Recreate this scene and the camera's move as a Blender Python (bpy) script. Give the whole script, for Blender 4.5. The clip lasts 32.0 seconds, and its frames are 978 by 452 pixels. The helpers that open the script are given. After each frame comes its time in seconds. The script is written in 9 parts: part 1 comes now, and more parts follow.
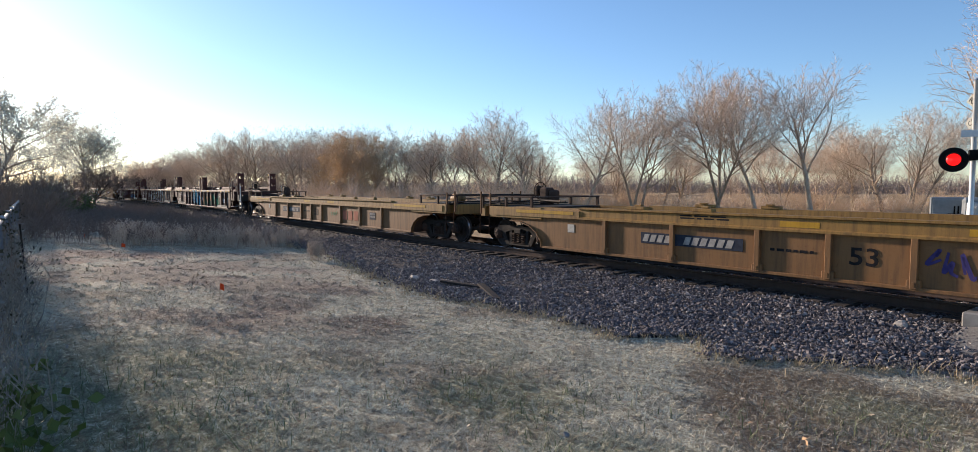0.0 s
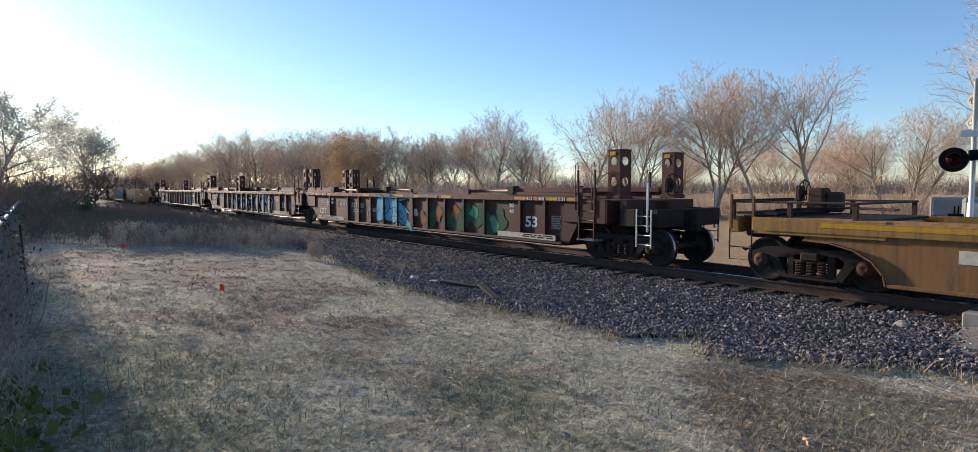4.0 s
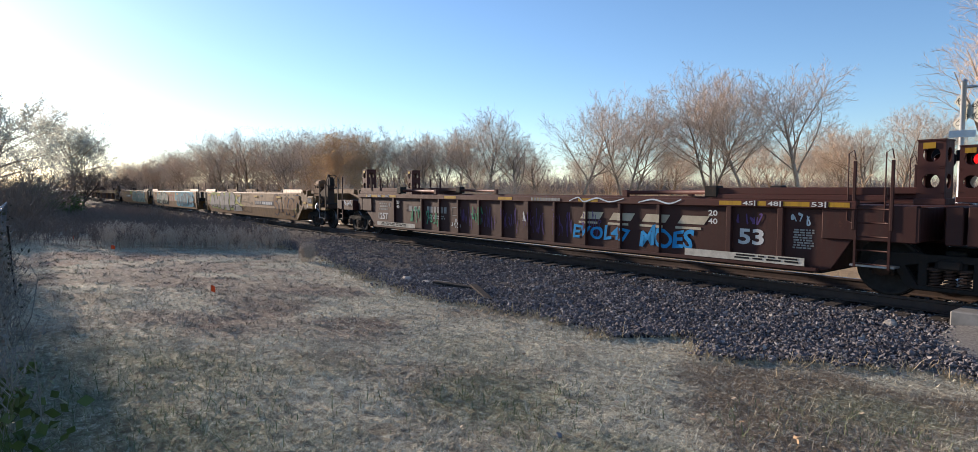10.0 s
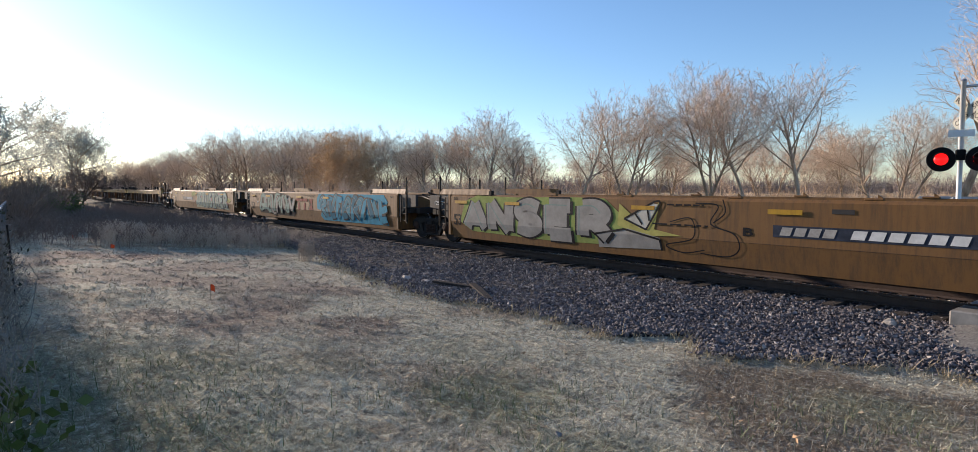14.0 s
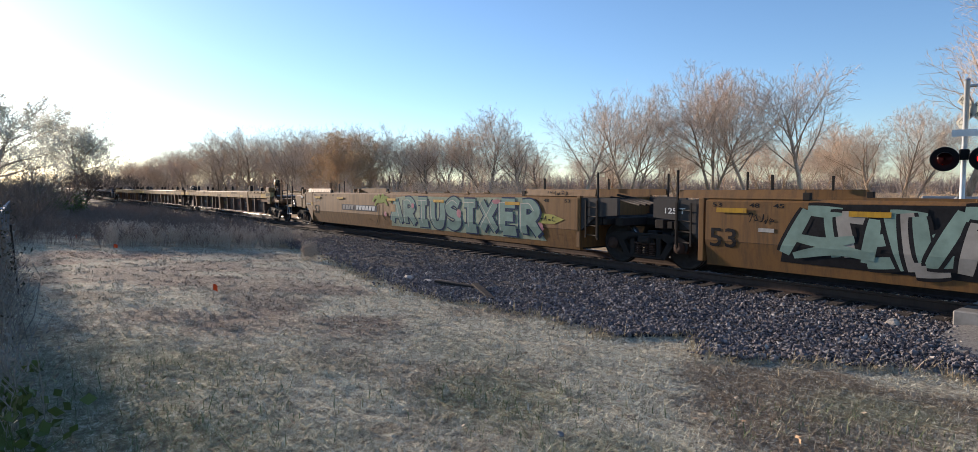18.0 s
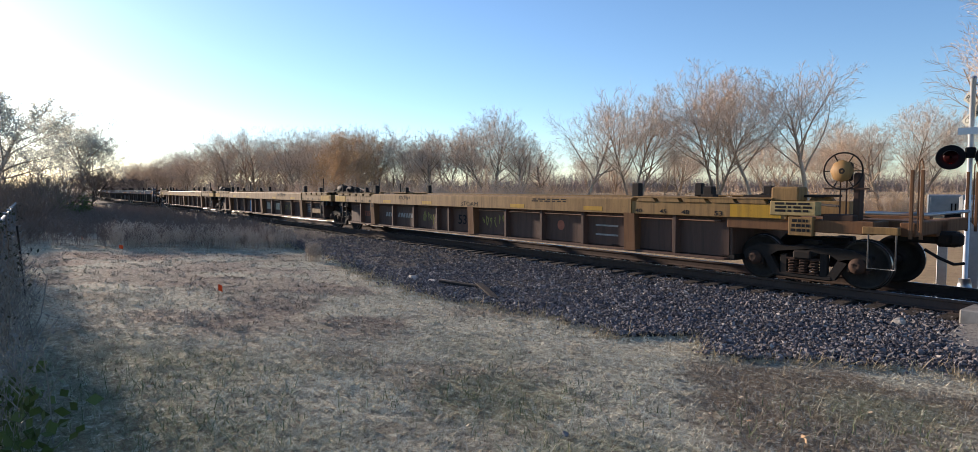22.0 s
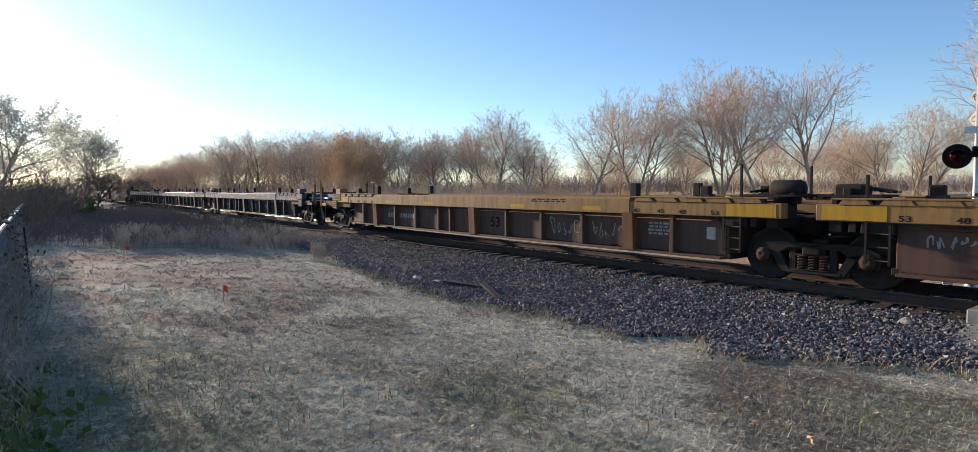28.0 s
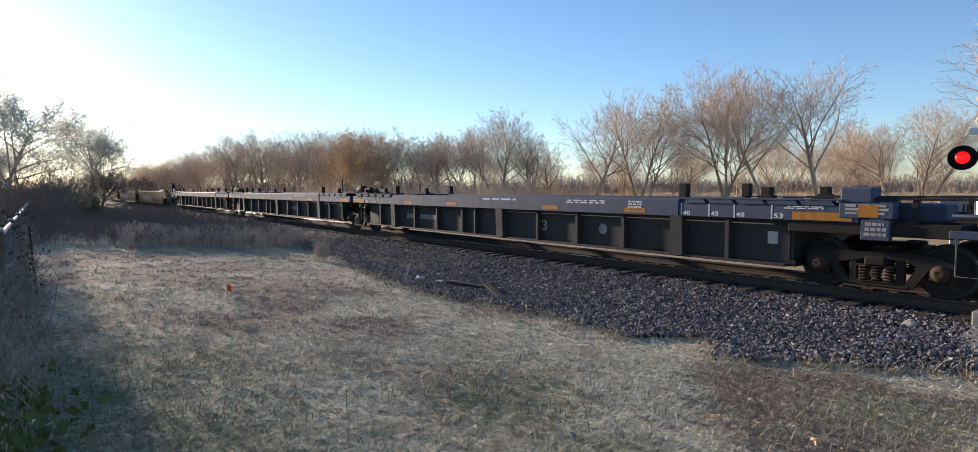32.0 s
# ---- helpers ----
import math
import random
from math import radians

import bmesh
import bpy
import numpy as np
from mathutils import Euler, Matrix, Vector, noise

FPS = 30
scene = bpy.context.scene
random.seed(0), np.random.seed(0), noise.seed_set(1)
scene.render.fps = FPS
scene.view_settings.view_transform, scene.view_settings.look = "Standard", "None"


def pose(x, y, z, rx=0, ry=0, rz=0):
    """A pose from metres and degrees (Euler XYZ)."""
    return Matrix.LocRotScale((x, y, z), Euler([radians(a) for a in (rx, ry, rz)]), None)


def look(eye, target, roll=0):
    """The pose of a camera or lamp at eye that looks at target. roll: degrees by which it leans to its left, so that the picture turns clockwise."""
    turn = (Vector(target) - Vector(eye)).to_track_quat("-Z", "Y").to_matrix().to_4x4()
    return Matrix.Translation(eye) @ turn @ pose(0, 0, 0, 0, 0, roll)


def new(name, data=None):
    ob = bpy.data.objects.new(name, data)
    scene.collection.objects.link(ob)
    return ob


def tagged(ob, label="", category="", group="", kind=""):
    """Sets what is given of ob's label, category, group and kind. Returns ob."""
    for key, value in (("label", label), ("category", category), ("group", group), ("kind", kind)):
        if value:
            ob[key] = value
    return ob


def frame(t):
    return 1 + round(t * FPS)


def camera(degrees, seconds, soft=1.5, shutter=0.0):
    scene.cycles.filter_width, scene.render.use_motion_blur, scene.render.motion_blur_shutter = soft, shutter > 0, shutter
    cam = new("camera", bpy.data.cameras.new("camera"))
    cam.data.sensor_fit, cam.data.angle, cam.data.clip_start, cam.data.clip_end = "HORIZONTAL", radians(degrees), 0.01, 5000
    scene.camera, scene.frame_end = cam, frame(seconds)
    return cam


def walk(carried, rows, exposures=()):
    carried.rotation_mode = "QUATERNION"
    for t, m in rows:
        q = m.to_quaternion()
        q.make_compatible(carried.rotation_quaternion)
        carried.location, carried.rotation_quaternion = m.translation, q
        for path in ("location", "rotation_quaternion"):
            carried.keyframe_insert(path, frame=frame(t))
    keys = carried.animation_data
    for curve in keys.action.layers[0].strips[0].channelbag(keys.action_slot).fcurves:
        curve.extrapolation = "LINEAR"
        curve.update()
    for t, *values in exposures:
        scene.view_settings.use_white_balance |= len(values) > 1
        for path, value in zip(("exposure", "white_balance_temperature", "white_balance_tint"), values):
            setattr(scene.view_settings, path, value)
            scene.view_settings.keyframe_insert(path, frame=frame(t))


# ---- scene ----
# The camera stands beside the line and sways a little on its spot.
cam = camera(77, 32.0, soft=0.65, shutter=0.0)
walk(cam, [
    (0, pose(0, 0, 1.80, 86.356, 0.027, 52.128)),
    (0.5, pose(0, 0, 1.80, 86.342, 0.011, 52.160)),
    (1, pose(0, 0, 1.80, 86.340, 0.010, 52.176)),
    (1.5, pose(0, 0, 1.80, 86.356, 0.021, 52.180)),
    (2, pose(0, 0, 1.80, 86.372, 0.028, 52.190)),
    (2.5, pose(0, 0, 1.80, 86.375, 0.026, 52.191)),
    (3, pose(0, 0, 1.80, 86.374, 0.034, 52.176)),
    (3.5, pose(0, 0, 1.80, 86.382, 0.056, 52.162)),
    (5.5, pose(0, 0, 1.80, 86.422, 0.022, 51.983)),
    (6, pose(0, 0, 1.80, 86.422, -0.042, 51.923)),
    (6.5, pose(0, 0, 1.80, 86.435, -0.066, 51.864)),
    (7, pose(0, 0, 1.80, 86.447, -0.066, 51.803)),
    (7.5, pose(0, 0, 1.80, 86.454, -0.061, 51.733)),
    (8, pose(0, 0, 1.80, 86.452, -0.049, 51.658)),
    (8.5, pose(0, 0, 1.80, 86.435, -0.017, 51.577)),
    (9, pose(0, 0, 1.80, 86.422, 0.041, 51.500)),
    (9.5, pose(0, 0, 1.80, 86.426, 0.095, 51.444)),
    (10, pose(0, 0, 1.80, 86.426, 0.123, 51.408)),
    (10.5, pose(0, 0, 1.80, 86.417, 0.139, 51.381)),
    (11, pose(0, 0, 1.80, 86.410, 0.157, 51.360)),
    (11.5, pose(0, 0, 1.80, 86.404, 0.174, 51.348)),
    (12, pose(0, 0, 1.80, 86.396, 0.183, 51.341)),
    (12.5, pose(0, 0, 1.80, 86.389, 0.168, 51.344)),
    (13, pose(0, 0, 1.80, 86.379, 0.129, 51.356)),
    (13.5, pose(0, 0, 1.80, 86.368, 0.104, 51.366)),
    (14, pose(0, 0, 1.80, 86.355, 0.098, 51.376)),
    (14.5, pose(0, 0, 1.80, 86.348, 0.098, 51.381)),
    (16.5, pose(0, 0, 1.80, 86.346, 0.118, 51.479)),
    (17, pose(0, 0, 1.80, 86.342, 0.109, 51.512)),
    (17.5, pose(0, 0, 1.80, 86.339, 0.103, 51.551)),
    (18, pose(0, 0, 1.80, 86.339, 0.100, 51.586)),
    (18.5, pose(0, 0, 1.80, 86.341, 0.102, 51.618)),
    (19, pose(0, 0, 1.80, 86.342, 0.107, 51.658)),
    (19.5, pose(0, 0, 1.80, 86.337, 0.111, 51.703)),
    (20, pose(0, 0, 1.80, 86.325, 0.116, 51.752)),
    (20.5, pose(0, 0, 1.80, 86.321, 0.135, 51.806)),
    (21, pose(0, 0, 1.80, 86.324, 0.171, 51.860)),
    (21.5, pose(0, 0, 1.80, 86.325, 0.218, 51.907)),
    (22, pose(0, 0, 1.80, 86.327, 0.290, 51.949)),
    (22.5, pose(0, 0, 1.80, 86.331, 0.384, 51.998)),
    (23, pose(0, 0, 1.80, 86.330, 0.473, 52.047)),
    (23.5, pose(0, 0, 1.80, 86.326, 0.527, 52.086)),
    (24, pose(0, 0, 1.80, 86.330, 0.527, 52.109)),
    (24.5, pose(0, 0, 1.80, 86.330, 0.490, 52.132)),
    (25, pose(0, 0, 1.80, 86.325, 0.443, 52.170)),
    (25.5, pose(0, 0, 1.80, 86.324, 0.397, 52.211)),
    (27.5, pose(0, 0, 1.80, 86.368, 0.426, 52.319)),
    (28, pose(0, 0, 1.80, 86.365, 0.437, 52.342)),
    (28.5, pose(0, 0, 1.80, 86.365, 0.440, 52.372)),
    (29, pose(0, 0, 1.80, 86.367, 0.441, 52.403)),
    (29.5, pose(0, 0, 1.80, 86.368, 0.445, 52.442)),
    (30, pose(0, 0, 1.80, 86.374, 0.448, 52.490)),
    (30.5, pose(0, 0, 1.80, 86.384, 0.442, 52.536)),
    (31, pose(0, 0, 1.80, 86.393, 0.409, 52.567)),
    (31.5, pose(0, 0, 1.80, 86.396, 0.346, 52.603)),
    (32, pose(0, 0, 1.80, 86.395, 0.294, 52.661)),
], exposures=[(0, 0.80, 5900, 13), (32, 0.80, 5900, 13)])

# ---- light ----
SUN_EL, SUN_AZ = 12.5, -8.0      # degrees up; degrees from the line's far end towards the far side (minus: the near side)
sun_dir = Vector((-math.cos(radians(SUN_AZ)), math.sin(radians(SUN_AZ)), math.tan(radians(SUN_EL)))).normalized()
world = bpy.data.worlds.new("sky")
scene.world = world
world.use_nodes = True
wn = world.node_tree.nodes
sky = wn.new("ShaderNodeTexSky")
sky.sky_type, sky.sun_disc = "NISHITA", False
sky.sun_elevation = radians(SUN_EL)
sky.sun_rotation = math.atan2(sun_dir.x, sun_dir.y)
sky.altitude, sky.air_density, sky.dust_density, sky.ozone_density = 200, 0.9, 0.2, 2.4
wn["Background"].inputs["Strength"].default_value = 0.108
world.node_tree.links.new(sky.outputs["Color"], wn["Background"].inputs["Color"])
sun = new("sun", bpy.data.lights.new("sun", "SUN"))
sun.data.energy, sun.data.angle, sun.data.color = 5.0, radians(2.5), (1.0, 0.78, 0.56)
sun.matrix_world = look(sun_dir * 100, (0, 0, 0))

# ---- mesh helpers ----
TRACK_Y = 12.3
TRACK_SLOPE = -0.01      # the line draws slowly away from the camera's spot


def track_y(x):
    return TRACK_Y + TRACK_SLOPE * x


TRACK_TURN = math.degrees(math.atan(TRACK_SLOPE))


class Geo:
    """Vertices and faces of one mesh, gathered piece by piece."""

    def __init__(self):
        self.v, self.f, self.s = [], [], []

    def add(self, verts, faces, smooth=False):
        n = len(self.v)
        self.v.extend(verts)
        self.f.extend([tuple(i + n for i in q) for q in faces])
        self.s.extend([smooth] * len(faces))
        return self

    def box(self, x0, x1, y0, y1, z0, z1, c=0.0):
        x0, x1, y0, y1, z0, z1 = min(x0, x1), max(x0, x1), min(y0, y1), max(y0, y1), min(z0, z1), max(z0, z1)
        if c <= 0:
            v = [(x, y, z) for x in (x0, x1) for y in (y0, y1) for z in (z0, z1)]
            return self.add(v, [(0, 1, 3, 2), (4, 6, 7, 5), (0, 4, 5, 1), (2, 3, 7, 6), (0, 2, 6, 4), (1, 5, 7, 3)])
        c = min(c, (x1 - x0) * 0.45, (y1 - y0) * 0.45, (z1 - z0) * 0.45)
        v, idx = [], {}
        for i, (x, sx) in enumerate(((x0, 1), (x1, -1))):
            for j, (y, sy) in enumerate(((y0, 1), (y1, -1))):
                for k, (z, sz) in enumerate(((z0, 1), (z1, -1))):
                    for a, p in enumerate(((x, y + sy * c, z + sz * c), (x + sx * c, y, z + sz * c), (x + sx * c, y + sy * c, z))):
                        idx[i, j, k, a] = len(v)
                        v.append(p)
        f = []
        for i in (0, 1):
            f.append([idx[i, a, b, 0] for a, b in ((0, 0), (0, 1), (1, 1), (1, 0))])
            f.append([idx[a, i, b, 1] for a, b in ((0, 0), (0, 1), (1, 1), (1, 0))])
            f.append([idx[a, b, i, 2] for a, b in ((0, 0), (0, 1), (1, 1), (1, 0))])
            for j in (0, 1):
                f.append([idx[i, j, 0, 0], idx[i, j, 1, 0], idx[i, j, 1, 1], idx[i, j, 0, 1]])
                f.append([idx[i, 0, j, 0], idx[i, 1, j, 0], idx[i, 1, j, 2], idx[i, 0, j, 2]])
                f.append([idx[0, i, j, 1], idx[1, i, j, 1], idx[1, i, j, 2], idx[0, i, j, 2]])
                for k in (0, 1):
                    f.append([idx[i, j, k, 0], idx[i, j, k, 1], idx[i, j, k, 2]])
        return self.add(v, f)

    def plate(self, poly, y0, y1):
        """A polygon in x and z, extruded from y0 to y1."""
        n = len(poly)
        v = [(x, y0, z) for x, z in poly] + [(x, y1, z) for x, z in poly]
        return self.add(v, [tuple(range(n)), tuple(range(2 * n - 1, n - 1, -1))] + [(i, (i + 1) % n, n + (i + 1) % n, n + i) for i in range(n)])

    def along(self, poly, x0, x1):
        """A polygon in y and z, extruded from x0 to x1."""
        n = len(poly)
        v = [(x0, y, z) for y, z in poly] + [(x1, y, z) for y, z in poly]
        return self.add(v, [tuple(range(n)), tuple(range(2 * n - 1, n - 1, -1))] + [(i, (i + 1) % n, n + (i + 1) % n, n + i) for i in range(n)])

    def tube(self, pts, r, sides=8, caps=True):
        """A round bar through the points; r one radius or one a point."""
        pts = [Vector(p) for p in pts]
        rs = [r] * len(pts) if isinstance(r, (int, float)) else r
        v, ref = [], None
        for i, p in enumerate(pts):
            d = (pts[min(i + 1, len(pts) - 1)] - pts[max(i - 1, 0)]).normalized()
            ref = ref or (Vector((0, 0, 1)) if abs(d.z) < 0.9 else Vector((1, 0, 0)))
            a = d.cross(ref).normalized()
            b = d.cross(a)
            ref = a.cross(d) if i else ref
            for k in range(sides):
                w = 2 * math.pi * k / sides
                v.append(tuple(p + (a * math.cos(w) + b * math.sin(w)) * rs[i]))
        f = [(i * sides + k, i * sides + (k + 1) % sides, (i + 1) * sides + (k + 1) % sides, (i + 1) * sides + k)
             for i in range(len(pts) - 1) for k in range(sides)]
        self.add(v, f, sides > 5)
        if caps:
            n = len(self.v) - len(v)
            self.f += [tuple(n + k for k in range(sides)), tuple(n + len(v) - 1 - k for k in range(sides))]
            self.s += [False, False]
        return self

    def lathe(self, profile, centre, axis="y", sides=24, caps=True):
        """A profile of (radius, height along the axis) turned round it."""
        v = []
        for r, h in profile:
            for k in range(sides):
                w = 2 * math.pi * k / sides
                c, s = r * math.cos(w), r * math.sin(w)
                o = {"y": (c, h, s), "x": (h, c, s), "z": (c, s, h)}[axis]
                v.append((centre[0] + o[0], centre[1] + o[1], centre[2] + o[2]))
        n = len(profile)
        self.add(v, [(i * sides + k, i * sides + (k + 1) % sides, (i + 1) * sides + (k + 1) % sides, (i + 1) * sides + k)
                     for i in range(n - 1) for k in range(sides)], True)
        if caps:
            m = len(self.v) - len(v)
            self.f += [tuple(m + k for k in range(sides)), tuple(m + len(v) - 1 - k for k in range(sides))]
            self.s += [False, False]
        return self

    def mesh(self, name, material):
        me = bpy.data.meshes.new(name)
        me.from_pydata(self.v, [], self.f)
        me.polygons.foreach_set("use_smooth", self.s)
        if material:
            me.materials.append(material)
        me.update()
        return me


def welded(geo):
    """The same shape with its touching corners joined."""
    found, index = {}, []
    out = Geo()
    for p in geo.v:
        key = tuple(round(a / 0.001) for a in p)
        if key not in found:
            found[key] = len(out.v)
            out.v.append(p)
        index.append(found[key])
    for f, sm in zip(geo.f, geo.s):
        q = [index[i] for i in f]
        if len(set(q)) == len(q):
            out.f.append(tuple(q))
            out.s.append(sm)
    return out


def part(name, geo, material, parent, label=""):
    ob = new(name, geo if isinstance(geo, bpy.types.Mesh) else geo.mesh(name, material))
    ob.parent = parent
    if label:
        ob["label"] = label
    return ob


def thing(name, label, category, group="", at=None):
    ob = new(name)
    ob.empty_display_size = 0.3
    if at is not None:
        ob.matrix_basis = at
    return tagged(ob, label, category, group)


def big_mesh(name, verts, faces, material, smooth=False):
    """A mesh from arrays: verts (n, 3), faces (m, 3 or 4)."""
    verts, faces = np.asarray(verts, np.float32), np.asarray(faces, np.int32)
    me = bpy.data.meshes.new(name)
    k = faces.shape[1]
    me.vertices.add(len(verts))
    me.vertices.foreach_set("co", verts.ravel())
    me.loops.add(faces.size)
    me.loops.foreach_set("vertex_index", faces.ravel())
    me.polygons.add(len(faces))
    me.polygons.foreach_set("loop_start", np.arange(0, faces.size, k, dtype=np.int32))
    me.polygons.foreach_set("loop_total", np.full(len(faces), k, np.int32))
    me.polygons.foreach_set("use_smooth", np.full(len(faces), smooth))
    me.materials.append(material)
    me.update(calc_edges=True)
    me.validate()
    return me


# ---- materials ----
class Mat:
    """A node material with a Principled shader, and short ways to wire it."""

    def __init__(self, name, rough=0.7, metal=0.0, spec=0.4):
        self.m = bpy.data.materials.new(name)
        self.m.use_nodes = True
        self.t = self.m.node_tree
        self.p = self.t.nodes["Principled BSDF"]
        self.p.inputs["Roughness"].default_value = rough
        self.p.inputs["Metallic"].default_value = metal
        self.p.inputs["Specular IOR Level"].default_value = spec
        self.co = None

    def node(self, kind, **kw):
        n = self.t.nodes.new(kind)
        for k, v in kw.items():
            n.inputs[k.replace("_", " ")].default_value = v
        return n

    def link(self, a, b):
        self.t.links.new(a, b)

    def coords(self, scale=(1, 1, 1), world=False):
        if world:
            src = self.t.nodes.new("ShaderNodeNewGeometry").outputs["Position"]
        else:
            src = self.t.nodes.new("ShaderNodeTexCoord").outputs["Object"]
        mp = self.node("ShaderNodeMapping", Scale=scale)
        self.link(src, mp.inputs["Vector"])
        return mp.outputs["Vector"]

    def noise(self, scale, detail=5.0, rough=0.6, stretch=(1, 1, 1), world=False):
        n = self.node("ShaderNodeTexNoise", Scale=scale, Detail=detail, Roughness=rough)
        self.link(self.coords(stretch, world), n.inputs["Vector"])
        return n.outputs["Fac"]

    def ramp(self, fac, stops):
        r = self.t.nodes.new("ShaderNodeValToRGB")
        e = r.color_ramp.elements
        while len(e) < len(stops):
            e.new(0.5)
        for el, (pos, col) in zip(e, stops):
            el.position = pos
            el.color = (*col, 1) if len(col) == 3 else col
        self.link(fac, r.inputs["Fac"])
        return r.outputs["Color"]

    def mix(self, fac, a, b, how="MIX"):
        n = self.t.nodes.new("ShaderNodeMix")
        n.data_type, n.blend_type = "RGBA", how
        for s, v in ((n.inputs[0], fac), (n.inputs[6], a), (n.inputs[7], b)):
            if isinstance(v, (int, float)):
                s.default_value = v
            elif isinstance(v, tuple):
                s.default_value = (*v, 1) if len(v) == 3 else v
            else:
                self.link(v, s)
        return n.outputs[2]

    def colour(self, c):
        if isinstance(c, tuple):
            self.p.inputs["Base Color"].default_value = (*c, 1)
        else:
            self.link(c, self.p.inputs["Base Color"])
        return self

    def bump(self, fac, strength=0.3, distance=0.01):
        b = self.node("ShaderNodeBump", Strength=strength, Distance=distance)
        self.link(fac, b.inputs["Height"])
        self.link(b.outputs["Normal"], self.p.inputs["Normal"])
        return self

    def island(self):
        return self.t.nodes.new("ShaderNodeNewGeometry").outputs["Random Per Island"]

    def chance(self):
        return self.t.nodes.new("ShaderNodeObjectInfo").outputs["Random"]


def scaled(c, f):
    return tuple(min(1, a * f) for a in c)


def paint(name, base, grime=(0.05, 0.04, 0.035), wear=0.5, rough=0.6, fade=(0.45, 0.40, 0.34), rust=(0.13, 0.05, 0.025)):
    """Old rolling-stock paint: faded blotches, upright dirt streaks, rust specks and fine pitting."""
    m = Mat(name, rough, 0.0, 0.15)
    blotch = m.noise(0.9, 6, 0.65)
    c = m.mix(m.ramp(blotch, [(0.35, (0, 0, 0)), (0.75, (0.35 * wear,) * 3)]), base, tuple(0.7 * 1.35 * b + 0.3 * f * (sum(base) * 0.7 + 0.06) for b, f in zip(base, fade)))
    streak = m.noise(2.2, 7, 0.7, (4.0, 4.0, 0.35))
    c = m.mix(m.ramp(streak, [(0.45, (0, 0, 0)), (0.72, (0.75 * wear,) * 3)]), c, grime)
    fine = m.noise(14, 8, 0.75)
    c = m.mix(m.ramp(fine, [(0.56, (0, 0, 0)), (0.74, (0.8 * wear,) * 3)]), c, rust)
    m.colour(c)
    m.link(m.ramp(streak, [(0.3, (rough - 0.12,) * 3), (0.8, (min(1, rough + 0.2),) * 3)]), m.p.inputs["Roughness"])
    return m.bump(m.noise(9, 8, 0.7), 0.25, 0.012).m


def plain(name, base, rough=0.6, metal=0.0, vary=0.25, scale=8.0):
    m = Mat(name, rough, metal, 0.5 if metal > 0.5 else 0.06)
    n = m.noise(scale, 6, 0.65)
    m.colour(m.ramp(n, [(0.3, scaled(base, 1 - vary)), (0.7, scaled(base, 1 + vary))]))
    return m.bump(m.noise(scale * 4, 5, 0.6), 0.15, 0.006).m


M = {
    "yellow_sill": paint("yellow_sill_paint", (0.28, 0.162, 0.048), wear=0.85),
    "yellow_side": paint("ochre_side_paint", (0.225, 0.118, 0.048), wear=0.85),
    "brown": paint("mineral_brown_paint", (0.056, 0.0225, 0.019), wear=0.5, fade=(0.5, 0.36, 0.33)),
    "brown_sill": paint("brown_sill_paint", (0.085, 0.031, 0.025), wear=0.4, fade=(0.5, 0.36, 0.33)),
    "orange": paint("orange_brown_paint", (0.185, 0.096, 0.034), wear=0.85),
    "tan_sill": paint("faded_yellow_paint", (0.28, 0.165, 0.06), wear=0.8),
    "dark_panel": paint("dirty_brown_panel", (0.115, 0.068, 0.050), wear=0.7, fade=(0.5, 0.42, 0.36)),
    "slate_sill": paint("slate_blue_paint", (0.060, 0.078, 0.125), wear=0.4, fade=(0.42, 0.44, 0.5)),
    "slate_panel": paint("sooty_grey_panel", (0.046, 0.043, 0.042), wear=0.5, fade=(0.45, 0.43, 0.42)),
    "iron": paint("sooty_iron", (0.022, 0.019, 0.017), wear=0.5, rough=0.75, fade=(0.4, 0.36, 0.32)),
    "rust_iron": paint("rusty_iron", (0.06, 0.036, 0.026), wear=0.7, rough=0.8),
    "rust_orange": paint("rusted_orange_brown", (0.17, 0.085, 0.04), wear=0.7, rough=0.8),
    "placard_yellow": plain("faded_yellow_notice", (0.38, 0.28, 0.13), 0.7, 0, 0.2),
    "wheel": plain("wheel_steel", (0.05, 0.044, 0.04), 0.65, 0.3),
    "tread": plain("worn_wheel_tread", (0.42, 0.40, 0.38), 0.32, 0.9),
    "white": plain("white_stencil", (0.62, 0.61, 0.58), 0.7, 0, 0.15),
    "dull_white": plain("dirty_white_stencil", (0.34, 0.32, 0.29), 0.75, 0, 0.3),
    "black": plain("black_paint", (0.018, 0.018, 0.02), 0.6, 0, 0.3),
    "navy": plain("navy_block", (0.035, 0.042, 0.06), 0.6, 0, 0.3),
    "reflective": paint("yellow_reflective_strip", (0.46, 0.26, 0.022), wear=0.55, rough=0.5),
    "amber": paint("amber_reflective_strip", (0.42, 0.17, 0.025), wear=0.5, rough=0.5),
    "red_paint": plain("dull_red_paint", (0.21, 0.05, 0.04), 0.7, 0, 0.3),
    "placard": plain("pale_placard", (0.50, 0.47, 0.40), 0.7, 0, 0.2),
    "galv": plain("galvanised_steel", (0.42, 0.43, 0.44), 0.42, 0.75, 0.15),
}

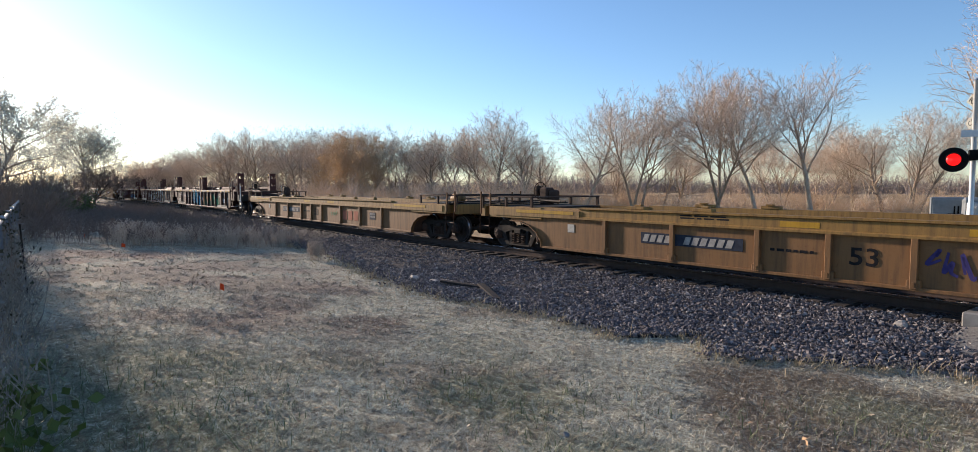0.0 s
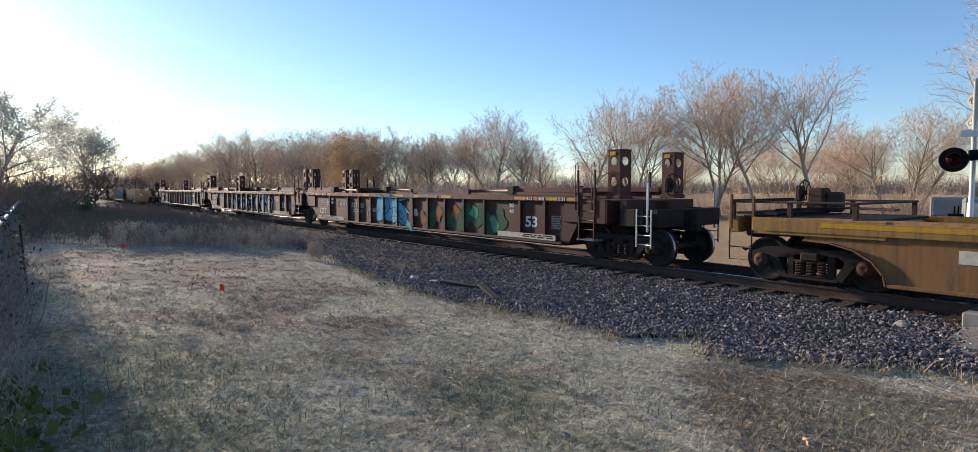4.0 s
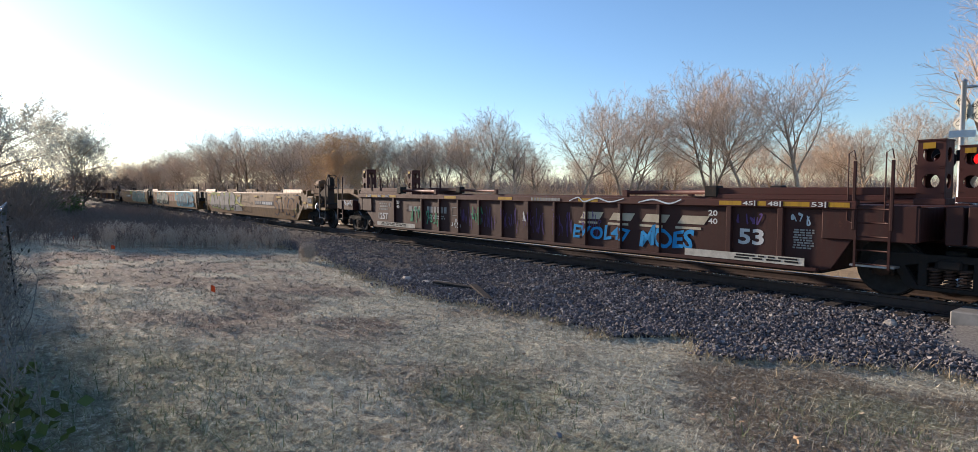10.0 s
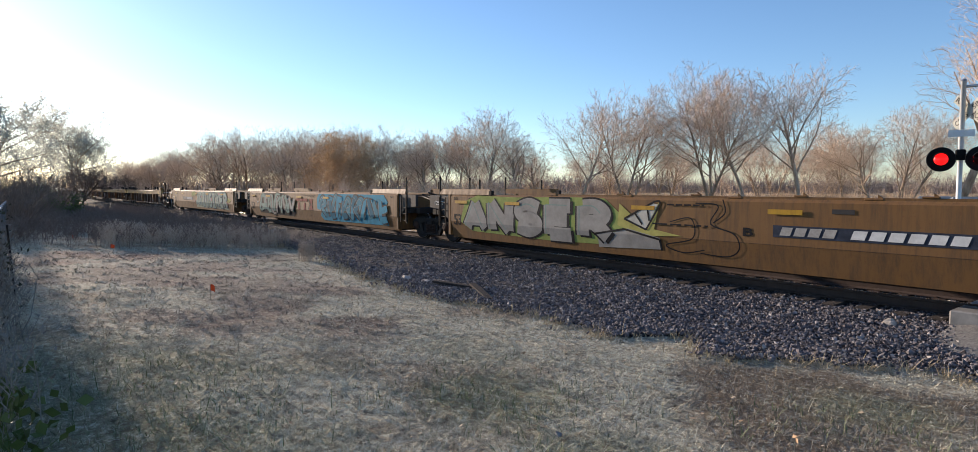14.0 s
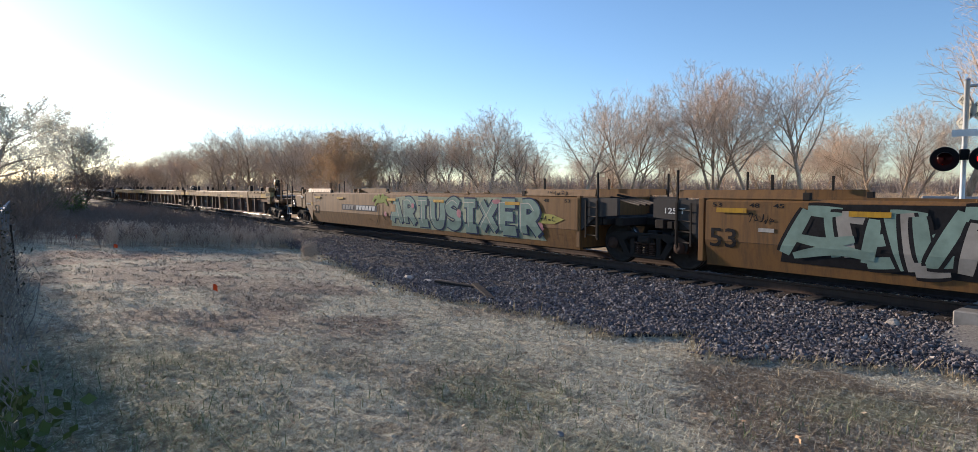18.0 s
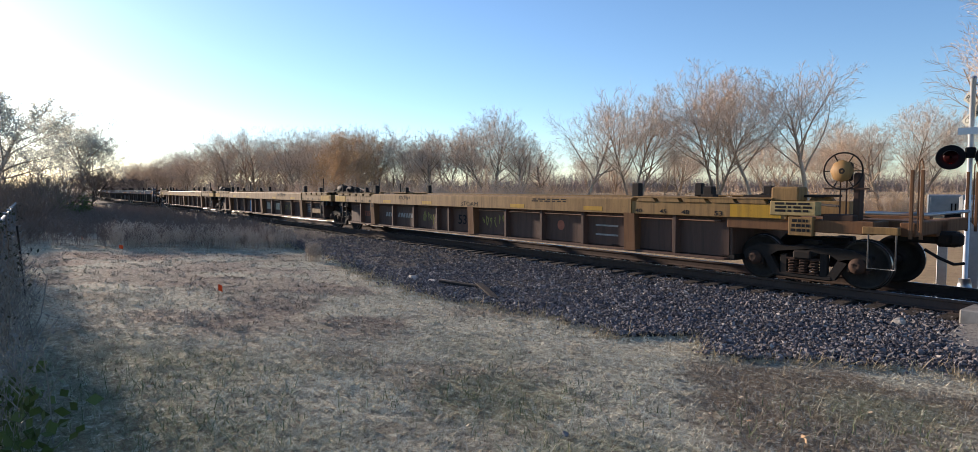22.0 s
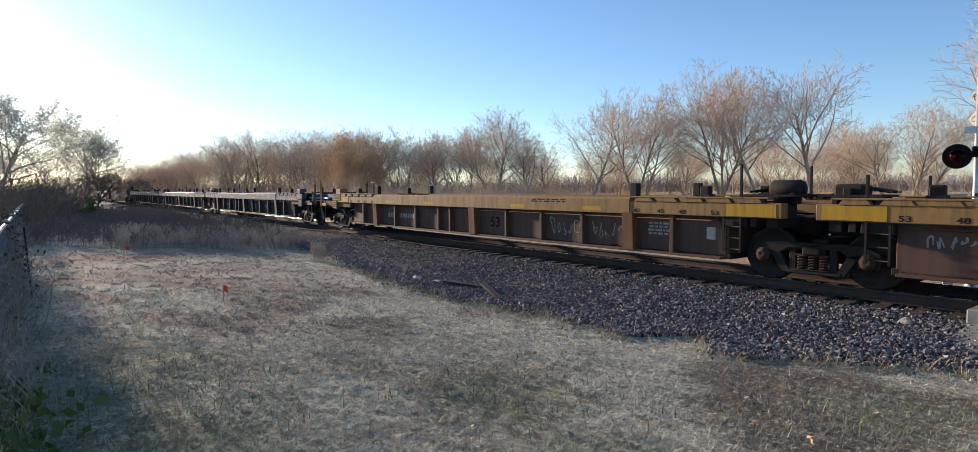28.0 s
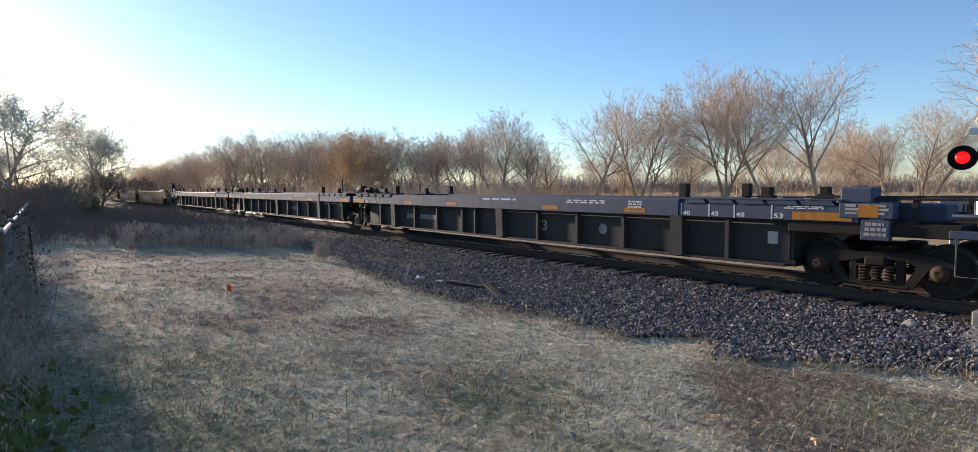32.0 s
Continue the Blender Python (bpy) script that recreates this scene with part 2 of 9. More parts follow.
# ---- ground, ballast and track ----
TOE_X = [-60, -31, -22, -18, -13, -11, -9.4, -8.7, -7.5, -6.4, -5.4, -5.2, -4.9, -4.3, -3.75, -3.3, -2.85, -2.4, -1.5, 8]
TOE_Y = [10.3, 10.0, 8.3, 7.8, 6.75, 6.4, 6.15, 6.45, 6.7, 6.7, 6.45, 7.1, 7.6, 6.85, 6.8, 7.3, 7.9, 8.35, 8.35, 8.4]
PROF_Y = [-80, -5, 1, 6.5, 8.2, 10.2, 10.9, 13.7, 14.5, 16.5, 20, 60]
PROF_Z = [0.4, 0.25, 0.18, -0.22, -0.31, -0.285, -0.255, -0.25, -0.33, -0.62, -0.75, -0.8]


def toe(x):
    return np.interp(x, TOE_X, TOE_Y)


def drop(x, y):
    """The land falls gently away from the camera's spot towards the woods, while the track stays level on its bank."""
    return 0.06 - 0.00838 * np.clip(-0.787 * x + 0.617 * y, -30, 140)


def land(x, y):
    x, y = np.asarray(x, float), np.asarray(y, float)
    across = y - TRACK_SLOPE * x
    bank = np.interp(across, [6.6, 10.6, 14.0, 17.0], [0.0, 1.0, 1.0, 0.0])
    return np.interp(across, PROF_Y, PROF_Z) + drop(x, y) * (1 - bank)


def ground_z(x, y):
    return float(land(x, y))


def axis_steps(spans):
    out = []
    for a, b, step in spans:
        out += list(np.arange(a, b, step))
    return np.array(out + [spans[-1][1]])


def sheet(name, xs, ys, height, material):
    gx, gy = np.meshgrid(xs, ys, indexing="ij")
    v = np.stack([gx, gy, height(gx, gy)], -1).reshape(-1, 3)
    ny = len(ys)
    i, j = np.meshgrid(np.arange(len(xs) - 1), np.arange(ny - 1), indexing="ij")
    a = (i * ny + j).ravel()
    return big_mesh(name, v, np.stack([a, a + ny, a + ny + 1, a + 1], 1), material, True)


def wave(x, y):
    return (np.sin(x * 1.7 + y * 0.6) * np.sin(y * 1.3 - x * 0.4) + 0.6 * np.sin(x * 3.9 - y * 2.7 + 1) * np.sin(y * 4.3 + x * 1.1)) * 0.012


def earth_height(x, y):
    near = np.clip(1 - np.abs(y - 2) / 12, 0, 1)
    return land(x, y) - 0.03 + wave(x, y) * near


def lawn_colours(m, stops_dry):
    """Straw, bare brown patches and green patches by place, as on the mown verge."""
    big = m.noise(0.55, 4, 0.55, world=True)
    mid = m.noise(2.3, 5, 0.6, world=True)
    green = m.noise(0.42, 3, 0.5, (1, 1, 0.2), world=True)
    c = m.mix(m.ramp(big, [(0.50, (0, 0, 0)), (0.60, (0.85, 0.85, 0.85))]), stops_dry[0], stops_dry[1])
    c = m.mix(m.ramp(mid, [(0.46, (0, 0, 0)), (0.70, (0.55, 0.55, 0.55))]), c, stops_dry[2])
    c = m.mix(m.ramp(green, [(0.55, (0, 0, 0)), (0.70, (0.6, 0.6, 0.6))]), c, stops_dry[3])
    # worn brown places and damp green ones, with ragged edges
    brown, green_ = (0.17, 0.125, 0.105), (0.25, 0.265, 0.16)
    for px_, py_, r_, col in ((-12.0, 4.0, 1.5, brown), (-10.9, 4.9, 1.1, brown), (-7.9, 2.6, 1.1, brown), (-7.0, 3.4, 0.9, brown), (-8.9, 1.8, 0.8, brown), (-13.9, 2.1, 1.7, brown), (-16.3, 3.4, 1.7, (0.27, 0.21, 0.165)), (-14.6, 5.0, 1.4, (0.27, 0.21, 0.165)), (-19.8, 4.2, 1.9, (0.27, 0.21, 0.165)), (-9.9, 3.3, 1.2, brown),
                              (-18.6, 1.4, 1.9, (0.28, 0.17, 0.125)), (-2.1, 5.3, 1.4, (0.18, 0.135, 0.092)), (-1.5, 6.4, 1.2, (0.18, 0.135, 0.092)), (-3.0, 5.8, 1.0, (0.20, 0.15, 0.10)),
                              (-5.5, 0.7, 1.6, green_), (-4.3, 0.9, 1.0, green_), (-7.2, 0.5, 1.0, green_), (-3.9, 3.3, 0.7, green_), (-2.0, 6.0, 0.7, green_), (-2.5, 3.0, 0.6, green_)):
        away = m.node("ShaderNodeVectorMath")
        away.operation = "DISTANCE"
        m.link(m.coords(world=True), away.inputs[0])
        away.inputs[1].default_value = (px_, py_, 0)
        reach = m.node("ShaderNodeMath")
        reach.operation = "MULTIPLY_ADD"
        m.link(big, reach.inputs[0])
        reach.inputs[1].default_value = -3.0 * r_
        m.link(away.outputs["Value"], reach.inputs[2])
        near_ = m.node("ShaderNodeMath")
        near_.operation = "MULTIPLY_ADD"
        m.link(reach.outputs["Value"], near_.inputs[0])
        near_.inputs[1].default_value = -1.0 / r_
        near_.inputs[2].default_value = 0.0
        c = m.mix(m.ramp(near_.outputs["Value"], [(0.35, (0, 0, 0)), (1.05, (0.72, 0.72, 0.72))]), c, col)
    mat_ = m.noise(15, 6, 0.72, world=True)
    c = m.mix(m.ramp(mat_, [(0.40, (0.75, 0.75, 0.75)), (0.50, (0, 0, 0))]), c, (0.15, 0.12, 0.085))
    return m.mix(m.ramp(mat_, [(0.53, (0, 0, 0)), (0.63, (0.6, 0.6, 0.6))]), c, (0.74, 0.73, 0.58))


m = Mat("lawn_soil", 0.95, 0, 0.1)
c = lawn_colours(m, [(0.50, 0.47, 0.35), (0.27, 0.22, 0.155), (0.40, 0.36, 0.26), (0.32, 0.315, 0.215)])
grit = m.noise(38, 8, 0.75, world=True)
c = m.mix(m.ramp(grit, [(0.36, (0.6, 0.6, 0.6)), (0.56, (0, 0, 0))]), c, (0.12, 0.09, 0.065))
M["soil"] = m.colour(c).bump(grit, 0.9, 0.03).m

m = Mat("field_grass", 0.95, 0, 0.1)
c = m.mix(m.ramp(m.noise(0.12, 5, 0.6, world=True), [(0.35, (0, 0, 0)), (0.7, (1, 1, 1))]), (0.46, 0.33, 0.18), (0.36, 0.25, 0.14))
c = m.mix(m.ramp(m.noise(3.0, 6, 0.7, world=True), [(0.4, (0, 0, 0)), (0.7, (0.6, 0.6, 0.6))]), c, (0.24, 0.16, 0.09))
M["field"] = m.colour(c).bump(m.noise(6, 6, 0.7, world=True), 0.8, 0.1).m

ground = new("ground", sheet("ground", axis_steps([(-2500, -400, 150), (-400, -60, 10), (-60, -26, 1), (-26, 6, 0.2), (6, 60, 3), (60, 400, 30), (400, 2500, 150)]),
                             axis_steps([(-2500, -200, 150), (-200, -20, 12), (-20, -2, 1), (-2, 9, 0.2), (9, 20, 0.5), (20, 100, 4), (100, 400, 30), (400, 2500, 150)]),
                             earth_height, M["soil"]))
tagged(ground, "dry winter lawn, straw-coloured with bare brown patches", "ground", kind="structure")
ground.data.materials.append(M["field"])
far = np.array([p.center.y > 15.5 or p.center.x < -70 for p in ground.data.polygons], np.int32)
ground.data.polygons.foreach_set("material_index", far)

m = Mat("ballast_bed", 0.95, 0, 0.2)
cell = m.node("ShaderNodeTexVoronoi", Scale=17.0)
m.link(m.coords(world=True), cell.inputs["Vector"])
tone = m.ramp(cell.outputs["Color"], [(0.2, (0.035, 0.032, 0.036)), (0.6, (0.10, 0.09, 0.095)), (0.9, (0.19, 0.175, 0.175))])
# Shade between the stones is painted in: colour darkens towards each cell's edge.
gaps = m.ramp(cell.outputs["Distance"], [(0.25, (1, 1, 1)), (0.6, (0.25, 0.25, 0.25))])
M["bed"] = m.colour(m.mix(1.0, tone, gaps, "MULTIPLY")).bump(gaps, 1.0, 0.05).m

xs = axis_steps([(-420, -60, 6), (-60, -26, 0.8), (-26, 8, 0.16), (8, 60, 4)])
rows_s = np.array([0.0, 0.06, 0.2, 0.4, 0.6, 0.8, 0.92, 1.0])


def bed():
    v = []
    for x in xs:
        y0 = float(toe(x)) + 0.12 * math.sin(x * 5.1) + 0.07 * math.sin(x * 13.7)
        for s in rows_s:
            y = y0 + (10.95 + TRACK_SLOPE * x - y0) * s
            v.append((x, y, ground_z(x, y) - (0.06 if s == 0 else -0.015) + float(wave(x * 2, y * 2))))
        for y, z in ((11.5, -0.235), (13.1, -0.235), (13.8, -0.24), (14.6, -0.35), (16.2, -0.68)):
            y += TRACK_SLOPE * x
            v.append((x, y, max(z, ground_z(x, y) + 0.01) if y < 14 else ground_z(x, y) + 0.01))
    n = len(rows_s) + 5
    f = [(i * n + j, (i + 1) * n + j, (i + 1) * n + j + 1, i * n + j + 1) for i in range(len(xs) - 1) for j in range(n - 1)]
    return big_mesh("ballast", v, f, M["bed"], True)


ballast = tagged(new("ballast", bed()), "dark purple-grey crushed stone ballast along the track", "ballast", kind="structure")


def stones():
    """Single ballast stones, thickest where the camera stands near."""
    rng = np.random.default_rng(5)
    base = np.array([(1, 0, 0), (-1, 0, 0), (0, 1, 0), (0, -1, 0), (0, 0, 1), (0, 0, -1)], float)
    tri = np.array([(0, 2, 4), (2, 1, 4), (1, 3, 4), (3, 0, 4), (2, 0, 5), (1, 2, 5), (3, 1, 5), (0, 3, 5)])
    pts = []
    for x0, x1, per in ((-3.6, 2, 760), (-8, -3.6, 760), (-14, -8, 520), (-24, -14, 220), (-42, -24, 60)):
        n = int((x1 - x0) * 8 * per)
        x, y = rng.uniform(x0, x1, n), rng.uniform(6, 14.2, n)
        edge = toe(x) + 0.12 * np.sin(x * 5.1) + 0.07 * np.sin(x * 13.7)
        keep = (y > edge - rng.exponential(0.09, n)) & ((y < 11.3) | (rng.random(n) < 0.35))
        pts.append(np.stack([x[keep], y[keep]], 1))
    p = np.concatenate(pts)
    n = len(p)
    size = np.clip(rng.lognormal(-3.98, 0.34, n), 0.010, 0.042)
    shape = base[None] * (size[:, None] * rng.uniform(0.65, 1.35, (n, 3)))[:, None, :]
    shape += rng.normal(0, 0.22, (n, 6, 3)) * size[:, None, None]
    q = rng.normal(size=(n, 4))
    q /= np.linalg.norm(q, axis=1, keepdims=True)
    w, a, b, c = q.T
    rot = np.stack([1 - 2 * (b * b + c * c), 2 * (a * b - c * w), 2 * (a * c + b * w), 2 * (a * b + c * w), 1 - 2 * (a * a + c * c), 2 * (b * c - a * w),
                    2 * (a * c - b * w), 2 * (b * c + a * w), 1 - 2 * (a * a + b * b)], 1).reshape(n, 3, 3)
    shape = np.einsum("nij,nkj->nki", rot, shape)
    z = land(p[:, 0], p[:, 1]) + wave(p[:, 0] * 2, p[:, 1] * 2) + 0.018 + rng.uniform(-0.012, 0.014, n)
    v = shape + np.stack([p[:, 0], p[:, 1], z], 1)[:, None, :]
    f = tri[None] + (np.arange(n) * 6)[:, None, None]
    return v.reshape(-1, 3), f.reshape(-1, 3)


m = Mat("ballast_stone", 0.85, 0, 0.25)
c = m.ramp(m.island(), [(0.0, (0.05, 0.045, 0.046)), (0.5, (0.145, 0.128, 0.128)), (0.85, (0.26, 0.235, 0.228)), (0.97, (0.40, 0.37, 0.34)), (1.0, (0.55, 0.51, 0.46))])
M["stone"] = m.colour(m.mix(0.25, c, m.ramp(m.noise(30, 4, world=True), [(0.3, (0.04, 0.036, 0.04)), (0.7, (0.20, 0.18, 0.185))]))).m
v, f = stones()
tagged(new("ballast_stones", big_mesh("ballast_stones", v, f, M["stone"])), "loose crushed stones, grey and purple", "stones", kind="stuff")


def rock(name, label, x, y, size, seed, z=None, material=None):
    bm = bmesh.new()
    bmesh.ops.create_icosphere(bm, subdivisions=2, radius=1)
    for vt in bm.verts:
        n = noise.noise(vt.co * 1.3 + Vector((seed, seed * 2, 0)))
        vt.co *= 1 + 0.45 * n
        vt.co = Vector((vt.co.x * size[0], vt.co.y * size[1], vt.co.z * size[2]))
    me = bpy.data.meshes.new(name)
    bm.to_mesh(me)
    bm.free()
    me.materials.append(material or M["pale_rock"])
    ob = new(name, me)
    ob.location = (x, y, (ground_z(x, y) if z is None else z) + size[2] * 0.45)
    return tagged(ob, label, "rock")


M["pale_rock"] = plain("pale_limestone", (0.40, 0.36, 0.31), 0.85, 0, 0.3, 14)
M["grey_rock"] = plain("grey_rock", (0.20, 0.20, 0.20), 0.85, 0, 0.3, 20)
rock("rock", "pale broken rock lying on the ballast", -3.35, 10.35, (0.10, 0.08, 0.075), 3)
rock("rock", "pale rock at the edge of the ballast", -12.1, 7.25, (0.16, 0.10, 0.06), 5)
rock("rock", "flat pale rock at the edge of the ballast", -11.45, 7.35, (0.14, 0.09, 0.035), 8)
rock("stone", "small grey stone lying in the grass", -2.98, 3.0, (0.028, 0.024, 0.02), 9, material=M["grey_rock"])

# Rails, ties and fittings.
M["rail_side"] = paint("rusty_rail", (0.085, 0.062, 0.052), wear=0.6, rough=0.8)
M["rail_top"] = plain("polished_rail_head", (0.50, 0.50, 0.50), 0.22, 1.0, 0.1)
m = Mat("creosoted_wood", 0.9, 0, 0.2)
grain = m.noise(6, 7, 0.7, (8, 0.7, 8))
tone = m.mix(m.chance(), (0.045, 0.037, 0.031), (0.075, 0.062, 0.053))
M["tie"] = m.colour(m.mix(m.ramp(grain, [(0.35, (0, 0, 0)), (0.7, (0.7, 0.7, 0.7))]), tone, (0.016, 0.013, 0.011))).bump(grain, 0.6, 0.015).m
track = thing("railway_track", "worn steel rails spiked to dark creosoted wooden ties", "track")
track["kind"] = "structure"
track.matrix_basis = Matrix.Translation((0, TRACK_Y, 0)) @ pose(0, 0, 0, 0, 0, TRACK_TURN) @ Matrix.Translation((0, -TRACK_Y, 0))
RAIL = [(-0.075, -0.185), (0.075, -0.185), (0.075, -0.172), (0.012, -0.150), (0.010, -0.055), (0.036, -0.040), (0.036, -0.006), (0.028, 0.0),
        (-0.028, 0.0), (-0.036, -0.006), (-0.036, -0.040), (-0.010, -0.055), (-0.012, -0.150), (-0.075, -0.172)]
for y in (TRACK_Y - 0.754, TRACK_Y + 0.754):
    r = part("rail", Geo().along([(y + a, b) for a, b in RAIL], -420, 60), M["rail_side"], track)
    part("running_surface", Geo().along([(y - 0.024, -0.003), (y + 0.024, -0.003), (y + 0.021, 0.0025), (y - 0.021, 0.0025)], -420, 60), M["rail_top"], r, "polished running surface")
tie_mesh = Geo().box(-0.115, 0.115, -1.32, 1.32, -0.37, -0.195, 0.012).mesh("tie", M["tie"])
plate_mesh = Geo().box(-0.09, 0.09, -0.17, 0.17, -0.196, -0.184).box(-0.06, -0.03, -0.11, -0.085, -0.19, -0.155).box(0.03, 0.06, 0.085, 0.11, -0.19, -0.155).mesh("tie_plate", M["rail_side"])
rng = random.Random(11)
rest = Geo()
for i in range(-560, 40):
    x = i * 0.497
    if -118 < x < -1.2 or 3 < x < 6:
        t = part("tie", tie_mesh, None, track)
        t.location = (x + rng.uniform(-0.03, 0.03), TRACK_Y + rng.uniform(-0.07, 0.07), rng.uniform(-0.012, 0.006))
        t.rotation_euler = (0, 0, rng.uniform(-0.02, 0.02))
        if x > -28:
            for s in (-1, 1):
                q = part("tie_plate", plate_mesh, None, t)
                q.location = (0, s * 0.754, 0)
    else:
        rest.box(x - 0.115, x + 0.115, TRACK_Y - 1.32, TRACK_Y + 1.32, -0.37, -0.195)
tagged(part("far_ties", rest, M["tie"], track), kind="stuff")

# Old planks lying on the stones.
m = plain("weathered_dark_wood", (0.05, 0.043, 0.038), 0.9, 0, 0.4, 20)
for x, y, a, ln in ((-10.5, 7.45, 18, 0.55), (-9.4, 7.3, -25, 0.75)):
    ob = new("plank", Geo().box(-ln, ln, -0.07, 0.07, 0, 0.045, 0.008).mesh("plank", m))
    ob.matrix_basis = pose(x, y, ground_z(x, y) + 0.035, 0, 2, a)
    tagged(ob, "old dark wooden plank lying on the ballast", "plank")

# Road crossing: concrete panels beside and between the rails.
M["concrete"] = plain("worn_concrete", (0.26, 0.25, 0.23), 0.85, 0, 0.25, 5)
crossing = tagged(new("grade_crossing"), "worn pale concrete road crossing panels between the rails", "crossing", kind="structure")
crossing.matrix_basis = track.matrix_basis
for i in range(4):
    x0 = -2.74 + i * 2.44
    for y0, y1 in ((10.80, 11.44), (11.66, 12.94), (13.16, 14.6)):
        part("panel", Geo().box(x0, x0 + 2.42, y0, y1, -0.30, -0.012, 0.02), M["concrete"], crossing)

# The gravel road climbs to the crossing.
m = Mat("pale_road_gravel", 0.95, 0, 0.1)
c = m.ramp(m.noise(28, 7, 0.75, world=True), [(0.35, (0.12, 0.115, 0.105)), (0.65, (0.30, 0.285, 0.26))])
M["gravel"] = m.colour(c).bump(m.noise(40, 6, 0.7, world=True), 0.8, 0.02).m
approach = Geo()
for i in range(9):
    a, b = -2.70 + i * 0.9, -2.70 + (i + 1) * 0.9
    for j in range(6):
        y0, y1 = 8.3 + j * 0.4145, 8.3 + (j + 1) * 0.4145
        approach.add([(x, y, ground_z(x, y) - 0.02 + (ground_z(x, 10.79) * -1 - 0.07) * ((y - 8.3) / 2.487) ** 1.3 * min(1.0, (x + 2.70) / 0.5 + 0.35)) for x, y in ((a, y0), (b, y0), (b, y1), (a, y1))], [(0, 1, 2, 3)], True)
tagged(new("road", welded(approach).mesh("road", M["gravel"])), "pale gravel road climbing to the crossing", "road", kind="structure")

# ---- trees and brush ----
def branch_ring(v, f, pts, rs, sides):
    n0 = len(v)
    for i, p in enumerate(pts):
        d = (pts[min(i + 1, len(pts) - 1)] - pts[max(i - 1, 0)])
        d = d.normalized() if d.length > 1e-6 else Vector((0, 0, 1))
        a = d.cross(Vector((0.31, 0.95, 0.11))).normalized()
        b = d.cross(a)
        for j in range(sides):
            w = 2 * math.pi * j / sides
            v.append(p + (a * math.cos(w) + b * math.sin(w)) * rs[i])
    for i in range(len(pts) - 1):
        for j in range(sides):
            q, r = n0 + i * sides + j, n0 + i * sides + (j + 1) % sides
            f.append((q, r, r + sides, q + sides))


def flat_twig(rng, twigs, a, b, w, bent):
    """The finest wood: a slender tapered sliver."""
    d = b - a
    side = d.cross(Vector((rng.gauss(0, 1), rng.gauss(0, 1), rng.gauss(0, 1)))).normalized() * w
    mid = a.lerp(b, 0.5) + Vector((rng.gauss(0, 0.05), rng.gauss(0, 0.05), rng.gauss(0, 0.05))) * d.length
    n = len(twigs[0])
    if not bent:
        twigs[0].extend([a - side, a + side, b + side * 0.5, b - side * 0.5])
        twigs[1].append((n, n + 1, n + 2, n + 3))
        return
    twigs[0].extend([a - side * 0.7, a + side * 0.7, mid + side, mid - side, b + side * 0.3, b - side * 0.3])
    twigs[1].extend([(n, n + 1, n + 2, n + 3), (n + 3, n + 2, n + 4, n + 5)])


def grow(rng, start, heading, length, radius, level, spec, wood, twigs):
    """One limb with its side limbs; the thick ones go into wood, the thin ones into twigs."""
    steps = ((7, 5, 3, 2, 2) if spec["depth"] > 2 else (4, 3, 2))[level]
    sides = ((8, 5, 3, 3, 3) if spec["depth"] > 2 else (4, 3, 3))[level]
    pts, rs, dirs = [start.copy()], [radius], [heading.copy()]
    d = heading.copy()
    wob = spec["wobble"] * (0.5 if level == 0 else 1.0)
    for i in range(steps):
        d = (d + Vector((rng.gauss(0, wob), rng.gauss(0, wob), rng.gauss(0, wob * 0.6) + spec["lift"] * (0.5 if level else 0.1)))).normalized()
        pts.append(pts[-1] + d * (length / steps))
        rs.append(max(radius * (1 - (i + 1) / steps * (0.62 if level == 0 else 0.8)), spec["fine"]))
        dirs.append(d.copy())
    if level >= spec["flat_from"]:
        flat_twig(rng, twigs, pts[0], pts[-1], spec["flat"] * (1 if level == spec["depth"] else 1.3), level < spec["depth"])
    else:
        branch_ring(*(wood if level <= 1 else twigs), pts, rs, sides)
    if level >= spec["depth"]:
        return
    count = spec["kids"][level]
    count = max(1, int(round(count * rng.uniform(0.8, 1.2))))
    first = spec["bare"] if level == 0 else 0.22
    turn = rng.uniform(0, 6.28)
    for c in range(count):
        at = first + (1 - first) * (c + rng.uniform(0.1, 0.9)) / count
        i = min(int(at * steps), steps - 1)
        fr = at * steps - i
        p = pts[i].lerp(pts[i + 1], fr)
        r = rs[i] + (rs[i + 1] - rs[i]) * fr
        base = dirs[i]
        side = base.cross(Vector((0.2, 0.1, 1)) if abs(base.z) < 0.93 else Vector((1, 0.2, 0))).normalized()
        turn += 2.4 + rng.uniform(-0.5, 0.5)
        out = (side * math.cos(turn) + base.cross(side) * math.sin(turn)).normalized()
        ang = radians(rng.uniform(*spec["angle"]))
        nd = (base * math.cos(ang) + out * math.sin(ang)).normalized()
        ln = length * rng.uniform(*(spec.get("first_ratio", spec["ratio"]) if level == 0 else spec["ratio"])) * (1.15 - 0.6 * at if level == 0 else 1.0 - 0.35 * at)
        if level == 0:
            ln = max(ln, spec["min_limb"])
        grow(rng, p, nd, ln, max(r * rng.uniform(0.42, 0.62), spec["fine"]), level + 1, spec, wood, twigs)


